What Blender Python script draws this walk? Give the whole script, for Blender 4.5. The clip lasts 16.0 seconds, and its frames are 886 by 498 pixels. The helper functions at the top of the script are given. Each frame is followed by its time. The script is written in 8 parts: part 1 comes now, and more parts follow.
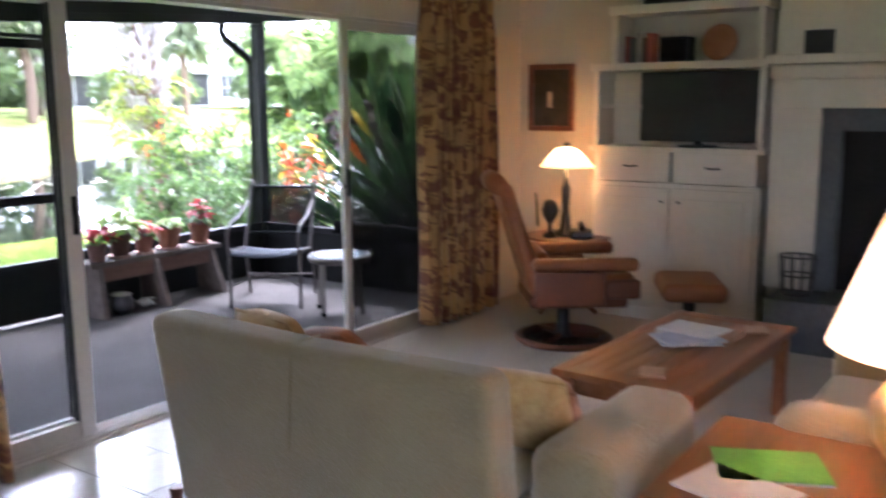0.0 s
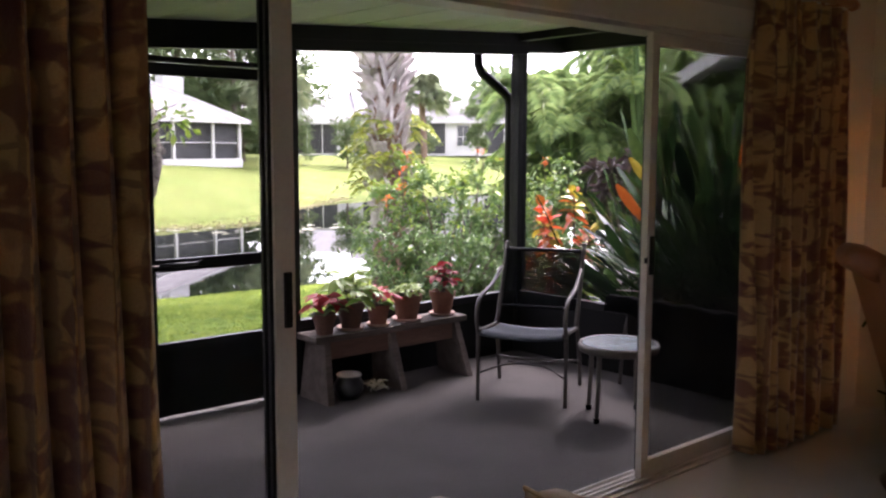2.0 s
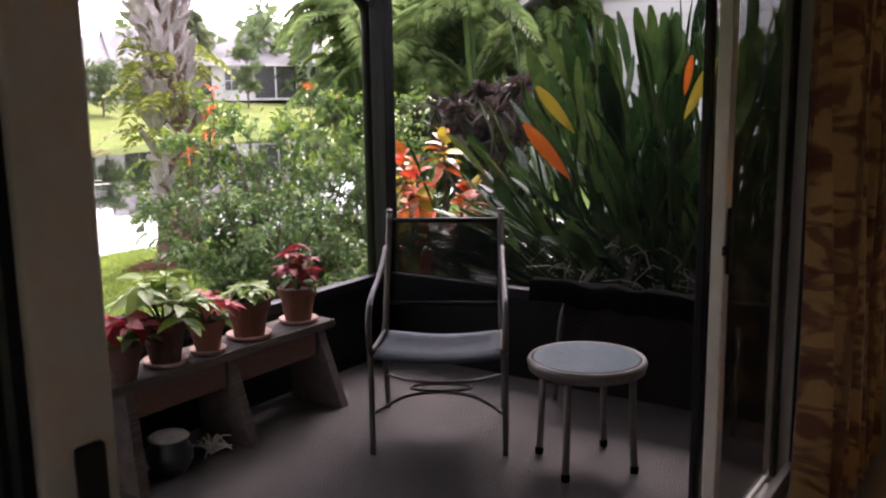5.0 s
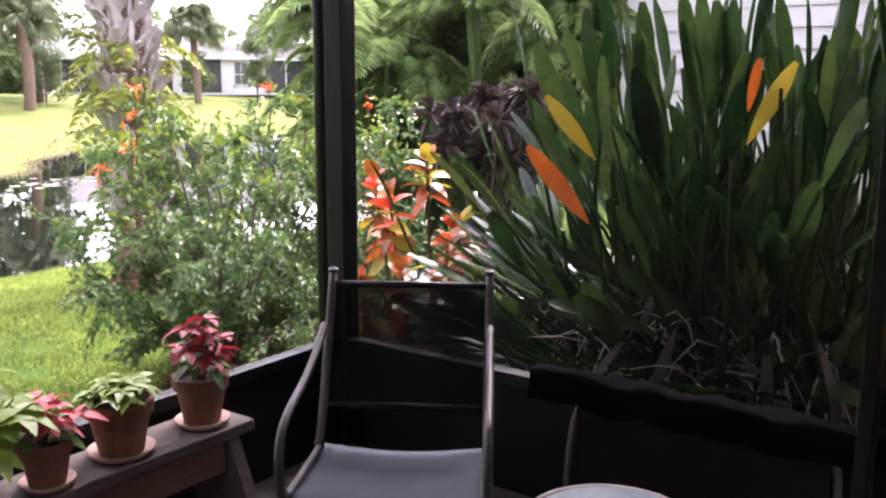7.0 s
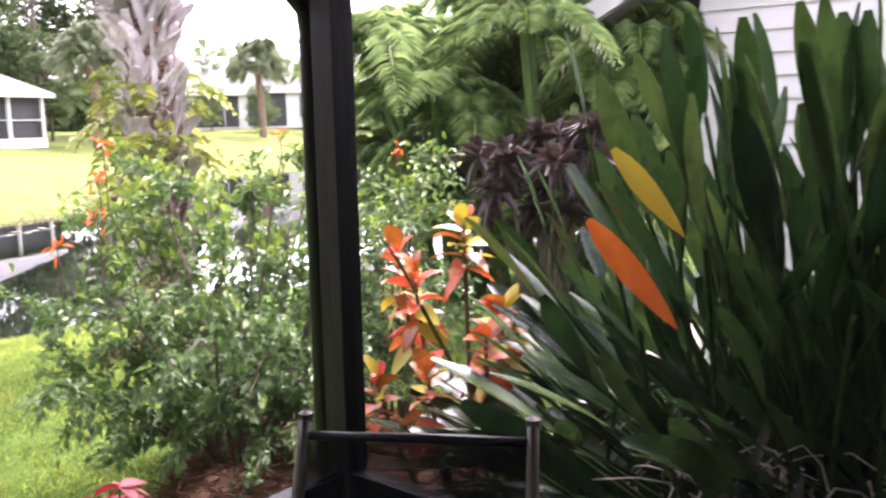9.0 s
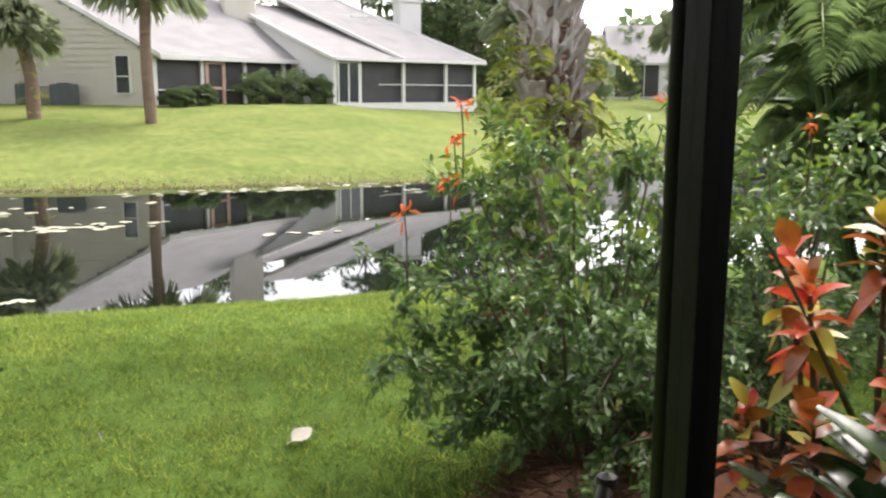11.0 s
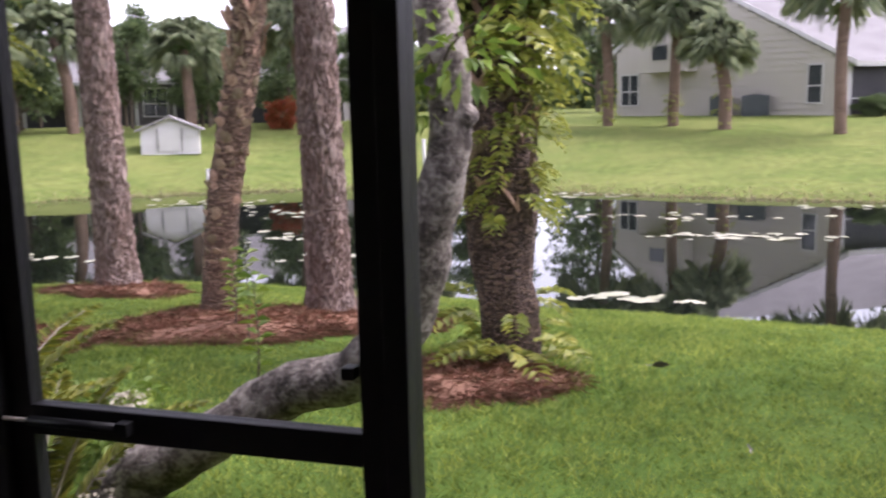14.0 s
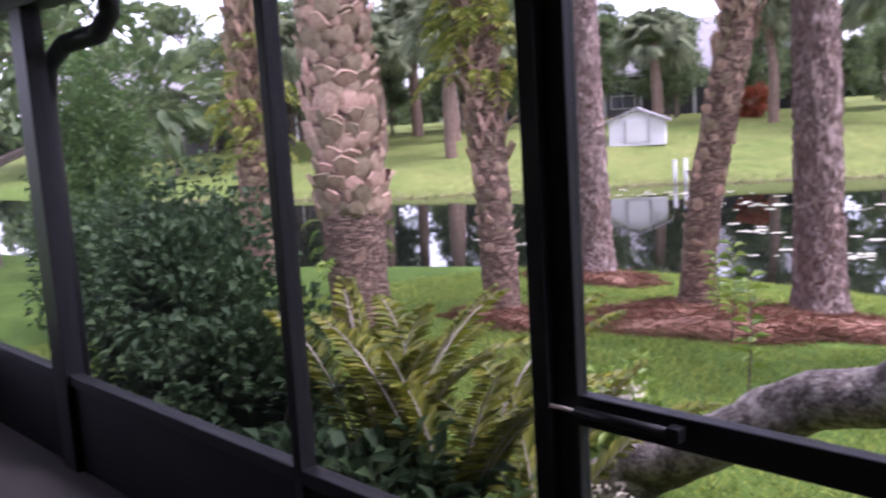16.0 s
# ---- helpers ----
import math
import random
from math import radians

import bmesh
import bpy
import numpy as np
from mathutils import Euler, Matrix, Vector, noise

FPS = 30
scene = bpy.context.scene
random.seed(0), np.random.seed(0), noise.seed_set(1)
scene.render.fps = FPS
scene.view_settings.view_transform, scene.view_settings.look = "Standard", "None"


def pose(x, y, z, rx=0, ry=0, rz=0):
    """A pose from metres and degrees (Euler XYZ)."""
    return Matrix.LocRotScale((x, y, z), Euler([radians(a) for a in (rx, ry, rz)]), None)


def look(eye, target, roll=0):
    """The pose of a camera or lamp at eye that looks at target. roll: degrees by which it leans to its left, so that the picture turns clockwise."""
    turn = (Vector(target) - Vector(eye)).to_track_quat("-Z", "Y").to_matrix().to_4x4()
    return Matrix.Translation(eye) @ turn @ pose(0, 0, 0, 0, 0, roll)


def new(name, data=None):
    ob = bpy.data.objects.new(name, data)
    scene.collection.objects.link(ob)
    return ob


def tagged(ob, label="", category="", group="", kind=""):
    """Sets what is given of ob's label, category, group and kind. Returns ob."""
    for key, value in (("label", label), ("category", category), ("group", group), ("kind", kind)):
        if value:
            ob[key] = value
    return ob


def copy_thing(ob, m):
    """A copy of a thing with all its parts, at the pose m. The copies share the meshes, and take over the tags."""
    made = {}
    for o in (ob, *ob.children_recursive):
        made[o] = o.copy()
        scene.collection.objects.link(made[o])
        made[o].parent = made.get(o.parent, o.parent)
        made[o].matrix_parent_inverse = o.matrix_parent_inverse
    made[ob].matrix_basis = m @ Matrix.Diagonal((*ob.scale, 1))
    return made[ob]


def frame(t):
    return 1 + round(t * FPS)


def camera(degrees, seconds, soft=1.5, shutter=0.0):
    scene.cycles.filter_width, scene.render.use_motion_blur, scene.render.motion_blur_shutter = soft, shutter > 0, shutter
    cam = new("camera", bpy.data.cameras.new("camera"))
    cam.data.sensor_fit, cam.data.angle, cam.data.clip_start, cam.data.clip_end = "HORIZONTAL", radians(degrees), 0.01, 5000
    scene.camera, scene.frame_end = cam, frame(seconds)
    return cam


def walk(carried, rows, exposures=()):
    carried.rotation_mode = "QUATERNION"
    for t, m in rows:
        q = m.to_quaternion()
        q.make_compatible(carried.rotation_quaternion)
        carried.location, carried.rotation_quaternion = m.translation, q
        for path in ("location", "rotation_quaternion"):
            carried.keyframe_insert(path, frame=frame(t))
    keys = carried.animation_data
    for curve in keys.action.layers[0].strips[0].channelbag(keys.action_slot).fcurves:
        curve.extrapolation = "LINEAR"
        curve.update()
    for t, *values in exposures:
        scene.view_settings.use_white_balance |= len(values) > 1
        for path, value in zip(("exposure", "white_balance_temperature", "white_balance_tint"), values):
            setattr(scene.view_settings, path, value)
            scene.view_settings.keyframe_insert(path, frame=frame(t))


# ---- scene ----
cam = camera(52.6, 16.0, soft=2.2, shutter=0.3)
PATH = [
    (0, (-2.362, -3.672, 1.566), (-0.739, -2.551, 1.237), -0.3),
    (0.5, (-2.087, -3.356, 1.526), (-0.672, -1.96, 1.3), 0.1),
    (1, (-1.877, -3.051, 1.517), (-0.518, -1.6, 1.294), 0.0),
    (1.5, (-1.705, -2.752, 1.525), (-0.318, -1.331, 1.289), -1.1),
    (2, (-1.463, -2.452, 1.529), (-0.16, -0.951, 1.309), 0.2),
    (2.5, (-1.318, -2.206, 1.53), (-0.055, -0.676, 1.282), 1.3),
    (3, (-1.193, -1.857, 1.537), (0.169, -0.407, 1.327), 0.9),
    (3.5, (-1.023, -1.555, 1.507), (0.392, -0.165, 1.248), 1.1),
    (4, (-0.838, -1.298, 1.51), (0.546, 0.116, 1.216), 1.2),
    (4.5, (-0.658, -0.969, 1.484), (0.832, 0.328, 1.17), 0.9),
    (5, (-0.464, -0.748, 1.453), (1.158, 0.37, 1.109), -0.8),
    (7.5, (0.915, -0.036, 1.538), (2.521, 1.103, 1.189), 0.4),
    (8.2, (1.206, 0.133, 1.586), (2.846, 1.238, 1.29), -1.2),
    (10.5, (1.935, 0.584, 1.547), (2.886, 2.308, 1.196), 0.1),
    (11, (1.993, 0.655, 1.546), (2.809, 2.448, 1.2), 0.2),
    (11.5, (2.001, 0.731, 1.557), (2.734, 2.562, 1.226), -0.4),
    (12, (2.027, 0.743, 1.565), (2.473, 2.667, 1.249), -0.7),
    (12.5, (2.075, 0.739, 1.565), (2.225, 2.709, 1.26), -0.4),
    (13, (2.077, 0.759, 1.553), (1.997, 2.734, 1.248), -1.4),
    (13.5, (2.052, 0.747, 1.55), (1.718, 2.695, 1.247), -1.6),
    (14, (2.03, 0.723, 1.551), (1.44, 2.608, 1.241), -1.3),
    (14.5, (1.998, 0.703, 1.556), (1.154, 2.489, 1.238), -0.9),
    (15, (1.93, 0.707, 1.564), (0.878, 2.38, 1.254), -1.7),
    (15.5, (1.825, 0.721, 1.561), (0.624, 2.295, 1.279), -2.3),
    (16, (1.748, 0.775, 1.536), (0.318, 2.144, 1.248), -3.5),
]
EXPOSURES = [(0, 5.05, 5450, 24), (0.5, 4.7, 5750, 30), (1, 4.2, 5950, 29), (1.5, 3.8, 6050, 29), (2.5, 3.2, 6450, 34), (4, 2.9, 6550, 32), (5, 3.1, 6500, 32), (7.5, 3.6, 6300, 37), (8.2, 3.75, 6350, 40), (10.5, 2.85, 6500, 16), (11, 2.45, 6700, 15), (12.5, 2.0, 6600, 22), (14.5, 2.3, 5950, 35), (16, 2.45, 5650, 44)]
walk(cam, [(t, look(eye, target, roll)) for t, eye, target, roll in PATH], EXPOSURES)


# ---- world, sun ----
world = bpy.data.worlds.new("overcast_sky")
scene.world = world
world.use_nodes = True
wt = world.node_tree
sky = wt.nodes.new("ShaderNodeTexSky")
sky.sky_type, sky.sun_disc = "NISHITA", False
sky.sun_elevation, sky.sun_rotation = radians(52), radians(70)
sky.dust_density, sky.air_density = 1.5, 1.0
soften = wt.nodes.new("ShaderNodeHueSaturation")
soften.inputs["Saturation"].default_value = 0.25
wt.links.new(sky.outputs[0], soften.inputs["Color"])
wt.links.new(soften.outputs[0], wt.nodes["Background"].inputs[0])
wt.nodes["Background"].inputs[1].default_value = 0.15
sun = new("sun", bpy.data.lights.new("sun", "SUN"))
sun.data.energy, sun.data.angle, sun.data.color = 1.0, radians(25), (1.0, 0.97, 0.92)
sun.matrix_world = look((14, 6, 22), (0, 0, 0))


# ---- materials ----
def mat(name, c1, c2, scale=6.0, rough=0.6, bump=0.15, metal=0.0, fine=8.0, stretch=(1, 1, 1), vary=0.0, island=0.0,
        spec=0.5, sheen=0.0, through_light=0.0, c3=None):
    """Base colour drifting between two colours at a large and a fine scale, with relief; vary: drift from object to object."""
    m = bpy.data.materials.new(name)
    m.use_nodes = True
    t = m.node_tree
    n, link = t.nodes, t.links.new
    bs = n["Principled BSDF"]
    bs.inputs["Roughness"].default_value, bs.inputs["Metallic"].default_value = rough, metal
    bs.inputs["Specular IOR Level"].default_value = spec
    if sheen:
        bs.inputs["Sheen Weight"].default_value = sheen
    co = n.new("ShaderNodeTexCoord")
    mp = n.new("ShaderNodeMapping")
    mp.inputs["Scale"].default_value = stretch
    link(co.outputs["Object"], mp.inputs["Vector"])
    big = n.new("ShaderNodeTexNoise")
    big.inputs["Scale"].default_value, big.inputs["Detail"].default_value = scale, 4
    small = n.new("ShaderNodeTexNoise")
    small.inputs["Scale"].default_value, small.inputs["Detail"].default_value = scale * fine, 5
    link(mp.outputs[0], big.inputs["Vector"])
    link(mp.outputs[0], small.inputs["Vector"])
    ramp = n.new("ShaderNodeValToRGB")
    ramp.color_ramp.elements[0].position, ramp.color_ramp.elements[1].position = 0.32, 0.68
    ramp.color_ramp.elements[0].color, ramp.color_ramp.elements[1].color = (*c1, 1), (*c2, 1)
    if c3:
        e = ramp.color_ramp.elements.new(0.55)
        e.color = (*c3, 1)
    mixf = n.new("ShaderNodeMath")
    mixf.operation = "MULTIPLY_ADD"
    mixf.inputs[1].default_value = 0.55
    half = n.new("ShaderNodeMath")
    half.operation = "MULTIPLY"
    half.inputs[1].default_value = 0.45
    link(small.outputs[0], half.inputs[0])
    link(big.outputs[0], mixf.inputs[0])
    link(half.outputs[0], mixf.inputs[2])
    link(mixf.outputs[0], ramp.inputs[0])
    colour = ramp.outputs[0]
    if vary or island:
        hs = n.new("ShaderNodeHueSaturation")
        src = n.new("ShaderNodeObjectInfo").outputs["Random"] if vary else n.new("ShaderNodeNewGeometry").outputs["Random Per Island"]
        amount = vary or island
        mr = n.new("ShaderNodeMapRange")
        mr.inputs["To Min"].default_value, mr.inputs["To Max"].default_value = 1 - amount, 1 + amount
        link(src, mr.inputs["Value"])
        link(mr.outputs[0], hs.inputs["Value"])
        mh = n.new("ShaderNodeMapRange")
        mh.inputs["To Min"].default_value, mh.inputs["To Max"].default_value = 0.5 + amount * 0.06, 0.5 - amount * 0.05
        link(src, mh.inputs["Value"])
        link(mh.outputs[0], hs.inputs["Hue"])
        link(colour, hs.inputs["Color"])
        colour = hs.outputs[0]
    link(colour, bs.inputs["Base Color"])
    if bump:
        bp = n.new("ShaderNodeBump")
        bp.inputs["Strength"].default_value, bp.inputs["Distance"].default_value = min(1, bump * 2), 0.01
        link(small.outputs[0], bp.inputs["Height"])
        link(bp.outputs[0], bs.inputs["Normal"])
    if through_light:
        tr = n.new("ShaderNodeBsdfTranslucent")
        link(colour, tr.inputs["Color"])
        mx = n.new("ShaderNodeMixShader")
        mx.inputs[0].default_value = through_light
        link(bs.outputs[0], mx.inputs[1])
        link(tr.outputs[0], mx.inputs[2])
        link(mx.outputs[0], n["Material Output"].inputs[0])
    return m


def barkmat(name, deep, face, pale, cell=9.0, stretch=(1, 1, 0.4), rough=0.9):
    """Bark: plates parted by dark cracks, with paler weathering on their faces."""
    m = mat(name, face, pale, scale=6, rough=rough, bump=0.5, fine=6, stretch=stretch)
    n, link = m.node_tree.nodes, m.node_tree.links.new
    mp = next(x for x in n if x.bl_idname == "ShaderNodeMapping")
    ramp = next(x for x in n if x.bl_idname == "ShaderNodeValToRGB")
    bs = n["Principled BSDF"]
    warp = n.new("ShaderNodeTexNoise")
    warp.inputs["Scale"].default_value = cell * 0.7
    link(mp.outputs[0], warp.inputs["Vector"])
    av = n.new("ShaderNodeVectorMath")
    av.operation = "MULTIPLY_ADD"
    av.inputs[1].default_value = (0.3, 0.3, 0.3)
    link(warp.outputs["Color"], av.inputs[0])
    link(mp.outputs[0], av.inputs[2])
    vo = n.new("ShaderNodeTexVoronoi")
    vo.feature = "DISTANCE_TO_EDGE"
    vo.inputs["Scale"].default_value = cell
    link(av.outputs[0], vo.inputs["Vector"])
    cr = n.new("ShaderNodeMapRange")
    cr.inputs["From Min"].default_value, cr.inputs["From Max"].default_value = 0.0, 0.2
    link(vo.outputs["Distance"], cr.inputs["Value"])
    mx = n.new("ShaderNodeMix")
    mx.data_type = "RGBA"
    mx.inputs["A"].default_value = (*deep, 1)
    link(cr.outputs[0], mx.inputs["Factor"])
    link(ramp.outputs[0], mx.inputs["B"])
    link(mx.outputs["Result"], bs.inputs["Base Color"])
    bp = n.new("ShaderNodeBump")
    bp.inputs["Strength"].default_value, bp.inputs["Distance"].default_value = 1.0, 0.02
    link(cr.outputs[0], bp.inputs["Height"])
    old = next(x for x in n if x.bl_idname == "ShaderNodeBump" and x is not bp and x.name != bp.name)
    link(old.outputs[0], bp.inputs["Normal"])
    link(bp.outputs[0], bs.inputs["Normal"])
    return m


def leafmat(name, c1, c2, rough=0.45, island=0.35, through_light=0.3, spec=0.5):
    return mat(name, c1, c2, scale=1.5, rough=rough, bump=0, island=island, through_light=through_light, spec=spec, fine=10)


def see_through(name, colour, clear, gloss=0.0):
    """A fine screen mesh or a thin pane: mostly clear, the rest its own surface."""
    m = bpy.data.materials.new(name)
    m.use_nodes = True
    n, link = m.node_tree.nodes, m.node_tree.links.new
    bs = n["Principled BSDF"]
    bs.inputs["Base Color"].default_value, bs.inputs["Roughness"].default_value = (*colour, 1), (0.03 if gloss else 0.7)
    bs.inputs["Specular IOR Level"].default_value = 0.1
    tr = n.new("ShaderNodeBsdfTransparent")
    mx = n.new("ShaderNodeMixShader")
    mx.inputs[0].default_value = 1 - clear
    link(tr.outputs[0], mx.inputs[1])
    link(bs.outputs[0], mx.inputs[2])
    if gloss:
        gl = n.new("ShaderNodeBsdfGlossy")
        gl.inputs["Roughness"].default_value = 0.02
        fr = n.new("ShaderNodeLayerWeight")
        fr.inputs["Blend"].default_value = 0.5
        pw = n.new("ShaderNodeMath")
        pw.operation = "POWER"
        pw.inputs[1].default_value = 5.0
        link(fr.outputs["Facing"], pw.inputs[0])
        ad = n.new("ShaderNodeMath")
        ad.operation = "MULTIPLY_ADD"
        ad.inputs[1].default_value, ad.inputs[2].default_value = 0.15, 0.002
        link(pw.outputs[0], ad.inputs[0])
        m2 = n.new("ShaderNodeMixShader")
        link(ad.outputs[0], m2.inputs[0])
        link(mx.outputs[0], m2.inputs[1])
        link(gl.outputs[0], m2.inputs[2])
        link(m2.outputs[0], n["Material Output"].inputs[0])
    else:
        link(mx.outputs[0], n["Material Output"].inputs[0])
    return m


def glow(name, colour, power):
    m = bpy.data.materials.new(name)
    m.use_nodes = True
    bs = m.node_tree.nodes["Principled BSDF"]
    bs.inputs["Base Color"].default_value = (*colour, 1)
    bs.inputs["Emission Color"].default_value, bs.inputs["Emission Strength"].default_value = (*colour, 1), power
    return m


M_BRONZE = mat("dark_bronze_aluminium", (0.007, 0.007, 0.008), (0.012, 0.012, 0.013), rough=0.45, bump=0.03, spec=0.25)
M_KICK = mat("dark_kick_panel", (0.003, 0.003, 0.003), (0.005, 0.005, 0.005), rough=0.6, bump=0.05, spec=0.2)
M_SCREEN = see_through("insect_screen", (0.03, 0.03, 0.03), 0.86)
M_GLASS = see_through("slider_glass", (0.02, 0.025, 0.025), 0.93, gloss=1)
M_WHITEFRAME = mat("cream_aluminium", (0.5, 0.46, 0.41), (0.57, 0.53, 0.47), rough=0.4, bump=0.03)
M_WALL = mat("cream_wall_paint", (0.52, 0.46, 0.38), (0.58, 0.52, 0.44), scale=1.5, rough=0.85, bump=0.08, fine=40)
M_CEIL = mat("white_ceiling", (0.7, 0.69, 0.66), (0.76, 0.75, 0.72), scale=2, rough=0.9, bump=0.1, fine=30)
M_LANAICEIL = mat("pale_roof_panel", (0.66, 0.68, 0.67), (0.74, 0.76, 0.75), scale=2, rough=0.6, bump=0.05)
M_TRIMWHITE = mat("cream_woodwork", (0.66, 0.6, 0.5), (0.72, 0.66, 0.56), scale=3, rough=0.45, bump=0.04)
M_CARPET = mat("beige_carpet", (0.42, 0.36, 0.29), (0.52, 0.46, 0.38), scale=3, rough=0.95, bump=0.5, fine=60, sheen=0.3)
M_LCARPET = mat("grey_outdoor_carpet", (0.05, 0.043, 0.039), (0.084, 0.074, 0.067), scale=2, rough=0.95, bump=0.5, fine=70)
M_TILE = mat("white_floor_tile", (0.62, 0.58, 0.52), (0.7, 0.67, 0.62), scale=2, rough=0.16, bump=0.02, vary=0.05)
M_GROUT = mat("grout", (0.16, 0.14, 0.12), (0.22, 0.2, 0.17), scale=8, rough=0.9, bump=0.2)
M_LAWN = mat("lawn_soil_and_grass", (0.06, 0.115, 0.02), (0.175, 0.24, 0.045), scale=0.55, rough=0.95, bump=0.35, spec=0.05, fine=55, c3=(0.09, 0.148, 0.028))
M_MULCH = mat("pine_straw", (0.17, 0.082, 0.047), (0.34, 0.185, 0.115), scale=3, rough=0.95, bump=0.7, fine=14, island=0.35)


def yellow_far_lawn():
    """The lawn across the pond is paler and yellower than the near one."""
    n, link = M_LAWN.node_tree.nodes, M_LAWN.node_tree.links.new
    bs = n["Principled BSDF"]
    lush = bs.inputs["Base Color"].links[0].from_socket
    xyz = n.new("ShaderNodeSeparateXYZ")
    link(n.new("ShaderNodeTexCoord").outputs["Object"], xyz.inputs[0])
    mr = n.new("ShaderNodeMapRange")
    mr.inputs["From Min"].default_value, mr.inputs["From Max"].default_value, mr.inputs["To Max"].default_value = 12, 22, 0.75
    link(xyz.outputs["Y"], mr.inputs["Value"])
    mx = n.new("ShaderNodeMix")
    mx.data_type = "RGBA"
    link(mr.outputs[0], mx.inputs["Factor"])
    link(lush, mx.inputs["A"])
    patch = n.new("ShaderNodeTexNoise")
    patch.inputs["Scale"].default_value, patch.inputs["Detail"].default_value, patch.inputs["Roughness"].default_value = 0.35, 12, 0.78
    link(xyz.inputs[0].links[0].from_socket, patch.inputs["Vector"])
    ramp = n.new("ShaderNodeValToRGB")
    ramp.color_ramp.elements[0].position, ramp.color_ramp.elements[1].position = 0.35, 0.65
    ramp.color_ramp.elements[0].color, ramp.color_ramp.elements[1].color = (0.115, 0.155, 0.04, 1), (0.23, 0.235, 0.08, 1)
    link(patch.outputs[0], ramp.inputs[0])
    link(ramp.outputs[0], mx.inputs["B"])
    clumps = n.new("ShaderNodeTexNoise")
    clumps.inputs["Scale"].default_value, clumps.inputs["Detail"].default_value = 3.5, 7
    squash = n.new("ShaderNodeMapping")
    squash.inputs["Scale"].default_value = (1.3, 0.8, 1)
    link(xyz.inputs[0].links[0].from_socket, squash.inputs["Vector"])
    link(squash.outputs[0], clumps.inputs["Vector"])
    shade = n.new("ShaderNodeMapRange")
    shade.inputs["From Min"].default_value, shade.inputs["From Max"].default_value = 0.3, 0.7
    shade.inputs["To Min"].default_value, shade.inputs["To Max"].default_value = 0.78, 1.2
    link(clumps.outputs[0], shade.inputs["Value"])
    hs = n.new("ShaderNodeHueSaturation")
    link(shade.outputs[0], hs.inputs["Value"])
    link(mx.outputs["Result"], hs.inputs["Color"])
    link(hs.outputs[0], bs.inputs["Base Color"])


yellow_far_lawn()


def part(name, bm, material, parent=None, label="", smooth=False):
    """Links a bmesh as one mesh object under its thing."""
    me = bpy.data.meshes.new(name)
    bm.to_mesh(me)
    bm.free()
    me.materials.append(material)
    if smooth:
        me.polygons.foreach_set("use_smooth", [True] * len(me.polygons))
    ob = new(name, me)
    if parent:
        ob.parent = parent
    if label:
        ob["label"] = label
    return ob


def thing(name, label, category, m=None, group="", kind=""):
    ob = new(name)
    ob.empty_display_size = 0.1
    if m is not None:
        ob.matrix_world = m
    return tagged(ob, label, category, group, kind)


def add_box(bm, x0, x1, y0, y1, z0, z1, bevel=0.0, m=None):
    r = bmesh.ops.create_cube(bm, size=1)["verts"]
    bmesh.ops.scale(bm, vec=(x1 - x0, y1 - y0, z1 - z0), verts=r)
    bmesh.ops.translate(bm, vec=((x0 + x1) / 2, (y0 + y1) / 2, (z0 + z1) / 2), verts=r)
    if bevel:
        es = list({e for v in r for e in v.link_edges})
        out = bmesh.ops.bevel(bm, geom=es, offset=bevel, segments=2, affect="EDGES", profile=0.5)
        r = list({v for f in out["faces"] for v in f.verts} | {v for v in r if v.is_valid})
    if m is not None:
        bmesh.ops.transform(bm, matrix=m, verts=r)
    return r


def box(x0, x1, y0, y1, z0, z1, bevel=0.0):
    bm = bmesh.new()
    add_box(bm, x0, x1, y0, y1, z0, z1, bevel)
    return bm


def add_tube(bm, pts, radii, sides=10, rough=0.0, freq=3.0, cap=True, squash=1.0, seed=0.0):
    """A tube along points, with a radius at each and noise on its skin."""
    pts = [Vector(p) for p in pts]
    if not hasattr(radii, "__len__"):
        radii = [radii] * len(pts)
    rings, side = [], None
    for i, p in enumerate(pts):
        d = (pts[min(i + 1, len(pts) - 1)] - pts[max(i - 1, 0)]).normalized()
        if side is None:
            side = d.orthogonal().normalized()
        side = (side - d * side.dot(d)).normalized()
        up = d.cross(side)
        ring = []
        for k in range(sides):
            a = 2 * math.pi * k / sides
            r = radii[i]
            q = p + side * math.cos(a) * r + up * math.sin(a) * r * squash
            if rough:
                q += (q - p) * rough * noise.noise(q * freq + Vector((seed, seed, 0)))
            ring.append(bm.verts.new(q))
        rings.append(ring)
    for a, b in zip(rings, rings[1:]):
        for k in range(sides):
            bm.faces.new((a[k], a[(k + 1) % sides], b[(k + 1) % sides], b[k]))
    if cap:
        bm.faces.new(rings[0][::-1])
        bm.faces.new(rings[-1])
    return bm


def tube(*a, **k):
    return add_tube(bmesh.new(), *a, **k)


def add_lathe(bm, profile, sides=24, at=(0, 0, 0)):
    """A turned shape from (radius, height) pairs."""
    rings = [[bm.verts.new((at[0] + r * math.cos(2 * math.pi * k / sides), at[1] + r * math.sin(2 * math.pi * k / sides), at[2] + z))
              for k in range(sides)] for r, z in profile]
    for a, b in zip(rings, rings[1:]):
        for k in range(sides):
            bm.faces.new((a[k], a[(k + 1) % sides], b[(k + 1) % sides], b[k]))
    if profile[0][0] > 1e-4:
        bm.faces.new(rings[0][::-1])
    if profile[-1][0] > 1e-4:
        bm.faces.new(rings[-1])
    return bm


def lathe(profile, sides=24, at=(0, 0, 0)):
    return add_lathe(bmesh.new(), profile, sides, at)


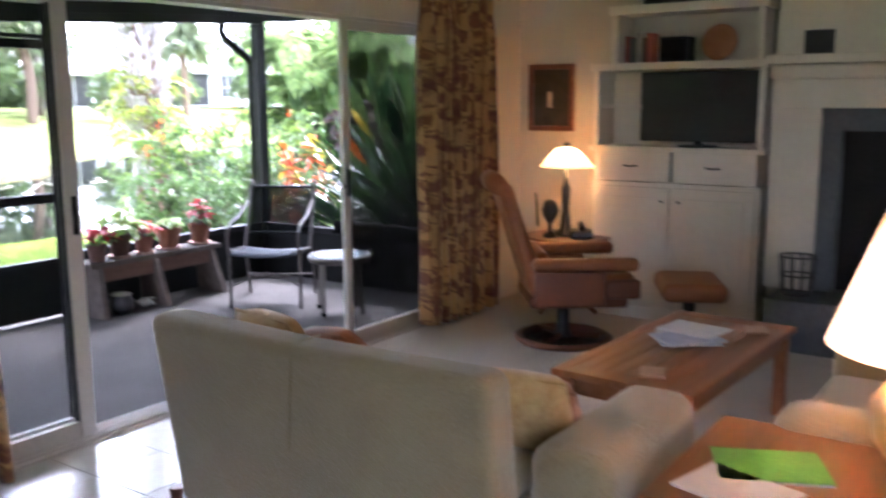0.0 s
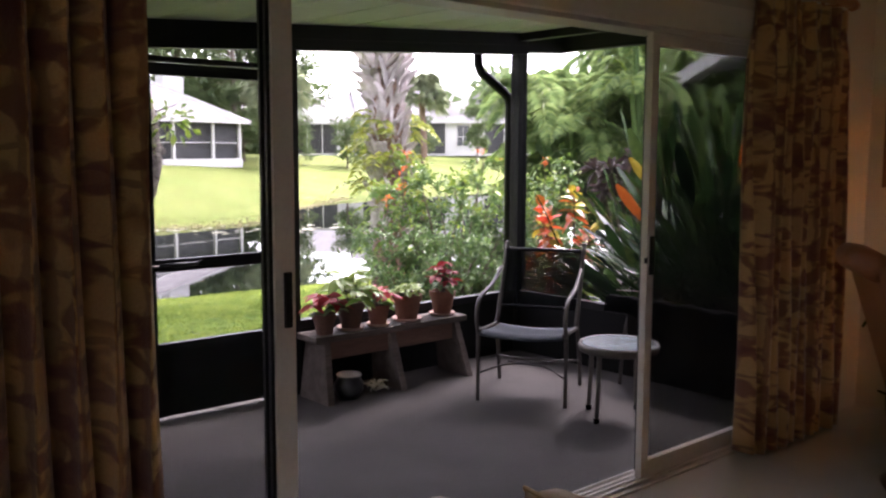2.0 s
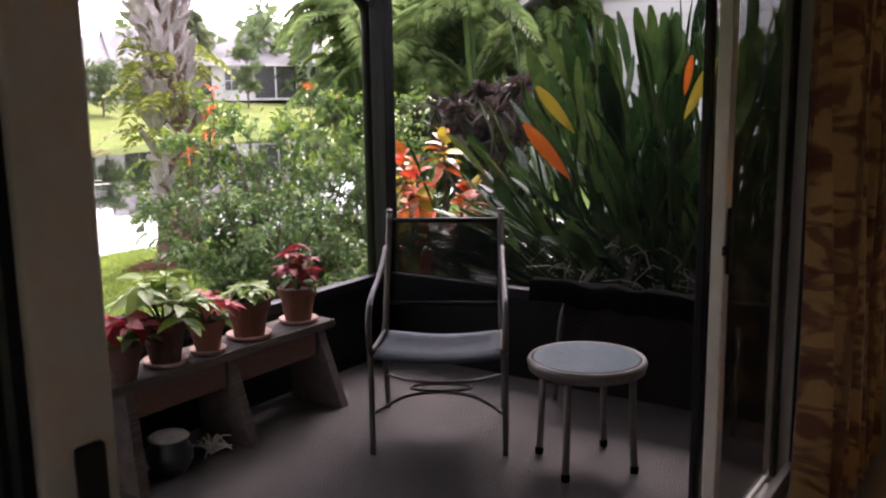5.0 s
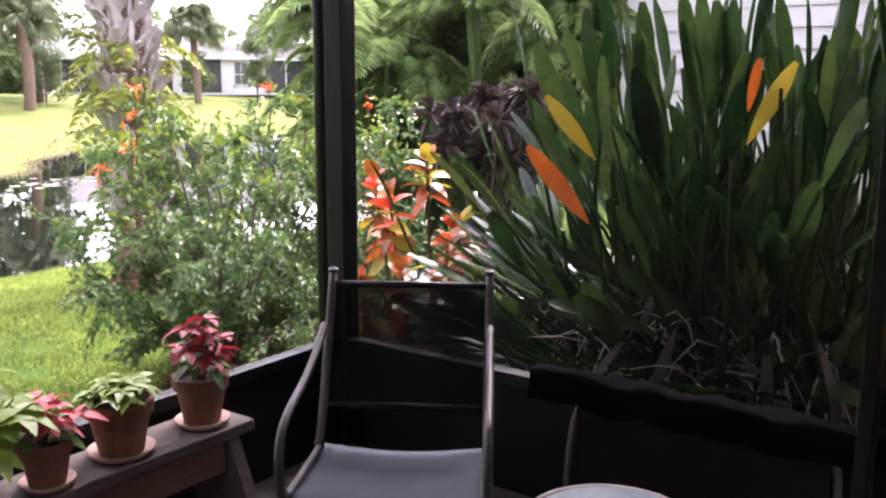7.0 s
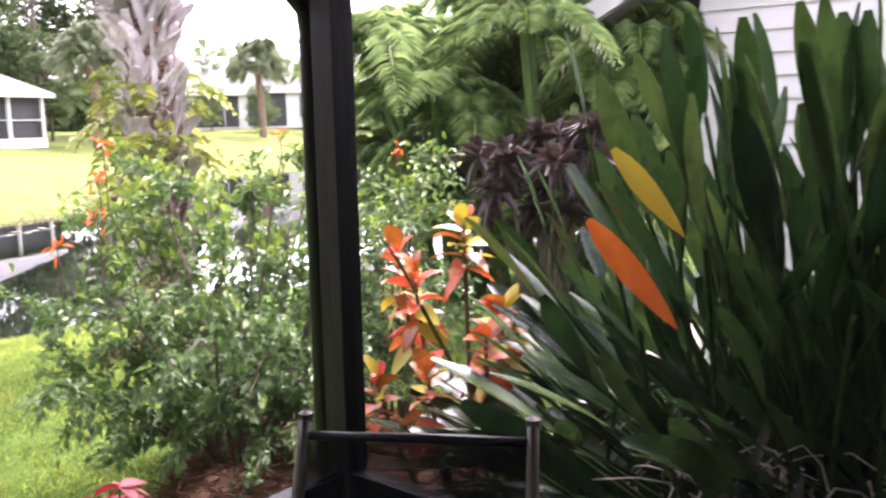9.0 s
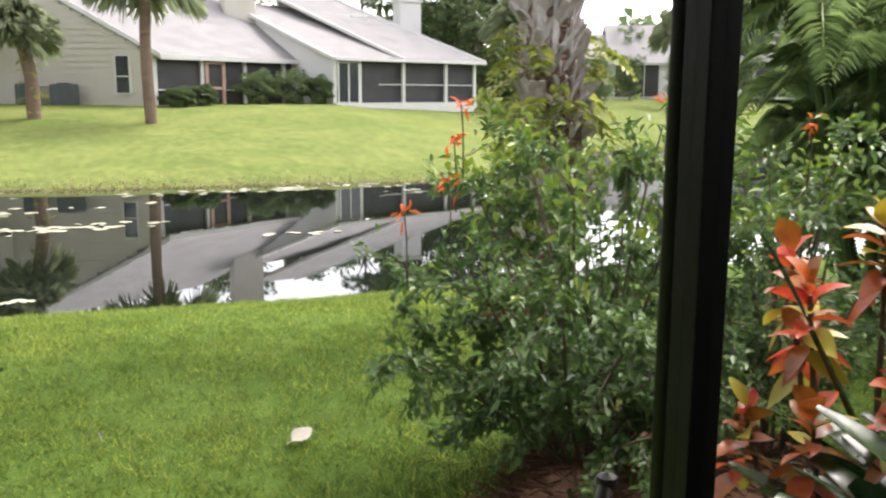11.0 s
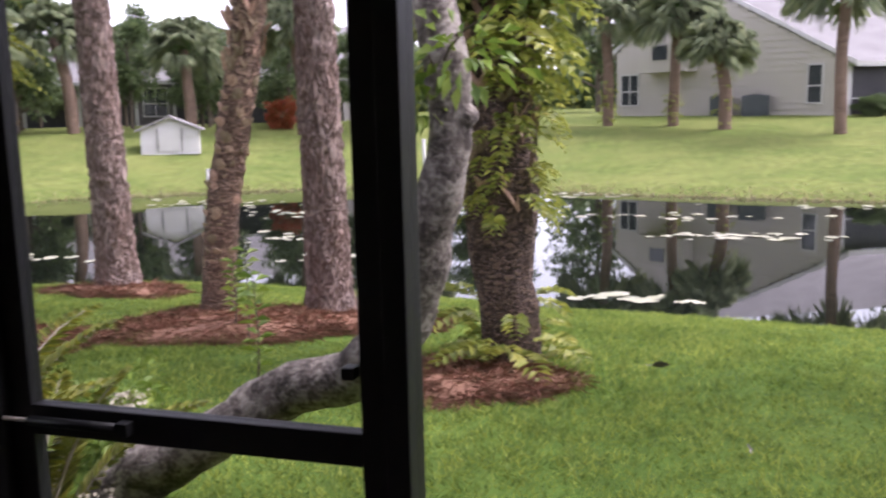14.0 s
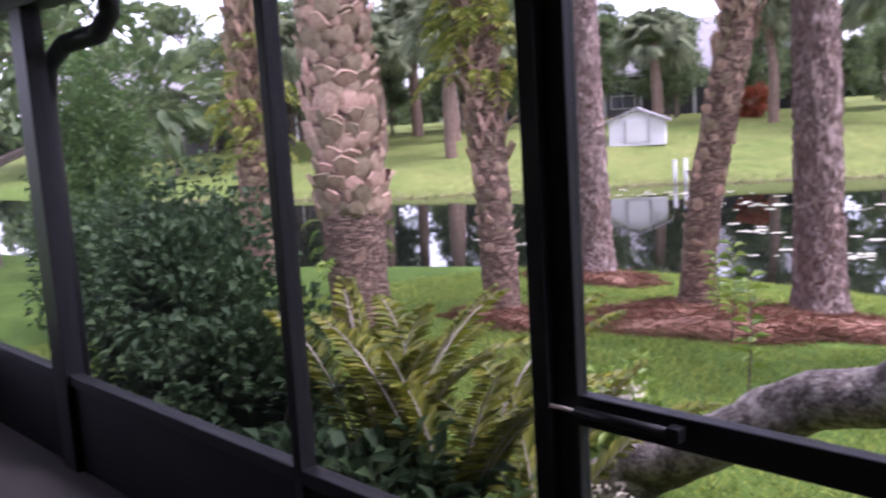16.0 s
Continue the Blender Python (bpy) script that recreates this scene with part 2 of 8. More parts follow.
def raw(name, verts, faces, material, parent=None, label="", smooth=False):
    """A mesh from arrays of computed corners."""
    me = bpy.data.meshes.new(name)
    verts, faces = np.asarray(verts, float), np.asarray(faces, int)
    me.vertices.add(len(verts))
    me.vertices.foreach_set("co", verts.ravel())
    k = faces.shape[1]
    me.loops.add(faces.size)
    me.loops.foreach_set("vertex_index", faces.ravel())
    me.polygons.add(len(faces))
    me.polygons.foreach_set("loop_start", np.arange(0, faces.size, k))
    me.polygons.foreach_set("loop_total", np.full(len(faces), k))
    if smooth:
        me.polygons.foreach_set("use_smooth", np.ones(len(faces), bool))
    me.update(calc_edges=True)
    me.validate()
    me.materials.append(material)
    ob = new(name, me)
    if parent:
        ob.parent = parent
    if label:
        ob["label"] = label
    return ob


def unit(v):
    return v / np.maximum(np.linalg.norm(v, axis=-1, keepdims=True), 1e-9)


def leaf_arrays(base, way, size, width, rng, droop=0.2, fold=0.25):
    """Folded leaves: two triangles each pair of halves, from base points along their ways."""
    n = len(base)
    way = unit(way)
    up = np.tile((0, 0, 1.0), (n, 1)) + rng.normal(0, 0.45, (n, 3))
    side = unit(np.cross(way, up))
    nor = np.cross(side, way)
    L, W = np.broadcast_to(size, n)[:, None], np.broadcast_to(width, n)[:, None]
    mid = base + way * L * 0.5
    tip = base + way * L + np.array((0, 0, -1)) * L * droop
    left = mid + side * W * 0.5 + nor * W * fold
    right = mid - side * W * 0.5 + nor * W * fold
    v = np.stack([base, left, tip, right, ], 1).reshape(-1, 3)
    i = np.arange(n)[:, None] * 4
    f = np.concatenate([i + (0, 1, 2), i + (0, 2, 3)], 0)
    return v, f


def blob_points(n, centre, radii, rng, shell=0.45):
    """Points through a lumpy round body, denser towards its skin, with ways pointing outwards."""
    d = unit(rng.normal(size=(n, 3)))
    lump = 0.75 + 0.35 * np.sin(d[:, 0] * 4.1 + centre[0]) * np.sin(d[:, 1] * 3.7 + centre[1]) + 0.2 * np.sin(d[:, 2] * 7.3 + d[:, 0] * 5)
    r = (shell + (1 - shell) * rng.random(n) ** 0.6) * lump
    return np.asarray(centre) + d * r[:, None] * np.asarray(radii), d


# ---- ground and water ----
NEAR_X, NEAR_Y = (-60, -30, -13, -9.2, -7, -4, 0.3, 5, 7.4, 15, 30, 60), (4, 6, 8.2, 10, 11.1, 11.7, 11.1, 10.5, 10.5, 10, 9, 8)
FAR_X, FAR_Y = (-60, -31, -19, -16, -8, 2.6, 11.3, 14.4, 17, 26, 60), (13, 15.2, 19.4, 23, 27.5, 24.3, 23, 23.8, 28, 36, 44)
WATER_Z = -0.85


def ground_z(x, y):
    x, y = np.asarray(x, float), np.asarray(y, float)
    a, b = y - np.interp(x, NEAR_X, NEAR_Y), y - np.interp(x, FAR_X, FAR_Y)
    near = np.interp(-a, (-1.5, 0, 0.5, 1, 2, 4, 6, 9), (-1.6, -0.88, -0.72, -0.62, -0.47, -0.3, -0.2, -0.14))
    far = np.interp(b, (-1.5, 0, 1, 4, 8, 12, 17, 60), (-1.6, -0.88, -0.65, -0.3, 0.15, 0.6, 0.95, 1.3))
    z = np.where(np.abs(a) < np.abs(b), near, far)
    for k in range(5):
        z = z + 0.006 * np.sin(x * (0.7 + 0.45 * k) + 1.3 * k) * np.sin(y * (0.9 + 0.37 * k) + k * 2.1)
    return z


def gz(x, y):
    return float(ground_z(x, y))


def build_ground():
    xs = np.unique(np.concatenate([np.linspace(-14, 14, 113), np.linspace(-60, 60, 121), np.array([-600, -300, -150, -90, 90, 150, 300, 600])]))
    ys = np.unique(np.concatenate([np.linspace(2, 14, 61), np.linspace(-20, 60, 81), np.array([-600, -200, -60, 80, 120, 200, 600])]))
    X, Y = np.meshgrid(xs, ys)
    Z = ground_z(X, Y)
    inside = (X > -5) & (X < 4.5) & (Y < 2.6) & (Y > -9)
    Z[inside] = np.minimum(Z[inside], -0.15)
    v = np.stack([X.ravel(), Y.ravel(), Z.ravel()], 1)
    nx = len(xs)
    j, i = np.meshgrid(np.arange(len(ys) - 1), np.arange(nx - 1), indexing="ij")
    q = (j * nx + i).ravel()
    f = np.stack([q, q + 1, q + nx + 1, q + nx], 1)
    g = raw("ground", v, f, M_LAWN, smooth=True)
    tagged(g, "mown green lawn sloping down to the pond", "lawn", kind="structure")
    w = bpy.data.materials.new("pond_water")
    w.use_nodes = True
    n, link = w.node_tree.nodes, w.node_tree.links.new
    bs = n["Principled BSDF"]
    bs.inputs["Base Color"].default_value, bs.inputs["Roughness"].default_value = (0.006, 0.008, 0.006, 1), 0.02
    bs.inputs["IOR"].default_value, bs.inputs["Specular IOR Level"].default_value = 1.33, 1.0
    no = n.new("ShaderNodeTexNoise")
    no.inputs["Scale"].default_value = 0.9
    bp = n.new("ShaderNodeBump")
    bp.inputs["Strength"].default_value, bp.inputs["Distance"].default_value = 0.05, 0.02
    co = n.new("ShaderNodeTexCoord")
    link(co.outputs["Object"], no.inputs["Vector"])
    link(no.outputs[0], bp.inputs["Height"])
    link(bp.outputs[0], bs.inputs["Normal"])
    bm = bmesh.new()
    vs = [bm.verts.new(p) for p in ((-60, 3, WATER_Z), (60, 3, WATER_Z), (60, 46, WATER_Z), (-60, 46, WATER_Z))]
    bm.faces.new(vs)
    tagged(part("water", bm, w), "still dark pond mirroring houses and trees", "pond", kind="structure")


build_ground()


# ---- house: living room and lanai shell ----
FRONT, RIGHT, LEFT = 2.315, 3.425, -3.9   # screen planes of the lanai
WALLX = 3.92                               # living room's side wall


def setting(name, bm, material, label, category, parent=None):
    return tagged(part(name, bm, material, parent), label, category, kind="structure")


def pitched(bm, above=2.1):
    """The porch roof and what hangs on it falls away from the garden corner."""
    for v in bm.verts:
        if v.co.z > above:
            v.co.z += float(np.interp(v.co.x, (-2.6, 0.4, RIGHT, 4.1), (-0.075, -0.175, 0.0, 0.038)))
    return bm


def build_shell():
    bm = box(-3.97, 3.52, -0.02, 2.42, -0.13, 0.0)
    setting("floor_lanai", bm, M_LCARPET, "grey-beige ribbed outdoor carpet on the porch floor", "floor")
    setting("floor_carpet", box(0.75, WALLX, -7, -0.085, -0.13, 0.0), M_CARPET, "beige wall-to-wall living room carpet", "carpet")
    setting("floor_tile_bed", box(-4.5, 0.75, -7, -0.085, -0.13, -0.008), M_GROUT, "dark grout bed under pale floor tiles", "floor")
    w = box(2.85, WALLX, -0.08, 0.08, -0.13, 3.3)
    setting("wall_slider_side", w, M_WALL, "cream painted wall beside the sliding doors", "wall")
    setting("wall_slider_far", box(-4.5, -1.7, -0.08, 0.08, -0.13, 3.3), M_WALL, "cream painted wall beyond the drawn curtain", "wall")
    setting("wall_over_slider", box(-1.7, 2.85, -0.08, 0.08, 2.2, 3.3), M_WALL, "cream painted wall above the sliding doors", "wall")
    setting("wall_side", box(WALLX, WALLX + 0.14, -7, 0.08, -0.13, 3.3), M_WALL, "cream painted wall behind the bookcase", "wall")
    setting("wall_back", box(-4.5, WALLX, -7.14, -7, -0.13, 3.3), M_WALL, "cream painted rear wall", "wall")
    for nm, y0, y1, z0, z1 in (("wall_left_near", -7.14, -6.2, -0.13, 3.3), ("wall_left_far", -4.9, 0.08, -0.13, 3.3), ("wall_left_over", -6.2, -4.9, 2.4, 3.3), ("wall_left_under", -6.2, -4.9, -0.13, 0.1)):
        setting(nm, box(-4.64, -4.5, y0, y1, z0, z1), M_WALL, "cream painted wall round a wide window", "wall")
    # Unseen window, assumed and added for the daylight on the sofa's back.
    w = thing("window_1", "assumed two-pane window, out of view, letting in daylight", "window", kind="structure")
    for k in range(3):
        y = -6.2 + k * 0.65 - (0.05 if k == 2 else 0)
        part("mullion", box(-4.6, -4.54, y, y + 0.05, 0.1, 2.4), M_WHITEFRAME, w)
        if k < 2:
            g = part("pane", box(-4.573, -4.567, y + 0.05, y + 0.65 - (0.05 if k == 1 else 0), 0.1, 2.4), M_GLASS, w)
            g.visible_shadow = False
    setting("ceiling", box(-4.5, WALLX, -7, -0.08, 3.3, 3.4), M_CEIL, "white textured ceiling", "ceiling")
    bm = bmesh.new()
    for a, b in ((-4.0, 0.4), (0.4, 4.05)):
        add_box(bm, a, b, 0.085, FRONT + 0.17, 2.39, 2.42)
    for k in range(15):
        x = -2.35 + 0.42 * k
        add_box(bm, x, x + 0.012, 0.085, FRONT - 0.06, 2.386, 2.392)
    setting("ceiling_lanai", pitched(bm), M_LANAICEIL, "pale aluminium roof panels of the porch", "ceiling")
    # outer faces of the house beside the porch
    setting("trim_header", box(-1.7, 2.85, -0.1, 0.09, 2.06, 2.2, 0.006), M_TRIMWHITE, "cream header board over the sliding doors", "trim")


def slider_panel(name, x0, x1, y, label, handle=None, latch=False, s=0.075):
    t = thing(name, label, "sliding door", pose(0, y, 0), kind="structure")
    part("stile", box(x0, x0 + s, -0.018, 0.018, 0.03, 2.055, 0.004), M_WHITEFRAME, t)
    part("stile", box(x1 - s, x1, -0.018, 0.018, 0.03, 2.055, 0.004), M_WHITEFRAME, t)
    part("bottom_rail", box(x0 + s, x1 - s, -0.016, 0.016, 0.03, 0.11, 0.004), M_WHITEFRAME, t)
    part("top_rail", box(x0 + s, x1 - s, -0.016, 0.016, 1.985, 2.055, 0.004), M_WHITEFRAME, t)
    g = part("pane", box(x0 + s, x1 - s, -0.003, 0.003, 0.11, 1.985), M_GLASS, t, "clear glass pane")
    g.visible_shadow = False
    part("gasket", box(x0 + s, x0 + s + 0.012, -0.008, 0.008, 0.11, 1.985), M_BRONZE, t, "black rubber gasket")
    part("gasket", box(x1 - s - 0.012, x1 - s, -0.008, 0.008, 0.11, 1.985), M_BRONZE, t, "black rubber gasket")
    if handle is not None:
        h = part("handle", box(handle - 0.014, handle + 0.014, -0.03, -0.0185, 0.975, 1.15, 0.004), M_BRONZE, t, "dark recessed pull handle")
        if latch:
            part("latch", box(handle - 0.05, handle - 0.03, -0.026, -0.0185, 1.03, 1.055, 0.002), M_BRONZE, t, "small black latch")
    return t


def build_slider():
    slider_panel("door_1", -0.9, 0.01, -0.035, "fixed cream sliding glass panel beside the opening", -0.022)
    slider_panel("door_2", -0.93, 0.03, 0.035, "cream sliding glass panel slid open behind another")
    slider_panel("door_3", 1.825, 2.85, -0.035, "cream sliding glass panel half behind the curtain", 1.85, True, 0.05)
    sc = thing("sliding_screen", "dark sliding insect screen stacked behind the glass door", "screen door", pose(0, 0.035, 0), kind="structure")
    part("mesh", box(1.94, 2.8, -0.001, 0.001, 0.08, 2.0), see_through("dark_slider_screen", (0.012, 0.012, 0.012), 0.6), sc, "dark insect mesh")
    for a, b in ((1.9, 1.94), (2.8, 2.84)):
        part("stile", box(a, b, -0.01, 0.01, 0.03, 2.04, 0.002), M_BRONZE, sc)
    slider_panel("door_4", -1.7, -0.86, 0.0, "cream fixed glass panel hidden by the curtain")
    f = thing("door_frame", "cream aluminium frame and floor track of sliding doors", "door frame", kind="structure")
    part("sill_track", box(-1.7, 2.85, -0.085, 0.085, -0.02, 0.012, 0.003), M_WHITEFRAME, f)
    for y in (-0.055, -0.015, 0.015, 0.055):
        part("rail", box(-1.7, 2.85, y - 0.004, y + 0.004, 0.012, 0.027), M_WHITEFRAME, f)
    part("head_track", box(-1.7, 2.85, -0.07, 0.07, 2.04, 2.06), M_WHITEFRAME, f)


def build_screens():
    t = thing("screen_wall_front", "dark bronze aluminium screen wall with low solid panel", "screen wall", kind="structure")
    def post(x, y0=FRONT - 0.045, y1=FRONT + 0.045, w=0.05, z1=2.236):
        part("post", pitched(box(x - w / 2, x + w / 2, y0, y1, 0, z1, 0.003)), M_BRONZE, t)
    post(RIGHT, w=0.09)
    post(LEFT, w=0.1)
    post(-2.45, w=0.15)
    post(1.445)
    post(0.475)
    post(-0.555, FRONT - 0.03, FRONT + 0.03, 0.045)
    for a, b in ((LEFT - 0.05, 0.4), (0.4, RIGHT + 0.05)):
        part("beam", pitched(box(a, b, FRONT - 0.05, FRONT + 0.05, 2.236, 2.388, 0.004)), M_BRONZE, t)
        part("bead", pitched(box(a, b, FRONT - 0.058, FRONT - 0.05, 2.3, 2.312)), M_BRONZE, t)
    part("transom", box(0.5, 1.42, FRONT - 0.03, FRONT + 0.03, 2.0, 2.03, 0.003), M_BRONZE, t)
    for a, b in ((1.47, RIGHT - 0.045), (-0.5325, 0.45), (LEFT + 0.05, -2.525), (-2.375, -0.5775)):
        part("kick_panel", box(a, b, FRONT - 0.012, FRONT + 0.012, 0.0, 0.42), M_KICK, t, "solid dark kick panel")
        part("sill", box(a, b, FRONT - 0.03, FRONT + 0.03, 0.42, 0.47, 0.003), M_BRONZE, t)
        s = part("screen", pitched(box(a, b, FRONT - 0.001, FRONT + 0.001, 0.47, 2.236)), M_SCREEN, t, "fine insect mesh")
    s = part("screen", pitched(box(0.5, 1.42, FRONT - 0.001, FRONT + 0.001, 2.03, 2.236)), M_SCREEN, t, "fine insect mesh")
    r = thing("screen_wall_side", "dark bronze aluminium screen wall beside the garden", "screen wall", kind="structure")
    for x, nm in ((RIGHT, r), (LEFT, None)):
        if nm is None:
            nm = thing("screen_wall_left", "dark bronze aluminium side screen wall", "screen wall", kind="structure")
        part("beam", pitched(box(x - 0.045, x + 0.045, 0.085, FRONT - 0.05, 2.33, 2.388, 0.004)), M_BRONZE, nm)
        part("post", pitched(box(x - 0.03, x + 0.03, 0.085, 0.145, 0, 2.33, 0.003)), M_BRONZE, nm)
        part("kick_panel", box(x - 0.012, x + 0.012, 0.145, FRONT - 0.045, 0, 0.42), M_KICK, nm, "solid dark kick panel")
        part("sill", box(x - 0.03, x + 0.03, 0.145, FRONT - 0.045, 0.42, 0.47, 0.003), M_BRONZE, nm)
        s = part("screen", box(x - 0.001, x + 0.001, 0.145, FRONT - 0.045, 0.47, 2.24), M_SCREEN, nm, "fine insect mesh")
    # screen door
    d = thing("screen_door", "dark bronze screen door with middle rail and kick plate", "door", kind="structure")
    y0, y1 = FRONT - 0.02, FRONT + 0.02
    part("stile", box(0.503, 0.56, y0, y1, 0.02, 1.995, 0.003), M_BRONZE, d)
    part("stile", box(1.36, 1.417, y0, y1, 0.02, 1.995, 0.003), M_BRONZE, d)
    part("top_rail", box(0.56, 1.36, y0, y1, 1.93, 1.995, 0.003), M_BRONZE, d)
    part("middle_rail", box(0.56, 1.36, y0, y1, 0.845, 0.915, 0.003), M_BRONZE, d)
    part("kick_plate", box(0.56, 1.36, y0 + 0.008, y1 - 0.008, 0.02, 0.435), M_KICK, d, "solid dark kick plate")
    part("kick_rail", box(0.56, 1.36, y0, y1, 0.40, 0.44, 0.003), M_BRONZE, d)
    for a, b in ((0.44, 0.845), (0.915, 1.93)):
        s = part("screen", box(0.56, 1.36, FRONT - 0.001, FRONT + 0.001, a, b), M_SCREEN, d, "fine insect mesh")
    c = part("closer", tube([(0.57, y0 - 0.02, 0.885), (0.80, y0 - 0.02, 0.885)], 0.012, 10), M_BRONZE, d, "black pneumatic door closer", smooth=True)
    part("bracket", box(0.80, 0.83, y0 - 0.03, y0, 0.87, 0.90, 0.002), M_BRONZE, c)
    part("rod", tube([(0.50, y0 - 0.02, 0.885), (0.57, y0 - 0.02, 0.885)], 0.005, 8), M_WHITEFRAME, c)
    part("latch", box(1.335, 1.362, y0 - 0.035, y0, 1.035, 1.06, 0.003), M_BRONZE, d, "black latch handle")


def build_gutter():
    for sx, x in ((1, RIGHT), (-1, LEFT)):
        g = thing("downspout", "dark bronze downspout bending in to the corner post", "downspout", kind="structure")
        xo = x - sx * 0.3
        pts = [(xo, FRONT + 0.13, 2.25), (xo, FRONT + 0.13, 2.15), (xo + sx * 0.03, FRONT + 0.13, 2.1), (x - sx * 0.06, FRONT + 0.1, 1.96), (x - sx * 0.01, FRONT + 0.095, 1.91), (x, FRONT + 0.095, 1.84), (x, FRONT + 0.095, -0.1)]
        if sx < 0:
            pts = [(-1.84, FRONT + 0.12, 2.2), (-1.86, FRONT + 0.12, 2.04), (-1.98, FRONT + 0.12, 1.975), (-2.34, FRONT + 0.12, 1.965), (-2.53, FRONT + 0.11, 1.89), (-2.6, FRONT + 0.11, 1.72), (-2.6, FRONT + 0.11, 1.4), (-2.58, FRONT + 0.11, -0.1)]
        part("pipe", tube(pts, 0.036 if sx > 0 else 0.045, 10), M_BRONZE, g, smooth=True)
    gt = thing("gutter", "dark bronze roof gutter", "gutter", kind="structure")
    for a, b in ((LEFT - 0.12, 0.4), (0.4, RIGHT + 0.64)):
        part("trough", pitched(box(a, b, FRONT + 0.06, FRONT + 0.18, 2.262, 2.4, 0.01)), M_BRONZE, gt)
    part("trough", box(RIGHT + 0.56, RIGHT + 0.64, 0.12, FRONT + 0.06, 2.3, 2.45, 0.008), M_BRONZE, gt, "dark gutter along the overhanging side")


build_shell()
build_slider()
build_screens()
build_gutter()


# ---- garden ----
M_BUSH = leafmat("bush_leaf", (0.08, 0.155, 0.042), (0.165, 0.26, 0.08), rough=0.42, through_light=0.4)
M_BRIGHTLEAF = leafmat("bright_leaf", (0.14, 0.24, 0.03), (0.28, 0.38, 0.06), rough=0.45)
M_FERN = leafmat("fern_leaf", (0.13, 0.16, 0.013), (0.27, 0.27, 0.026), rough=0.5)
M_TRUNKFERN = leafmat("trunk_fern_leaf", (0.2, 0.25, 0.035), (0.38, 0.4, 0.08), rough=0.5, through_light=0.4)
M_PALMLEAF = leafmat("palm_leaf", (0.17, 0.27, 0.085), (0.32, 0.43, 0.16), rough=0.4, through_light=0.55)
M_SABAL = leafmat("fan_palm_leaf", (0.25, 0.3, 0.17), (0.4, 0.45, 0.28), rough=0.45, through_light=0.5)
M_WOODS = leafmat("woodland_leaf", (0.085, 0.13, 0.05), (0.17, 0.225, 0.095), rough=0.6, through_light=0.4)
M_DARKLEAF = leafmat("dark_shrub_leaf", (0.026, 0.055, 0.02), (0.065, 0.11, 0.042), rough=0.6, spec=0.25)
M_ROSEMARY = leafmat("rosemary_leaf", (0.06, 0.085, 0.045), (0.11, 0.14, 0.08), rough=0.6)
M_BURGUNDY = leafmat("burgundy_leaf", (0.03, 0.02, 0.018), (0.08, 0.055, 0.045), rough=0.4)
M_PADDLE = mat("paddle_leaf", (0.011, 0.03, 0.008), (0.04, 0.085, 0.02), scale=3, rough=0.26, bump=0.06, vary=0.7, through_light=0.2)
M_PADDLE_OR = mat("orange_dying_leaf", (0.62, 0.1, 0.015), (0.75, 0.2, 0.02), scale=4, rough=0.45, bump=0.1, through_light=0.2)
M_PADDLE_YE = mat("yellow_dying_leaf", (0.62, 0.4, 0.02), (0.55, 0.45, 0.06), scale=4, rough=0.45, bump=0.1, through_light=0.2)
M_DEADLEAF = mat("dry_grey_leaf", (0.05, 0.042, 0.035), (0.14, 0.12, 0.1), scale=5, rough=0.8, bump=0.2, island=0.3)
M_CROTON = mat("croton_leaf", (0.33, 0.035, 0.02), (0.68, 0.2, 0.03), scale=14, rough=0.3, bump=0.05, vary=0.45, through_light=0.25, fine=3)
M_CROTON_Y = mat("yellow_croton_leaf", (0.6, 0.42, 0.03), (0.42, 0.42, 0.05), scale=12, rough=0.35, bump=0.05, through_light=0.25)
M_FLOWER = leafmat("orange_blossom", (0.75, 0.12, 0.02), (0.85, 0.22, 0.04), island=0.2)
M_PINEBARK = barkmat("pine_bark", (0.1, 0.06, 0.045), (0.24, 0.15, 0.115), (0.38, 0.3, 0.265), 15.0, (1, 1, 0.32))
M_PALMBARK = barkmat("palm_trunk_fibre", (0.09, 0.05, 0.034), (0.26, 0.155, 0.105), (0.4, 0.28, 0.2), 12.0, (0.7, 0.7, 2.4))
# Palm bark in darker browns than the other trunks.
M_FERNTRUNK = barkmat("dark_palm_trunk", (0.035, 0.02, 0.014), (0.12, 0.072, 0.05), (0.23, 0.16, 0.115), 14.0, (0.8, 0.8, 1.6))
M_BOOT = mat("palm_leaf_base", (0.17, 0.1, 0.055), (0.52, 0.385, 0.26), scale=9, rough=0.85, bump=0.8, fine=5, vary=0.45)
M_BOOTGREY = mat("grey_palm_leaf_base", (0.3, 0.26, 0.24), (0.6, 0.55, 0.52), scale=8, rough=0.85, bump=0.6, fine=5, vary=0.3)
M_OAKBARK = mat("lichened_bark", (0.07, 0.056, 0.045), (0.36, 0.32, 0.27), scale=13, rough=0.9, bump=0.7, fine=4.5, c3=(0.19, 0.16, 0.135))
for node in M_OAKBARK.node_tree.nodes:
    if node.bl_idname == "ShaderNodeValToRGB":
        for stop, place in zip(node.color_ramp.elements, (0.41, 0.5, 0.58)):
            stop.position = place
M_TWIG = mat("twig", (0.07, 0.05, 0.035), (0.15, 0.11, 0.08), scale=10, rough=0.8, bump=0.2)
M_STALK = mat("pale_stalk", (0.34, 0.29, 0.23), (0.56, 0.5, 0.42), scale=8, rough=0.6, bump=0.2)
M_FARTRUNK = mat("far_trunk", (0.08, 0.06, 0.048), (0.19, 0.15, 0.12), scale=3, rough=0.9, bump=0.4)
M_FARPALM = mat("far_palm_trunk", (0.09, 0.055, 0.038), (0.24, 0.165, 0.12), scale=4, rough=0.9, bump=0.5, stretch=(1, 1, 2.5))
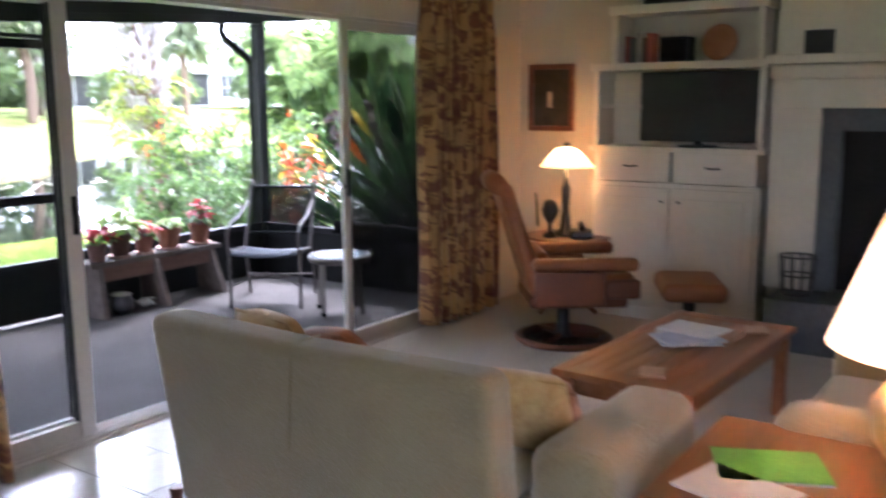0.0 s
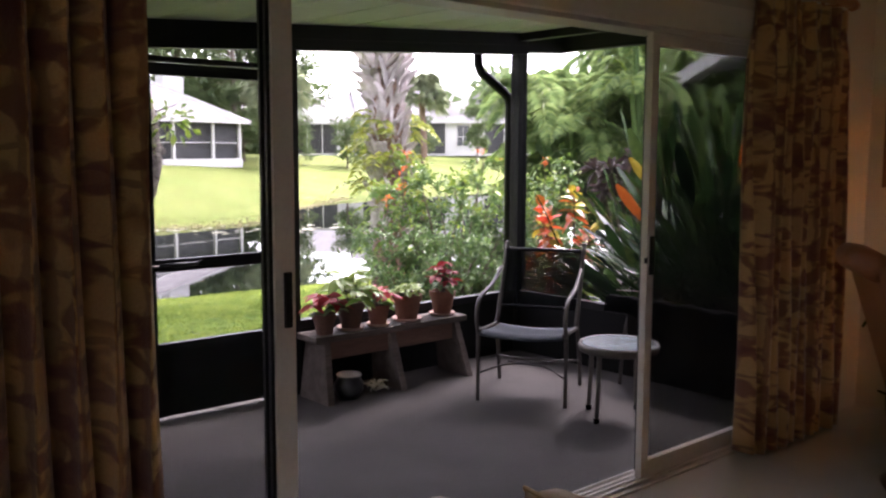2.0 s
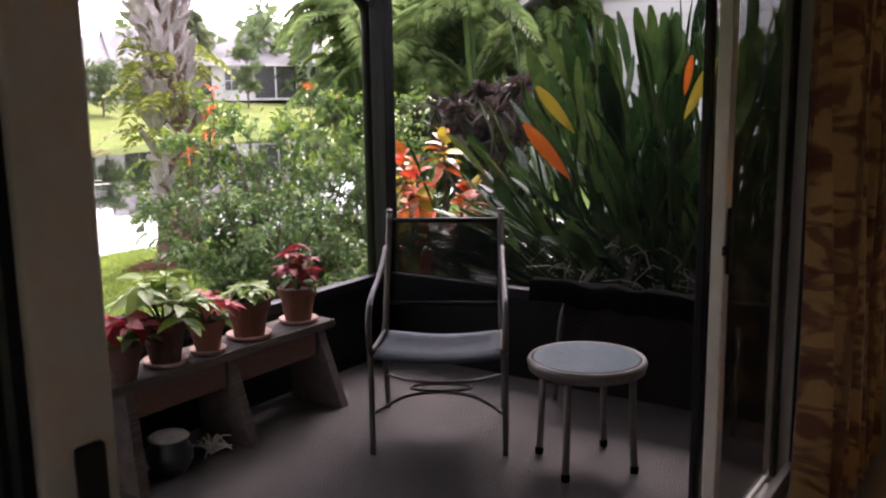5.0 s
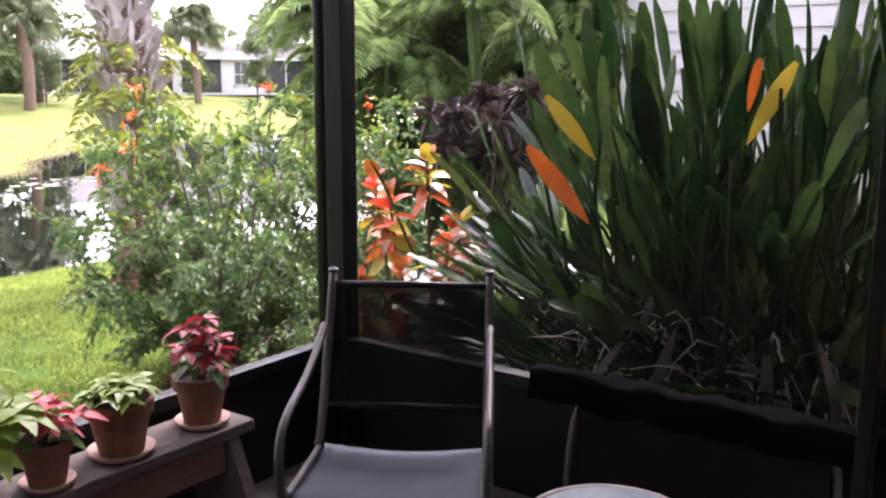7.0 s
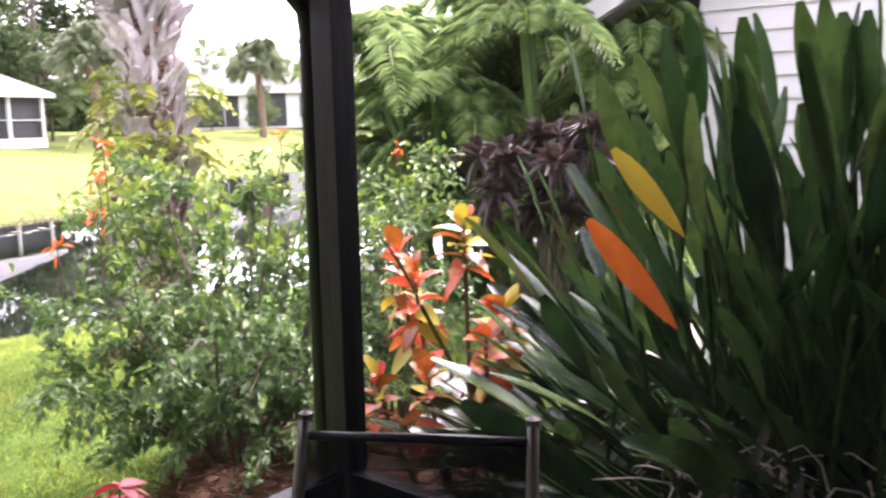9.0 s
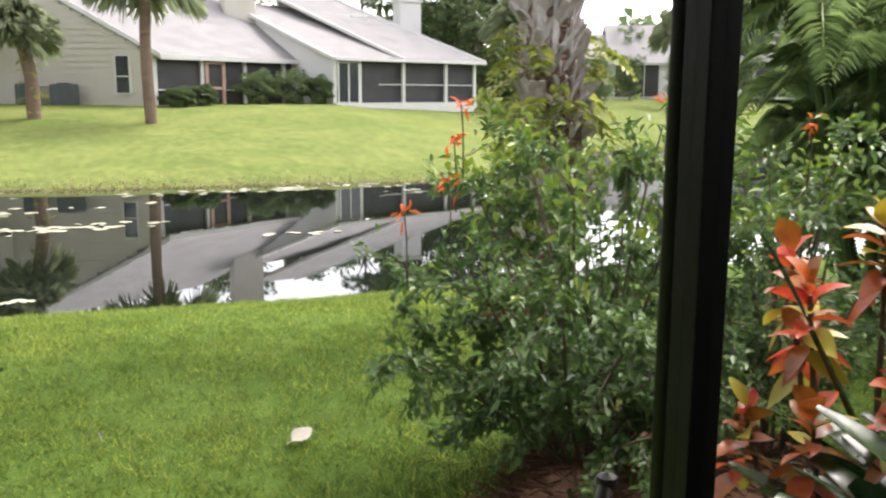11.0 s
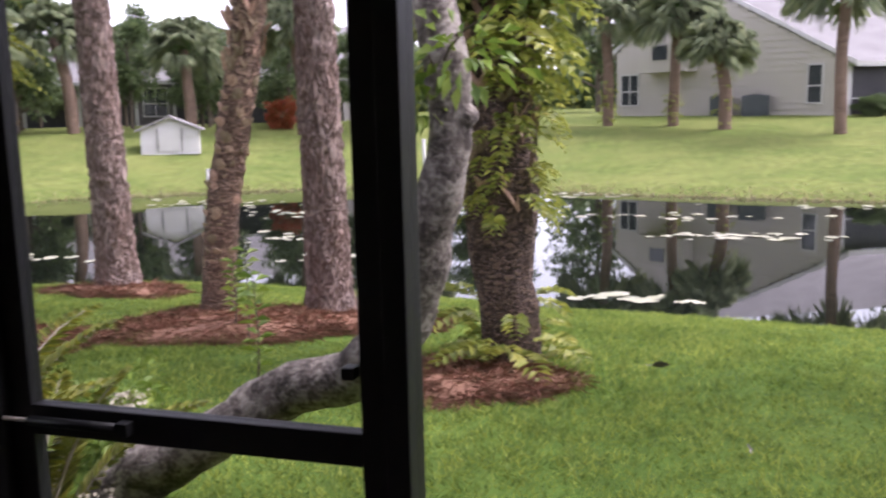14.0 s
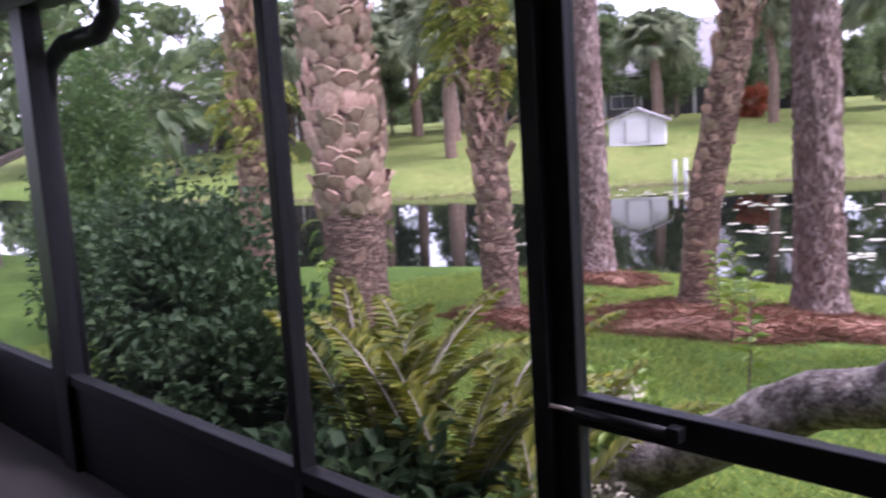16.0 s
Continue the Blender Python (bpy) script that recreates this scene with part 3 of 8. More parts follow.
M_PAD = mat("lily_pad", (0.27, 0.28, 0.15), (0.5, 0.48, 0.36), scale=2, rough=0.4, bump=0.05, island=0.2)


def leaves(name, base, way, size, width, material, parent, rng, droop=0.2, label="", fold=0.25):
    v, f = leaf_arrays(np.asarray(base), np.asarray(way), size, width, rng, droop, fold)
    return raw(name, v, f, material, parent, label)


def smooth_path(pts, n):
    pts = np.asarray(pts, float)
    d = np.r_[0, np.cumsum(np.linalg.norm(np.diff(pts, axis=0), axis=1))]
    s = np.linspace(0, d[-1], n)
    out = np.stack([np.interp(s, d, pts[:, k]) for k in range(pts.shape[1])], 1)
    for _ in range(3):
        out[1:-1] = (out[:-2] + 2 * out[1:-1] + out[2:]) / 4
    return out


def frond_arrays(path, leaflets, length, width, rng, lift=0.25, droop=0.25):
    """Leaflets in two ranks along a rib."""
    path = np.asarray(path)
    s = np.linspace(0.12, 1, leaflets)
    idx = s * (len(path) - 1)
    i0 = np.minimum(idx.astype(int), len(path) - 2)
    p = path[i0] + (path[i0 + 1] - path[i0]) * (idx - i0)[:, None]
    t = unit(path[i0 + 1] - path[i0])
    side = unit(np.cross(t, (0, 0, 1)) + 1e-6)
    up = np.cross(side, t)
    shape = np.sin(np.pi * (0.12 + 0.85 * s)) ** 0.7
    base, way, L = [], [], []
    for sg in (-1, 1):
        base.append(p)
        way.append(side * sg + t * 0.55 + up * lift + rng.normal(0, 0.06, p.shape))
        L.append(length * shape)
    return np.concatenate(base), np.concatenate(way), np.concatenate(L)


# orange-flowered bush beside the corner post
def bush(at, radius, height, count, seed, flowers, label, arms=26, lean=(0, 0)):
    rng = np.random.default_rng(seed)
    z0 = gz(at[0], at[1])
    t = thing("flowering_bush" if flowers else "shrub", label, "bush", pose(at[0], at[1], z0))
    bm = bmesh.new()
    B, W = [], []
    for k in range(arms):
        a = 2 * math.pi * k / arms + rng.normal(0, 0.2)
        reach = radius * rng.uniform(0.35, 1.05)
        toward = max(0.0, math.cos(a) * lean[0] + math.sin(a) * lean[1])
        top = height * rng.uniform(0.4, 1.0) * (1.12 - 0.45 * reach / radius)
        reach *= 1 + toward
        pts = smooth_path([(0.12 * math.cos(a), 0.12 * math.sin(a), 0), (reach * 0.5 * math.cos(a), reach * 0.5 * math.sin(a), top * 0.55),
                           (reach * math.cos(a + 0.2), reach * math.sin(a + 0.2), top)], 7)
        add_tube(bm, pts, np.linspace(0.012, 0.003, 7), 5)
        for j in range(7):
            q = pts[rng.integers(2, 7)]
            d = unit(rng.normal(size=3) * (1, 1, 0.55) + (math.cos(a) * 0.6, math.sin(a) * 0.6, 0.15))
            ln = rng.uniform(0.18, 0.42)
            e = q + d * ln + (0, 0, -0.05)
            add_tube(bm, [q, q + d * ln * 0.5, e], [0.004, 0.003, 0.002], 4, cap=False)
            s = rng.random(count)[:, None]
            B.append(q + (e - q) * s + rng.normal(0, 0.022, (count, 3)))
            W.append(d * 0.8 + rng.normal(0, 0.7, (count, 3)) + (0, 0, -0.1))
    part("branches", bm, M_TWIG, t)
    B, W = np.concatenate(B), np.concatenate(W)
    keep = B[:, 2] > 0.05
    B, W = B[keep], W[keep]
    n = len(B)
    leaves("foliage", B, W, rng.uniform(0.035, 0.07, n), rng.uniform(0.02, 0.035, n), M_BUSH, t, rng)
    hi = rng.choice(np.where(B[:, 2] > height * 0.55)[0], min(700, n // 12))
    leaves("young_foliage", B[hi] + rng.normal(0, 0.03, (len(hi), 3)) + (0, 0, 0.05), W[hi] + (0, 0, 0.8), 0.07, 0.03, M_BRIGHTLEAF, t, rng, label="pale new leaves")
    for p in flowers:
        bmf = bmesh.new()
        q = Vector(p) - Vector((at[0], at[1], z0))
        add_tube(bmf, [q + Vector((0.02, 0.02, -0.28)), q + Vector((0.01, 0, -0.1)), q], [0.004, 0.003, 0.003], 5)
        part("flower_stem", bmf, M_TWIG, t)
        k = 9
        b = np.tile(np.array(q), (k, 1)) + rng.normal(0, 0.014, (k, 3))
        leaves("blossom", b, unit(rng.normal(size=(k, 3)) + (0, 0, 0.3)), 0.055, 0.014, M_FLOWER, t, rng, label="orange trumpet blossom cluster")
    return t


bush((4.28, 4.0), 0.72, 1.78, 48, 3, [(3.44, 3.74, 1.37), (3.46, 3.72, 1.5), (3.40, 3.7, 1.2), (4.55, 3.9, 1.5), (3.2, 3.65, 1.12), (4.7, 3.75, 1.42)],
     "dense green bush with orange trumpet flowers on the lawn", arms=40, lean=(-0.45, -0.3))
bush((5.15, 3.75), 0.6, 1.75, 26, 4, [(4.95, 3.45, 1.42)], "leafy green bush with one red-orange flower", arms=18)


def croton(at, seed):
    rng = np.random.default_rng(seed)
    z0 = gz(at[0], at[1])
    t = thing("croton", "croton shrub with glossy orange, red and yellow leaves", "shrub", pose(at[0], at[1], z0))
    heads = [(-0.45, -0.1, 0.82), (-0.3, -0.25, 0.95), (-0.28, 0.1, 1.12), (0.05, 0.12, 1.3), (-0.1, -0.18, 1.0), (-0.38, 0.22, 0.72), (-0.05, 0.3, 1.0), (-0.15, 0.3, 1.18)]
    bm = bmesh.new()
    B, W, L = [], [], []
    for h in heads:
        add_tube(bm, smooth_path([(h[0] * 0.3, h[1] * 0.3, 0), (h[0] * 0.8, h[1] * 0.8, h[2] * 0.5), h], 6), np.linspace(0.014, 0.008, 6), 6)
        n = 20
        a = np.arange(n) * 2.4 + rng.random(n)
        el = np.linspace(-0.5, 1.15, n) + rng.normal(0, 0.15, n)
        B.append(np.array(h) + np.stack([np.zeros(n), np.zeros(n), np.linspace(-0.2, 0.03, n)], 1))
        W.append(np.stack([np.cos(a) * np.cos(el), np.sin(a) * np.cos(el), np.sin(el)], 1))
        L.append(rng.uniform(0.09, 0.17, n))
    part("stems", bm, M_TWIG, t)
    B, W, L = np.concatenate(B), np.concatenate(W), np.concatenate(L)
    yl = rng.random(len(B)) < 0.22
    broad(t, "leaf", B[~yl], W[~yl], L[~yl], 0.46, M_CROTON, rng, droop=0.35)
    broad(t, "yellow_leaf", B[yl], W[yl], L[yl], 0.45, M_CROTON_Y, rng)
    return t


def broad_arrays(B, W, L, ratio, rng, droop=0.25, seg=6, tip=0.8, face=None):
    """Broad leaves with a rounded outline, folded along the midrib and bending over."""
    W = unit(np.asarray(W, float))
    n = len(B)
    up = np.tile((0, 0, 1.0), (n, 1)) + rng.normal(0, 0.35, (n, 3))
    if face is not None:
        up = np.tile(face, (n, 1))
    S = unit(np.cross(W, up))
    N = np.cross(S, W)
    s = np.linspace(0, 1, seg + 1)
    wid = np.sin(np.pi * s ** tip) ** (0.8 if tip < 1 else 0.55)
    wid[0], wid[-1] = 0.06, (0.05 if tip < 1 else 0.3)
    V = []
    for k in range(seg + 1):
        c = B + W * (L * s[k])[:, None] - np.array((0, 0, 1)) * (L * droop * s[k] ** 2)[:, None]
        h = (L * ratio * 0.5 * wid[k])[:, None]
        V += [c + S * h + N * h * 0.3, c, c - S * h + N * h * 0.3]
    V = np.stack(V, 1).reshape(-1, 3)
    i = (np.arange(n) * 3 * (seg + 1))[:, None]
    F = []
    for k in range(seg):
        a = 3 * k
        F += [i + (a, a + 1, a + 4, a + 3), i + (a + 1, a + 2, a + 5, a + 4)]
    return V, np.concatenate(F)


def broad(parent, name, B, W, L, ratio, material, rng, droop=0.25, label="", tip=0.8, face=None):
    """Each broad leaf is a mesh of its own."""
    for k in range(len(B)):
        v, f = broad_arrays(B[k:k + 1], W[k:k + 1], np.array([L[k]]), ratio, rng, droop, tip=tip, face=face)
        raw(name, v, f, material, parent, label, smooth=True)


croton((4.32, 2.45), 7)


def bird_of_paradise(at, seed):
    rng = np.random.default_rng(seed)
    z0 = gz(at[0], at[1])
    t = thing("bird_of_paradise", "large bird of paradise clump with dark paddle leaves", "plant", pose(at[0], at[1], z0))
    n = 880
    a = rng.uniform(0, 2 * math.pi, n)
    el = np.radians(np.where(rng.random(n) < 0.42, rng.uniform(4, 50, n), rng.uniform(44, 86, n)))
    foot = np.stack([rng.normal(0.05, 0.16, n), rng.normal(0, 0.42, n), np.full(n, 0.1)], 1)
    k = 80
    a[:k], el[:k] = rng.normal(math.pi / 2 + 0.15, 0.35, k), np.radians(rng.uniform(4, 46, k))
    foot[:k] = np.stack([rng.uniform(-0.5, 0.1, k), rng.uniform(0.0, 0.4, k), np.full(k, 0.12)], 1)
    d = np.stack([np.cos(a) * np.cos(el), np.sin(a) * np.cos(el), np.sin(el)], 1)
    # blades end on an uneven shell, wider than high, the inner ones lower
    shell = 1.0 / np.sqrt((np.cos(el) / 1.35) ** 2 + (np.sin(el) / 2.02) ** 2)
    tip = shell * np.where(rng.random(n) < 0.62, rng.uniform(0.86, 1.04, n), rng.uniform(0.5, 0.88, n))
    tip[-150:] = shell[-150:] * rng.uniform(0.42, 0.68, 150)
    L = rng.uniform(0.34, 0.58, n)
    low = el < 0.75
    B = foot + d * (tip - L)[:, None]
    W = d + np.stack([np.zeros(n), np.zeros(n), np.where(low, rng.uniform(-0.3, 0.1, n), rng.uniform(-0.05, 0.1, n))], 1)
    bm = bmesh.new()
    for k in range(n):
        add_tube(bm, [foot[k], (foot[k] + B[k]) / 2 + (0, 0, 0.03), B[k]], [0.014, 0.011, 0.008], 5, cap=False)
    part("leaf_stalks", bm, M_PADDLE, t)
    inside = (B + W * L[:, None])[:, 0] + at[0] < RIGHT + 0.05
    inside |= (B[:, 0] + at[0] < RIGHT + 0.05)
    mid = B + W * L[:, None] * 0.5 + np.array((at[0], at[1], 0))
    inside |= (mid[:, 0] < 3.95) & (np.abs(mid[:, 1] - 1.5) < 0.3) & (mid[:, 2] > 0.9)
    inside |= (mid[:, 0] < 4.2) & (np.abs(mid[:, 1] - 0.75) < 0.16) & (mid[:, 2] > 1.3)
    tipy = np.minimum((B + W * L[:, None])[:, 1], B[:, 1]) + at[1]
    inside |= tipy < 0.16
    broad(t, "leaf", B[~inside], W[~inside], L[~inside], 0.185, M_PADDLE, rng, droop=0.08, tip=1.3)
    # dying leaves, orange and yellow
    for p, q, m, lab in (((3.72, 1.33, 1.0), (3.68, 1.57, 1.285), M_PADDLE_OR, "orange dying leaf"), ((3.85, 1.374, 1.232), (3.85, 1.59, 1.475), M_PADDLE_YE, "yellow and orange dying leaf"),
                         ((4.1, 0.873, 1.3), (4.1, 0.72, 1.6), M_PADDLE_YE, "yellow dying leaf"), ((4.13, 0.885, 1.42), (4.15, 0.86, 1.62), M_PADDLE_OR, "orange dying leaf"),
                         ):
        o = np.array((at[0], at[1], z0))
        b = np.array(p) - o
        w = np.array(q) - np.array(p)
        broad(t, "leaf", b[None], w[None], np.array([np.linalg.norm(w) * 1.05]), 0.19, m, rng, droop=0.03, label=lab, tip=1.3, face=(-1, -0.2, 0.25))
    # dry hanging leaves and bare stalks round the foot
    k = 44
    a = rng.uniform(0.3 * math.pi, 1.7 * math.pi, k)
    B = np.stack([np.cos(a) * rng.uniform(0.35, 0.8, k), np.sin(a) * rng.uniform(0.4, 1.0, k), rng.uniform(0.35, 0.85, k)], 1)
    W = np.stack([np.cos(a) * 0.7, np.sin(a), rng.uniform(-1.6, -0.2, k)], 1)
    ok = B[:, 0] + W[:, 0] * 0.4 + at[0] > RIGHT + 0.06
    broad(t, "dry_leaf", B[ok], W[ok], rng.uniform(0.25, 0.46, k)[ok], 0.11, M_DEADLEAF, rng, droop=0.3, label="dry grey hanging leaf")
    bm = bmesh.new()
    for j in range(110):
        a = rng.uniform(0.35 * math.pi, 1.65 * math.pi)
        r = rng.uniform(0.45, 1.0)
        p0 = (rng.normal(-0.1, 0.2), rng.normal(0, 0.45), 0.1)
        p1 = (math.cos(a) * r * 0.75, p0[1] + math.sin(a) * r * 0.35, rng.uniform(0.5, 0.95))
        p2 = (max(math.cos(a) * r, RIGHT + 0.1 - at[0]), p0[1] + math.sin(a) * r * 0.8, rng.uniform(0.12, 0.75))
        add_tube(bm, smooth_path([p0, p1, p2], 8), np.linspace(0.009, 0.003, 8) * rng.uniform(0.6, 1.1), 5, cap=False)
    part("dry_stalks", bm, M_STALK, t, "pale dry curving stalks")
    return t


bird_of_paradise((4.5, 0.98), 11)


def cane_palm(at, height, fronds, seed, label="feathery areca palm with arching fronds"):
    rng = np.random.default_rng(seed)
    z0 = gz(at[0], at[1])
    t = thing("areca_palm", label, "palm tree", pose(at[0], at[1], z0))
    canes, ribs = bmesh.new(), bmesh.new()
    B, W, L = [], [], []
    for c in range(14):
        a = rng.uniform(0, 2 * math.pi)
        top = np.array((math.cos(a) * 0.8, math.sin(a) * 0.8, height * rng.uniform(0.2, 0.8)))
        add_tube(canes, smooth_path([(math.cos(a) * 0.2, math.sin(a) * 0.2, -0.1), top * (0.6, 0.6, 0.5), top], 7), np.linspace(0.05, 0.035, 7), 7)
        for k in range(fronds // 14):
            b = rng.uniform(0, 2 * math.pi)
            ln = rng.uniform(0.7, 1.15)
            el = rng.uniform(0.1, 1.2)
            h = np.array((math.cos(b), math.sin(b), 0))
            s = np.linspace(0, 1, 12)[:, None]
            path = top + h * ln * s * math.cos(el) + np.array((0, 0, 1)) * (ln * math.sin(el) * s - ln * 0.75 * s ** 2.2)
            add_tube(ribs, path[::2], np.linspace(0.012, 0.004, 6), 4, cap=False)
            bb, ww, ll = frond_arrays(path, 28, 0.29, 0.03, rng, lift=0.3)
            B.append(bb), W.append(ww), L.append(ll)
    part("canes", canes, M_BUSH, t)
    part("ribs", ribs, M_BRIGHTLEAF, t)
    B, W, L = np.concatenate(B), np.concatenate(W), np.concatenate(L)
    leaves("fronds", B, W, L, 0.016, M_PALMLEAF, t, rng, droop=0.4)
    return t


for k, (x, y, h) in enumerate(((8.5, 5.95, 4.0), (8.7, 4.9, 4.3), (10.2, 6.9, 4.6), (10.0, 5.4, 4.8))):
    cane_palm((x, y), h, 182, 20 + k)


def rosette_shrub(at, height, seed):
    rng = np.random.default_rng(seed)
    t = thing("burgundy_shrub", "dark burgundy-leaved shrub in front of the palms", "shrub", pose(at[0], at[1], gz(*at)))
    bm = bmesh.new()
    B, W = [], []
    for k in range(22):
        a, r = rng.uniform(0, 6.28), rng.uniform(0, 0.5)
        h = (math.cos(a) * r, math.sin(a) * r, height * rng.uniform(0.6, 1))
        add_tube(bm, [(0, 0, 0), (h[0] * 0.6, h[1] * 0.6, h[2] * 0.6), h], [0.015, 0.012, 0.008], 5)
        n = 26
        d = unit(rng.normal(size=(n, 3)) + (0, 0, 0.4))
        B.append(np.tile(h, (n, 1)) + (0, 0, -0.03)), W.append(d)
    part("stems", bm, M_TWIG, t)
    B, W = np.concatenate(B), np.concatenate(W)
    leaves("foliage", B, W, 0.22, 0.06, M_BURGUNDY, t, rng, droop=0.3)


rosette_shrub((6.75, 3.75), 1.75, 31)


# trunks
def boot_mesh(material, flare):
    bm = bmesh.new()
    for sg in (-1, 1):
        pts = [(0, 0.0, 0), (sg * 0.035, 0.03, 0.1), (sg * 0.085, 0.05 + flare, 0.2)]
        add_tube(bm, pts, [0.05, 0.042, 0.02], 6, squash=0.35)
    me = bpy.data.meshes.new("leaf_base")
    bm.to_mesh(me)
    bm.free()
    me.materials.append(material)
    return me


def scale_mesh(material):
    """A broken plate of old leaf base, lying on the trunk."""
    bm = bmesh.new()
    ring0 = [(-0.07, 0.0, -0.06), (0.0, 0.012, -0.09), (0.07, 0.0, -0.06), (0.085, 0.03, 0.04), (0.03, 0.055, 0.09), (-0.03, 0.045, 0.075), (-0.085, 0.03, 0.04)]
    a = [bm.verts.new(p) for p in ring0]
    b = [bm.verts.new((x * 0.8, y + 0.03, z * 0.8 + 0.012)) for x, y, z in ring0]
    bm.faces.new(b)
    for k in range(7):
        bm.faces.new((a[k], a[(k + 1) % 7], b[(k + 1) % 7], b[k]))
    me = bpy.data.meshes.new("leaf_scale")
    bm.to_mesh(me)
    bm.free()
    me.materials.append(material)
    return me


BOOT = {"grey": boot_mesh(M_BOOTGREY, 0.03), "brown": boot_mesh(M_BOOT, 0.01)}
SCALE = scale_mesh(M_BOOT)


def trunk_rings(path, radius, parent, mesh, z0, z1, step, around, rng, size=1.0, name="leaf_base", lean=0.0):
    """Leaf bases set in a spiral on a trunk, each an object on one shared mesh."""
    path = np.asarray(path)
    z, k = z0, 0
    while z < z1:
        c = np.array([np.interp(z, path[:, 2], path[:, 0]), np.interp(z, path[:, 2], path[:, 1]), z])
        for j in range(around):
            a = 2 * math.pi * (j + 0.5 * (k % 2)) / around + rng.normal(0, 0.07)
            o = new(name, mesh)
            o.parent = parent
            s = size * rng.uniform(0.6, 1.3)
            o.matrix_local = Matrix.Translation((c[0] + math.cos(a) * radius * 0.93, c[1] + math.sin(a) * radius * 0.93, z + rng.normal(0, step * 0.12))) @ Euler((lean + rng.normal(0, 0.2), rng.normal(0, 0.5 if name == "leaf_scale" else 0.15), a - math.pi / 2)).to_matrix().to_4x4() @ Matrix.Diagonal((s, s, s, 1))
        z += step
        k += 1


def ferns_on(parent, path, radius, zs, count, rng, size=0.28, material=None, name="ferns", hang=0.3):
    path = np.asarray(path)
    z = rng.uniform(zs[0], zs[1], count)
    a = rng.uniform(0, 2 * math.pi, count)
    c = np.stack([np.interp(z, path[:, 2], path[:, 0]) + np.cos(a) * radius, np.interp(z, path[:, 2], path[:, 1]) + np.sin(a) * radius, z], 1)
    B, W, L = [], [], []
    for k in range(count):
        ln = size * rng.uniform(0.6, 1.3)
        s = np.linspace(0, 1, 6)[:, None]
        h = np.array((math.cos(a[k] + rng.normal(0, 0.5)), math.sin(a[k] + rng.normal(0, 0.5)), 0))
        p = c[k] + h * ln * s * 0.9 + np.array((0, 0, 1)) * (ln * rng.uniform(0.2, 0.7) * s - ln * (0.6 + hang) * s ** 2)
        bb, ww, ll = frond_arrays(p, 9, ln * 0.32, 0.02, rng, lift=0.1)
        B.append(bb), W.append(ww), L.append(ll)
    B, W, L = np.concatenate(B), np.concatenate(W), np.concatenate(L)
    return leaves(name, B, W, L, L * 0.42, material or M_TRUNKFERN, parent, rng, droop=0.2, label="yellow-green ferns growing on the trunk")


def fan_fronds(parent, top, count, length, rng, material=M_SABAL, name="fan_leaves"):
    """A crown of fan leaves on stalks, each fan of narrow drooping blades."""
    B, W, L = [], [], []
    ribs = bmesh.new()
    for k in range(count):
        a, el = rng.uniform(0, 2 * math.pi), rng.uniform(-0.5, 1.3)
        d = np.array((math.cos(a) * math.cos(el), math.sin(a) * math.cos(el), math.sin(el)))
        hub = np.array(top) + d * length * rng.uniform(0.5, 0.75)
        add_tube(ribs, [top, (np.array(top) + hub) / 2 + (0, 0, 0.05), hub], [0.025, 0.02, 0.015], 4, cap=False)
        n = 30
        ang = np.linspace(-1.9, 1.9, n)
        s = unit(np.cross(d, np.array((0, 0, 1)) + rng.normal(0, 0.7, 3)) + 1e-6)
        B.append(np.tile(hub, (n, 1)))
        W.append(np.cos(ang)[:, None] * d + np.sin(ang)[:, None] * s + rng.normal(0, 0.08, (n, 3)))
        L.append(length * 0.62 * (0.7 + 0.3 * np.cos(ang)))
    part("leaf_stems", ribs, M_BUSH, parent)
    B, W, L = np.concatenate(B), np.concatenate(W), np.concatenate(L)
    leaves(name, B, W, L * 0.85, length * 0.034, material, parent, rng, droop=0.5)


def booted_palm():
    rng = np.random.default_rng(41)
    x, y = 6.05, 7.35
    t = thing("booted_palm", "cabbage palm with grey criss-cross leaf bases and vines", "palm tree", pose(x, y, gz(x, y)))
    path = smooth_path([(0, 0, -0.2), (0.05, 0, 1.5), (-0.05, 0.1, 3.2), (-0.1, 0.1, 5.4)], 24)
    part("trunk", tube(path, np.linspace(0.25, 0.2, 24), 20, rough=0.12, freq=4), M_PALMBARK, t, smooth=True)
    trunk_rings(path, 0.2, t, BOOT["grey"], 0.5, 2.6, 0.13, 9, rng, 1.25)
    trunk_rings(path, 0.2, t, BOOT["grey"], 2.6, 3.9, 0.14, 9, rng, 1.6, lean=-0.35)
    ferns_on(t, path, 0.26, (1.3, 2.4), 55, rng, 0.42)
    ferns_on(t, path, 0.26, (0.1, 1.2), 30, rng, 0.3, M_BRIGHTLEAF, "vine")
    fan_fronds(t, (-0.1, 0.1, 5.6), 26, 1.5, rng)


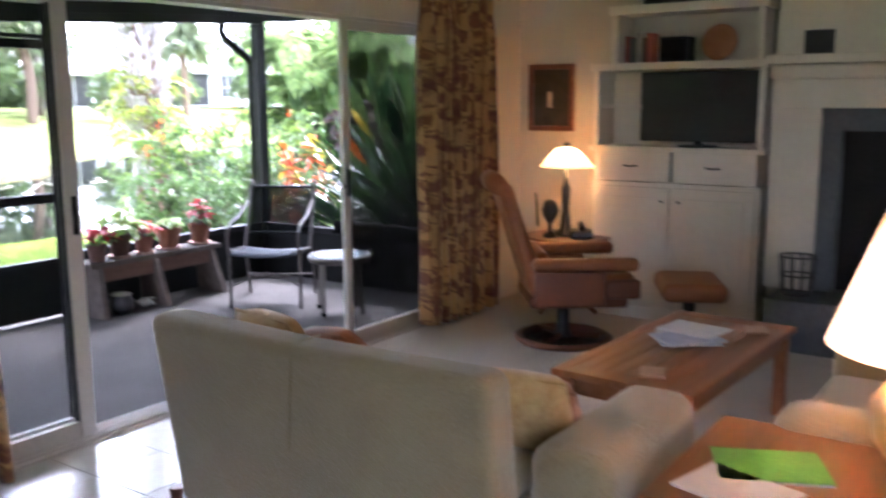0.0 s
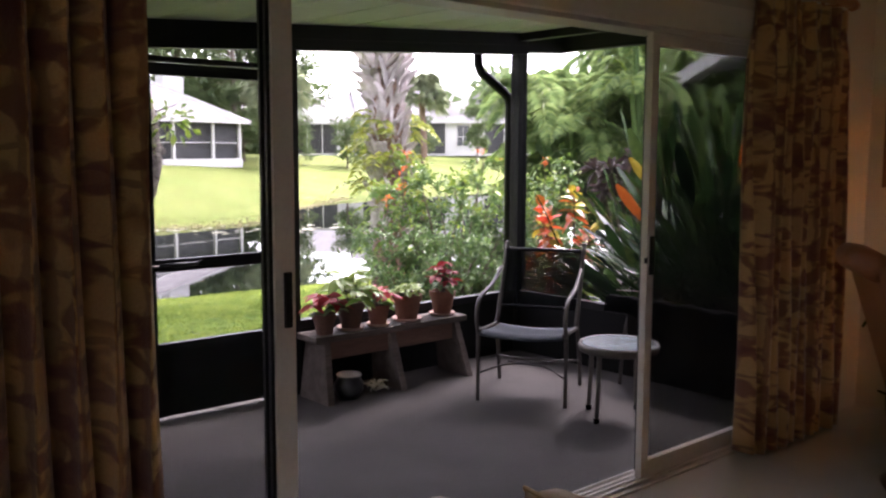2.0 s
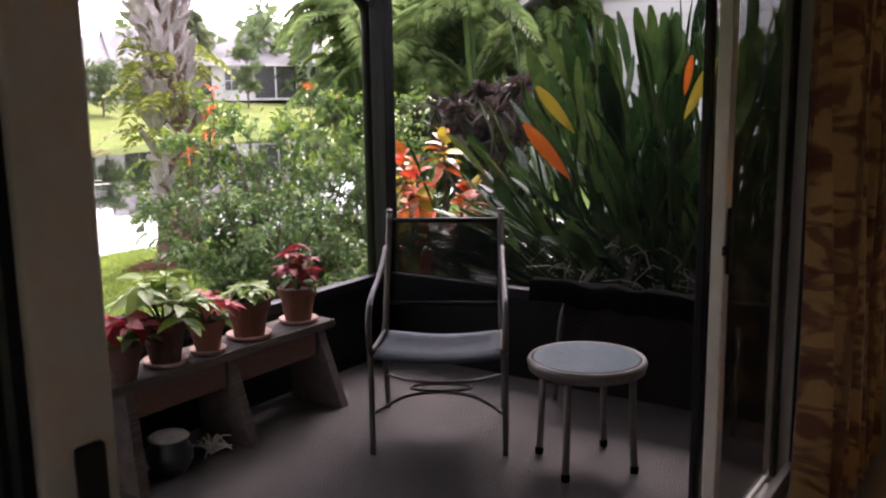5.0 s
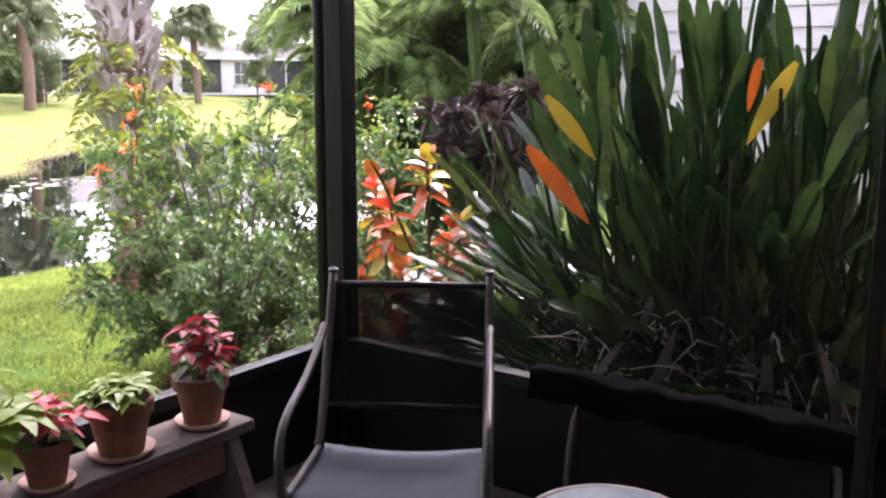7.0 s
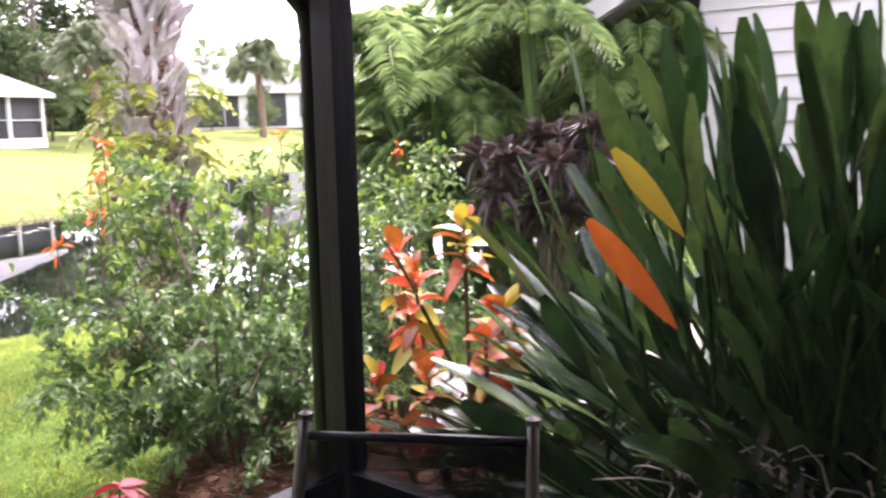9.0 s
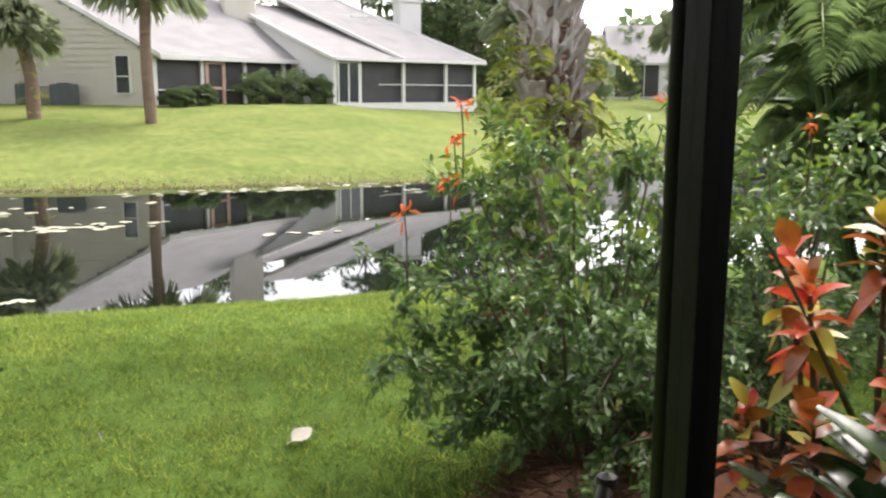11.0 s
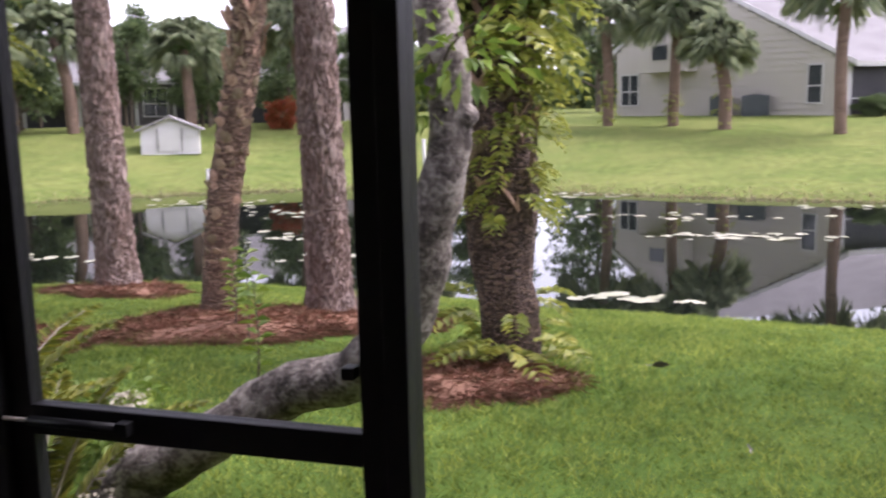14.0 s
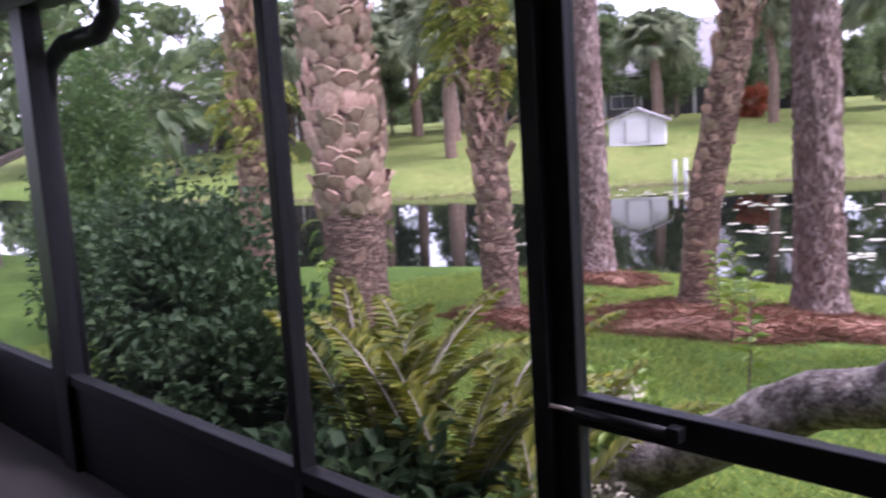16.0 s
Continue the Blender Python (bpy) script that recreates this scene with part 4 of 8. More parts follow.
def big_scaled_palm():
    rng = np.random.default_rng(42)
    x, y = -4.2, 5.45
    t = thing("scaled_palm", "thick palm trunk with pinkish-grey broken leaf scales", "palm tree", pose(x, y, gz(x, y)))
    path = smooth_path([(0.02, 0, -0.2), (0, 0, 1.2), (-0.12, 0.0, 3), (-0.25, 0, 6)], 30)
    part("trunk", tube(path, np.interp(np.linspace(0, 6, 30), (0, 0.6, 1.2, 6), (0.27, 0.25, 0.27, 0.25)), 28, rough=0.07, freq=6), M_PALMBARK, t, smooth=True)
    trunk_rings(path, 0.27, t, SCALE, 1.05, 3.4, 0.105, 12, rng, 1.0, name="leaf_scale")
    trunk_rings(path, 0.27, t, SCALE, 3.4, 4.6, 0.14, 10, rng, 1.2, name="leaf_scale")
    ferns_on(t, path, 0.28, (0.3, 0.95), 12, rng, 0.25, M_BRIGHTLEAF, "vine")
    fan_fronds(t, (-0.25, 0, 6.2), 24, 1.6, rng)


def small_palm(x, y, r, lean, name, label, boots, fern, seed, height=4.2):
    rng = np.random.default_rng(seed)
    t = thing(name, label, "palm tree", pose(x, y, gz(x, y)))
    path = smooth_path([(0, 0, -0.2), (lean * 0.15, 0, 1.0), (lean * 0.6, 0, 2.4), (lean, 0, height)], 24)
    part("trunk", tube(path, np.interp(np.linspace(0, height, 24), (0, 0.4, height), (r * 1.15, r, r * 0.95)), 22, rough=0.16, freq=7, seed=seed), M_PALMBARK, t, smooth=True)
    if boots:
        trunk_rings(path, r, t, BOOT["brown"], boots[0], boots[1], 0.12, 7, rng, r * 4.2)
        trunk_rings(path, r * 0.9, t, SCALE, 0.5, boots[0], 0.12, 8, rng, r * 3.4, name="leaf_scale")
    if fern:
        ferns_on(t, path, r, fern, 60, rng, 0.4)
    fan_fronds(t, (lean, 0, height + 0.2), 22, 1.3, rng)
    return t


def pine(x, y, r, lean, seed, height=11.0):
    rng = np.random.default_rng(seed)
    t = thing("pine_tree", "tall pine with plated reddish-grey bark", "pine tree", pose(x, y, gz(x, y)), group="pines by the pond")
    zz = np.r_[np.linspace(-0.2, 3.6, 150), np.linspace(3.8, height, 30)]
    path = np.c_[np.interp(zz, (-0.2, 1, 5, height), (0, lean * 0.1, lean * 0.5, lean)), np.zeros(180), zz]
    rad = np.interp(path[:, 2], (0, 0.25, 1.0, height), (r * 1.35, r * 1.12, r, r * 0.5))
    bm = tube(path, rad, 44, cap=True)
    for v in bm.verts:
        p = v.co
        a = math.atan2(p.y - 0, p.x - np.interp(p.z, path[:, 2], path[:, 0]))
        plate = noise.voronoi(Vector((math.cos(a) * 1.6, math.sin(a) * 1.6, p.z * 2.2 + seed)) * 2.3)[0]
        d = min(1.0, (plate[1] - plate[0]) * 3.0) * 0.03 + noise.noise(p * 9) * 0.01
        v.co += Vector((math.cos(a), math.sin(a), 0)) * (d - 0.012)
    part("trunk", bm, M_PINEBARK, t, smooth=True)
    limbs = bmesh.new()
    B, W = [], []
    for k in range(16):
        a, z = rng.uniform(0, 6.28), rng.uniform(height * 0.6, height)
        e = np.array((math.cos(a) * 1.6, math.sin(a) * 1.6, z + 0.5))
        add_tube(limbs, [(lean * z / height, 0, z), e * (0.5, 0.5, 1), e], [0.05, 0.03, 0.015], 5)
        p, d = blob_points(200, e, (0.7, 0.7, 0.4), rng)
        B.append(p), W.append(d + (0, 0, 0.3))
    part("limbs", limbs, M_PINEBARK, t)
    leaves("crown", np.concatenate(B), np.concatenate(W), 0.22, 0.02, M_WOODS, t, rng)


booted_palm()
big_scaled_palm()
small_palm(-3.62, 6.62, 0.16, -0.25, "small_palm", "slim cabbage palm with old leaf bases and ferns", (1.4, 3.3), (2.1, 3.0), 43)
small_palm(-2.61, 8.18, 0.16, 0.75, "leaning_palm", "leaning palm trunk with ragged leaf bases", (2.3, 3.6), None, 44)
small_palm(-8.1, 7.0, 0.24, 0.1, "ferny_palm", "palm trunk hung with long golden ferns", (1.8, 3.6), (1.2, 3.4), 45, 5.0)
pine(-1.6, 8.6, 0.2, -0.15, 46)
pine(-4.65, 9.4, 0.205, -0.25, 47)


def fern_palm():
    rng = np.random.default_rng(48)
    x, y = 0.6, 6.9
    t = thing("fern_covered_palm", "palm trunk thickly covered in yellow-green ferns", "palm tree", pose(x, y, gz(x, y)))
    path = smooth_path([(0, 0, -0.2), (-0.06, 0, 1.0), (-0.1, 0.05, 2.4), (-0.1, 0.1, 5)], 26)
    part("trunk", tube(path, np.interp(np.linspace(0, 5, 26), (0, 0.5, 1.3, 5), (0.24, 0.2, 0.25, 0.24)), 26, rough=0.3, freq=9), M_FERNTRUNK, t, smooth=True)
    trunk_rings(path, 0.24, t, BOOT["brown"], 1.15, 3.4, 0.15, 8, rng, 0.8)
    ferns_on(t, path, 0.25, (1.1, 2.4), 170, rng, 0.27)
    ferns_on(t, path, 0.3, (2.0, 3.6), 220, rng, 0.4)
    ferns_on(t, path, 0.24, (0.05, 0.5), 34, rng, 0.42, hang=-0.15)
    p, d = blob_points(420, (-0.35, -0.1, 2.75), (0.35, 0.3, 0.4), rng)
    leaves("broad_leaves", p, d, 0.14, 0.06, M_BRIGHTLEAF, t, rng, label="broad green leaves among the ferns")
    p, d = blob_points(420, (0.15, -0.15, 2.75), (0.45, 0.3, 0.35), rng)
    leaves("bright_leaves", p, d, 0.1, 0.05, M_BRIGHTLEAF, t, rng, label="bright green leaves among the ferns")
    fan_fronds(t, (-0.1, 0.1, 5.2), 22, 1.4, rng)


fern_palm()


def fallen_tree():
    rng = np.random.default_rng(49)
    t = thing("leaning_oak", "grey lichened trunk lying low, then bending upright", "tree")
    pts = [(-0.8, 4.0, -0.32), (-0.45, 3.95, -0.08), (-0.18, 3.95, 0.085), (0.21, 3.92, 0.34), (0.48, 3.88, 0.47), (0.72, 3.82, 0.55), (0.93, 3.76, 0.75), (1.0, 3.72, 0.98), (1.1, 3.7, 1.3), (1.17, 3.7, 1.52), (1.1, 3.7, 1.75), (1.07, 3.72, 2.1), (1.02, 3.8, 3.2), (0.9, 3.9, 5.0)]
    path = smooth_path(pts, 90)
    rad = np.interp(np.linspace(0, 1, 90), (0, 0.1, 0.3, 0.42, 0.52, 0.58, 0.66, 1), (0.13, 0.12, 0.1, 0.085, 0.074, 0.072, 0.062, 0.05))
    part("trunk", tube(path, rad, 30, rough=0.34, freq=6), M_OAKBARK, t, smooth=True)
    part("knot", tube([(1.14, 3.7, 1.48), (1.22, 3.66, 1.54)], [0.05, 0.035], 10, rough=0.2), M_OAKBARK, t, smooth=True)
    limbs = bmesh.new()
    B, W = [], []
    for k in range(14):
        a = rng.uniform(0, 6.28)
        z = rng.uniform(3.4, 5.0)
        e = np.array((0.95 + math.cos(a) * 1.2, 3.85 + math.sin(a) * 1.0, z + rng.uniform(0.2, 1.0)))
        add_tube(limbs, [(0.95, 3.85, z), e], [0.03, 0.008], 6)
        p, d = blob_points(260, e, (0.6, 0.6, 0.4), rng)
        B.append(p), W.append(d)
    part("limbs", limbs, M_OAKBARK, t)
    leaves("crown", np.concatenate(B), np.concatenate(W), 0.09, 0.045, M_BUSH, t, rng)
    limbs = bmesh.new()
    p, d = blob_points(60, (1.22, 3.55, 1.74), (0.2, 0.12, 0.17), rng)
    for q in p[::12]:
        add_tube(limbs, [(1.1, 3.7, q[2] - 0.08), q], [0.008, 0.003], 5)
    part("twigs", limbs, M_TWIG, t)
    extra, more = blob_points(60, (1.05, 3.68, 1.56), (0.16, 0.08, 0.08), rng)
    p, d = np.concatenate([p, extra]), np.concatenate([d, more])
    leaves("sprout", p, d, 0.07, 0.036, M_BRIGHTLEAF, t, rng, label="small green sprout on the trunk")


fallen_tree()


# ferns and low shrubs along the porch
def sword_fern(at, count, length, seed, material, label, up=0.95):
    rng = np.random.default_rng(seed)
    t = thing("sword_fern", label, "fern", pose(at[0], at[1], gz(*at)))
    for k in range(count):
        a = 2.4 * k + rng.uniform(-0.4, 0.4)
        ln = length * rng.uniform(0.75, 1.1)
        lean = rng.uniform(0.3, 0.75)
        s = np.linspace(0, 1, 16)[:, None]
        h = np.array((math.cos(a), max(math.sin(a), -0.1), 0))
        path = h * ln * lean * s ** 1.3 + np.array((0, 0, 1)) * (ln * up * s - ln * 0.5 * lean * s ** 3)
        rib = part("rib", tube(path[::2], np.linspace(0.008, 0.003, 8), 4, cap=False), M_STALK, t)
        bb, ww, ll = frond_arrays(path, 50, 0.14, 0.02, rng, lift=0.1)
        leaves("frond", bb, ww, ll, 0.026, material, t, rng, droop=0.1)
    return t


sword_fern((-0.62, 3.0), 12, 1.3, 61, M_FERN, "golden-green sword fern outside the screen")
sword_fern((-1.15, 3.1), 12, 1.4, 62, M_FERN, "tall golden-green sword fern outside the screen")
sword_fern((-0.3, 3.15), 7, 1.05, 63, M_FERN, "small golden-green sword fern outside the screen")
sword_fern((-1.75, 2.95), 9, 0.85, 64, M_DARKLEAF, "dark green sword fern low against the screen")


def low_shrub(at, radii, count, size, width, material, seed, name, label):
    rng = np.random.default_rng(seed)
    z0 = gz(*at)
    t = thing(name, label, "shrub", pose(at[0], at[1], z0))
    p, d = blob_points(count, (0, 0, radii[2] * 0.7), radii, rng, 0.2)
    p[:, 2] = np.maximum(p[:, 2], 0.02)
    floor_y = FRONT + 0.1 - at[1]
    p[:, 1] = np.maximum(p[:, 1], floor_y)
    bm = bmesh.new()
    for k in range(24):
        q = p[rng.integers(0, count)]
        add_tube(bm, [(q[0] * 0.2, q[1] * 0.2, -0.05), (q[0] * 0.6, q[1] * 0.6, q[2] * 0.6), q], [0.009, 0.006, 0.003], 5)
    part("stems", bm, M_TWIG, t)
    d[:, 1] = np.where(p[:, 1] < floor_y + size, np.abs(d[:, 1]), d[:, 1])
    leaves("foliage", p, d + (0, 0, 0.2) + rng.normal(0, 0.7, d.shape), size, width, material, t, rng)
    return t


low_shrub((-2.1, 3.05), (0.6, 0.5, 0.5), 5500, 0.08, 0.048, M_DARKLEAF, 71, "shrub", "dark green shrub outside the screen")
low_shrub((-3.3, 3.4), (0.95, 0.65, 0.75), 8000, 0.08, 0.048, M_DARKLEAF, 72, "shrub", "taller green shrub outside the screen")
low_shrub((-4.7, 3.95), (0.9, 0.6, 0.85), 6000, 0.08, 0.048, M_DARKLEAF, 73, "shrub", "green shrub near the palms")
low_shrub((-0.9, 2.78), (0.75, 0.34, 0.3), 2000, 0.13, 0.06, M_DARKLEAF, 74, "shrub", "low dark ground plants under the ferns")
low_shrub((-0.25, 2.8), (0.4, 0.3, 0.26), 1800, 0.07, 0.03, M_BUSH, 75, "shrub", "low green plants beneath the trunk")
low_shrub((-0.8, 4.35), (0.3, 0.22, 0.3), 500, 0.08, 0.03, M_BRIGHTLEAF, 76, "shrub", "small yellowish green plant by the trunk")
low_shrub((0.75, 3.0), (0.5, 0.35, 0.2), 4200, 0.09, 0.008, M_ROSEMARY, 77, "rosemary_bush", "fine-leaved rosemary bush outside the screen")
low_shrub((-9.6, 6.9), (0.5, 0.5, 0.5), 900, 0.08, 0.04, M_BUSH, 78, "shrub", "small green shrub behind the palms")
low_shrub((-5.9, 4.0), (0.9, 0.7, 0.8), 4500, 0.07, 0.04, M_DARKLEAF, 80, "shrub", "spreading dark green shrub near the palms")
low_shrub((-10.3, 5.9), (1.1, 1.0, 2.3), 6500, 0.12, 0.045, M_BUSH, 79, "tall_shrub", "tall light green shrub beside the palms")
for (x, y, s) in ((0.02, 3.05, 81), (-0.6, 4.1, 82)):
    rng = np.random.default_rng(s)
    t = thing("white_flower_head", "small cream flower cluster on a stem", "flower", pose(x, y, gz(x, y)))
    part("stem", tube([(0, 0, -0.05), (0.02, 0, 0.4)], [0.005, 0.003], 5), M_TWIG, t)
    p, d = blob_points(110, (0.02, 0, 0.42), (0.12, 0.12, 0.04), rng)
    leaves("petals", p, d, 0.02, 0.02, mat("cream_petal", (0.42, 0.38, 0.27), (0.56, 0.52, 0.4), bump=0), t, rng)


def sapling(at, height, seed):
    rng = np.random.default_rng(seed)
    t = thing("sapling", "thin seedling with pale green leaves", "plant", pose(at[0], at[1], gz(*at)))
    part("stem", tube([(0, 0, -0.05), (0.03, 0, height * 0.5), (0, 0.02, height)], [0.008, 0.006, 0.003], 5), M_TWIG, t)
    n = 26
    z = np.linspace(height * 0.25, height, n)
    a = np.arange(n) * 2.4
    leaves("foliage", np.stack([np.zeros(n) + 0.02, np.zeros(n), z], 1), np.stack([np.cos(a), np.sin(a), np.full(n, 0.35)], 1), 0.13, 0.05, M_BRIGHTLEAF, t, rng)


sapling((-0.75, 5.6), 0.75, 91)
sapling((-1.9, 7.3), 0.6, 92)
sapling((-1.55, 6.9), 0.75, 93)


# pine straw rings, a thick litter of needles
def mulch(at, rx, ry, count, seed, turn=0.0):
    rng = np.random.default_rng(seed)
    count *= 2
    a, r = rng.uniform(0, 6.28, count), np.sqrt(rng.random(count))
    r = r * (1 + 0.12 * np.sin(3 * a + seed) + 0.08 * np.sin(7 * a))
    u, v = np.cos(a) * r * rx, np.sin(a) * r * ry
    x, y = at[0] + u * math.cos(turn) - v * math.sin(turn), at[1] + u * math.sin(turn) + v * math.cos(turn)
    z = ground_z(x, y) + 0.012 + 0.05 * np.clip(1 - r, 0, 1) + rng.uniform(0, 0.02, count)
    w = np.stack([rng.normal(size=count), rng.normal(size=count), rng.normal(0, 0.2, count)], 1)
    o = leaves("pine_straw", np.stack([x, y, z], 1), w, rng.uniform(0.06, 0.17, count), rng.uniform(0.004, 0.01, count), M_MULCH, None, rng, droop=0.1)
    n = 40
    ang = np.arange(n) * 2 * np.pi / n
    rr = 0.97 * (1 + 0.12 * np.sin(3 * ang + seed) + 0.08 * np.sin(7 * ang))
    V, F = [], []
    for k, s in enumerate((1.0, 0.85, 0.5, 0.02)):
        uu, vv = np.cos(ang) * rr * rx * s, np.sin(ang) * rr * ry * s
        xx, yy = at[0] + uu * math.cos(turn) - vv * math.sin(turn), at[1] + uu * math.sin(turn) + vv * math.cos(turn)
        V.append(np.stack([xx, yy, ground_z(xx, yy) + (-0.02, 0.03, 0.06, 0.07)[k]], 1))
    for k in range(3):
        i = np.arange(n)
        F.append(np.stack([k * n + i, k * n + (i + 1) % n, (k + 1) * n + (i + 1) % n, (k + 1) * n + i], 1))
    bed = raw("mulch_bed", np.concatenate(V), np.concatenate(F), M_MULCH, smooth=True)
    tagged(bed, "brown pine straw mulch ring round tree trunks", "mulch", kind="structure")
    tagged(o, "loose brown pine needles on the mulch", "pine straw", kind="stuff")


mulch((0.48, 6.35), 0.62, 0.66, 4500, 1)
mulch((-1.6, 2.95), 2.1, 0.5, 5000, 7)
mulch((-1.75, 7.8), 1.5, 0.95, 9000, 2, 0.5)
mulch((-4.5, 9.2), 0.85, 0.55, 3500, 3)
mulch((-3.3, 6.5), 0.7, 0.45, 3000, 4)
mulch((4.55, 3.65), 0.75, 0.85, 4500, 5)
mulch((6.0, 7.0), 0.7, 0.5, 2500, 6)


# grass blades on the near lawn
def grass():
    rng = np.random.default_rng(5)
    n = 430000
    x = rng.uniform(-6, 7.5, n)
    y = 2.5 + 9.2 * rng.random(n) ** 1.15
    keep = (y < np.interp(x, NEAR_X, NEAR_Y) - 0.12)
    for cx, cy, rx, ry in ((0.48, 6.35, 0.6, 0.62), (-1.6, 2.95, 2.1, 0.5), (-1.75, 7.8, 1.25, 0.85), (4.55, 3.65, 0.7, 0.8), (-3.3, 6.5, 0.65, 0.42), (-4.5, 9.2, 0.8, 0.5)):
        keep &= ((x - cx) / rx) ** 2 + ((y - cy) / ry) ** 2 > 1
    x, y = x[keep], y[keep]
    n = len(x)
    B = np.stack([x, y, ground_z(x, y) - 0.012], 1)
    W = np.stack([rng.normal(0, 1.1, n), rng.normal(0, 1.1, n), np.ones(n)], 1)
    tuft = np.sin(x * 9.1 + 2 * np.sin(y * 4.3)) * np.sin(y * 7.7 + 2 * np.sin(x * 5.1))
    L = rng.uniform(0.035, 0.08, n) * (0.95 + 0.2 * np.sin(x * 1.7 + y) * np.sin(y * 1.3) + 0.3 * tuft)
    W = unit(W)
    S = unit(np.cross(W, rng.normal(size=(n, 3)))) * rng.uniform(0.0035, 0.008, n)[:, None]
    v = np.stack([B - S, B + S, B + W * L[:, None] + S * 0.2], 1).reshape(-1, 3)
    f = np.arange(n * 3).reshape(-1, 3)
    m = leafmat("grass_blade", (0.13, 0.205, 0.034), (0.365, 0.44, 0.1), rough=0.6, island=0.55, through_light=0.5, spec=0.2)
    tagged(raw("grass", v, f, m), "short green lawn grass", "grass", kind="stuff")


grass()


def dead_leaf(x, y, turn, size, label):
    rng = np.random.default_rng(int(x * 100) % 97)
    t = thing("fallen_leaf", label, "leaf", pose(x, y, gz(x, y) + 0.05, 8, 12, turn))
    v, f = broad_arrays(np.zeros((1, 3)), np.array([(1, 0, 0.2)]), np.array([size]), 0.55, rng, droop=-0.1)
    raw("blade", v, f, M_STALK if "pale" in label else M_DEADLEAF, t, smooth=True)
    part("leaf_stem", tube([(0, 0, 0), (-0.05, 0, -0.01)], 0.003, 5), M_STALK, t)


dead_leaf(3.06, 4.8, 40, 0.16, "curled pale brown leaf lying on the lawn")
dead_leaf(1.6, 6.9, 5, 0.12, "reddish brown fallen leaf on the lawn")
dead_leaf(2.2, 5.3, 100, 0.07, "small fallen leaf on the lawn")


def lily_pads():
    rng = np.random.default_rng(8)
    V, F, k = [], [], 0
    spots = [(2.2, 17.6, 1.6, 0.5, 40), (0.9, 11.9, 0.9, 0.25, 22), (7, 22.5, 4, 0.6, 60), (-3, 25.2, 4, 1.0, 60), (-7, 20, 2.5, 1.2, 30), (6, 15.5, 0.8, 0.3, 8), (-5.5, 16, 1.8, 0.8, 22), (-11, 22, 2.5, 1, 40), (-3.4, 14.2, 1.2, 0.6, 20), (12, 21, 2, 1, 30), (0.6, 20.5, 3, 0.8, 26), (-9.5, 13.2, 1.0, 0.4, 14)]
    for cx, cy, rx, ry, n in spots:
        for _ in range(n):
            x, y, r = cx + rng.normal(0, rx * 0.5), cy + rng.normal(0, ry * 0.5), rng.uniform(0.05, 0.15)
            a0 = rng.uniform(0, 6.28)
            a = a0 + np.linspace(0.25, 6.0, 11)
            ring = np.stack([x + np.cos(a) * r, y + np.sin(a) * r, np.full(11, WATER_Z + 0.008) + rng.uniform(0, 0.004)], 1)
            V.append(np.concatenate([[(x, y, WATER_Z + 0.01)], ring]))
            F.append(np.stack([np.full(10, k), k + 1 + np.arange(10), k + 2 + np.arange(10)], 1))
            k += 12
    tagged(raw("lily_pads", np.concatenate(V), np.concatenate(F), M_PAD), "pale lily pads floating on the pond", "lily pads", kind="stuff")


lily_pads()


def shore_reeds():
    """Tan rushes and dry grass along the far shore."""
    rng = np.random.default_rng(14)
    n = 9000
    x = rng.uniform(-34, 24, n)
    y = np.interp(x, FAR_X, FAR_Y) + rng.normal(0.15, 0.4, n)
    z = np.maximum(ground_z(x, y), WATER_Z) - 0.03
    w = np.stack([rng.normal(0, 0.6, n), rng.normal(0, 0.6, n), np.ones(n)], 1)
    m = leafmat("dry_rushes", (0.26, 0.23, 0.1), (0.42, 0.38, 0.2), island=0.3)
    tagged(leaves("rushes", np.stack([x, y, z], 1), w, rng.uniform(0.05, 0.16, n), 0.03, m, None, rng), "tan rushes along the far shore", "rushes", kind="stuff")


shore_reeds()


# ---- lanai furniture ----
M_OLDWOOD = mat("weathered_grey_wood", (0.055, 0.041, 0.034), (0.13, 0.1, 0.083), scale=4, rough=0.85, bump=0.4, fine=7, stretch=(0.4, 4, 4))
M_APRON = mat("reddish_worn_wood", (0.08, 0.038, 0.025), (0.15, 0.078, 0.053), scale=4, rough=0.8, bump=0.3, fine=7, stretch=(0.4, 4, 4))
M_TERRA = mat("terracotta", (0.15, 0.052, 0.03), (0.23, 0.095, 0.058), scale=7, rough=0.85, bump=0.2, vary=0.2)
M_TERRADARK = mat("dark_damp_terracotta", (0.07, 0.032, 0.023), (0.13, 0.06, 0.043), scale=7, rough=0.8, bump=0.2)
M_SAUCER = mat("pale_pink_saucer", (0.33, 0.2, 0.155), (0.45, 0.3, 0.25), scale=6, rough=0.8, bump=0.1)
M_SOIL = mat("potting_soil", (0.03, 0.022, 0.016), (0.07, 0.05, 0.04), scale=20, rough=1, bump=0.6)
M_RED = leafmat("red_bract", (0.24, 0.012, 0.018), (0.38, 0.032, 0.034), island=0.35, rough=0.5)
M_PINK = leafmat("pink_red_bract", (0.42, 0.035, 0.045), (0.55, 0.1, 0.09), island=0.3, rough=0.5)
M_TUBEMETAL = mat("brushed_bronze_tube", (0.06, 0.05, 0.045), (0.1, 0.088, 0.08), scale=10, rough=0.5, bump=0.05, metal=0.35)
M_SLING = mat("blue_grey_sling", (0.026, 0.034, 0.046), (0.042, 0.054, 0.07), scale=12, rough=0.75, bump=0.3, fine=14)
M_BACKMESH = see_through("dark_sling_mesh", (0.006, 0.007, 0.008), 0.1)
M_TABLETOP = mat("frosted_table_glass", (0.07, 0.1, 0.115), (0.105, 0.14, 0.155), scale=5, rough=0.25, bump=0.05)
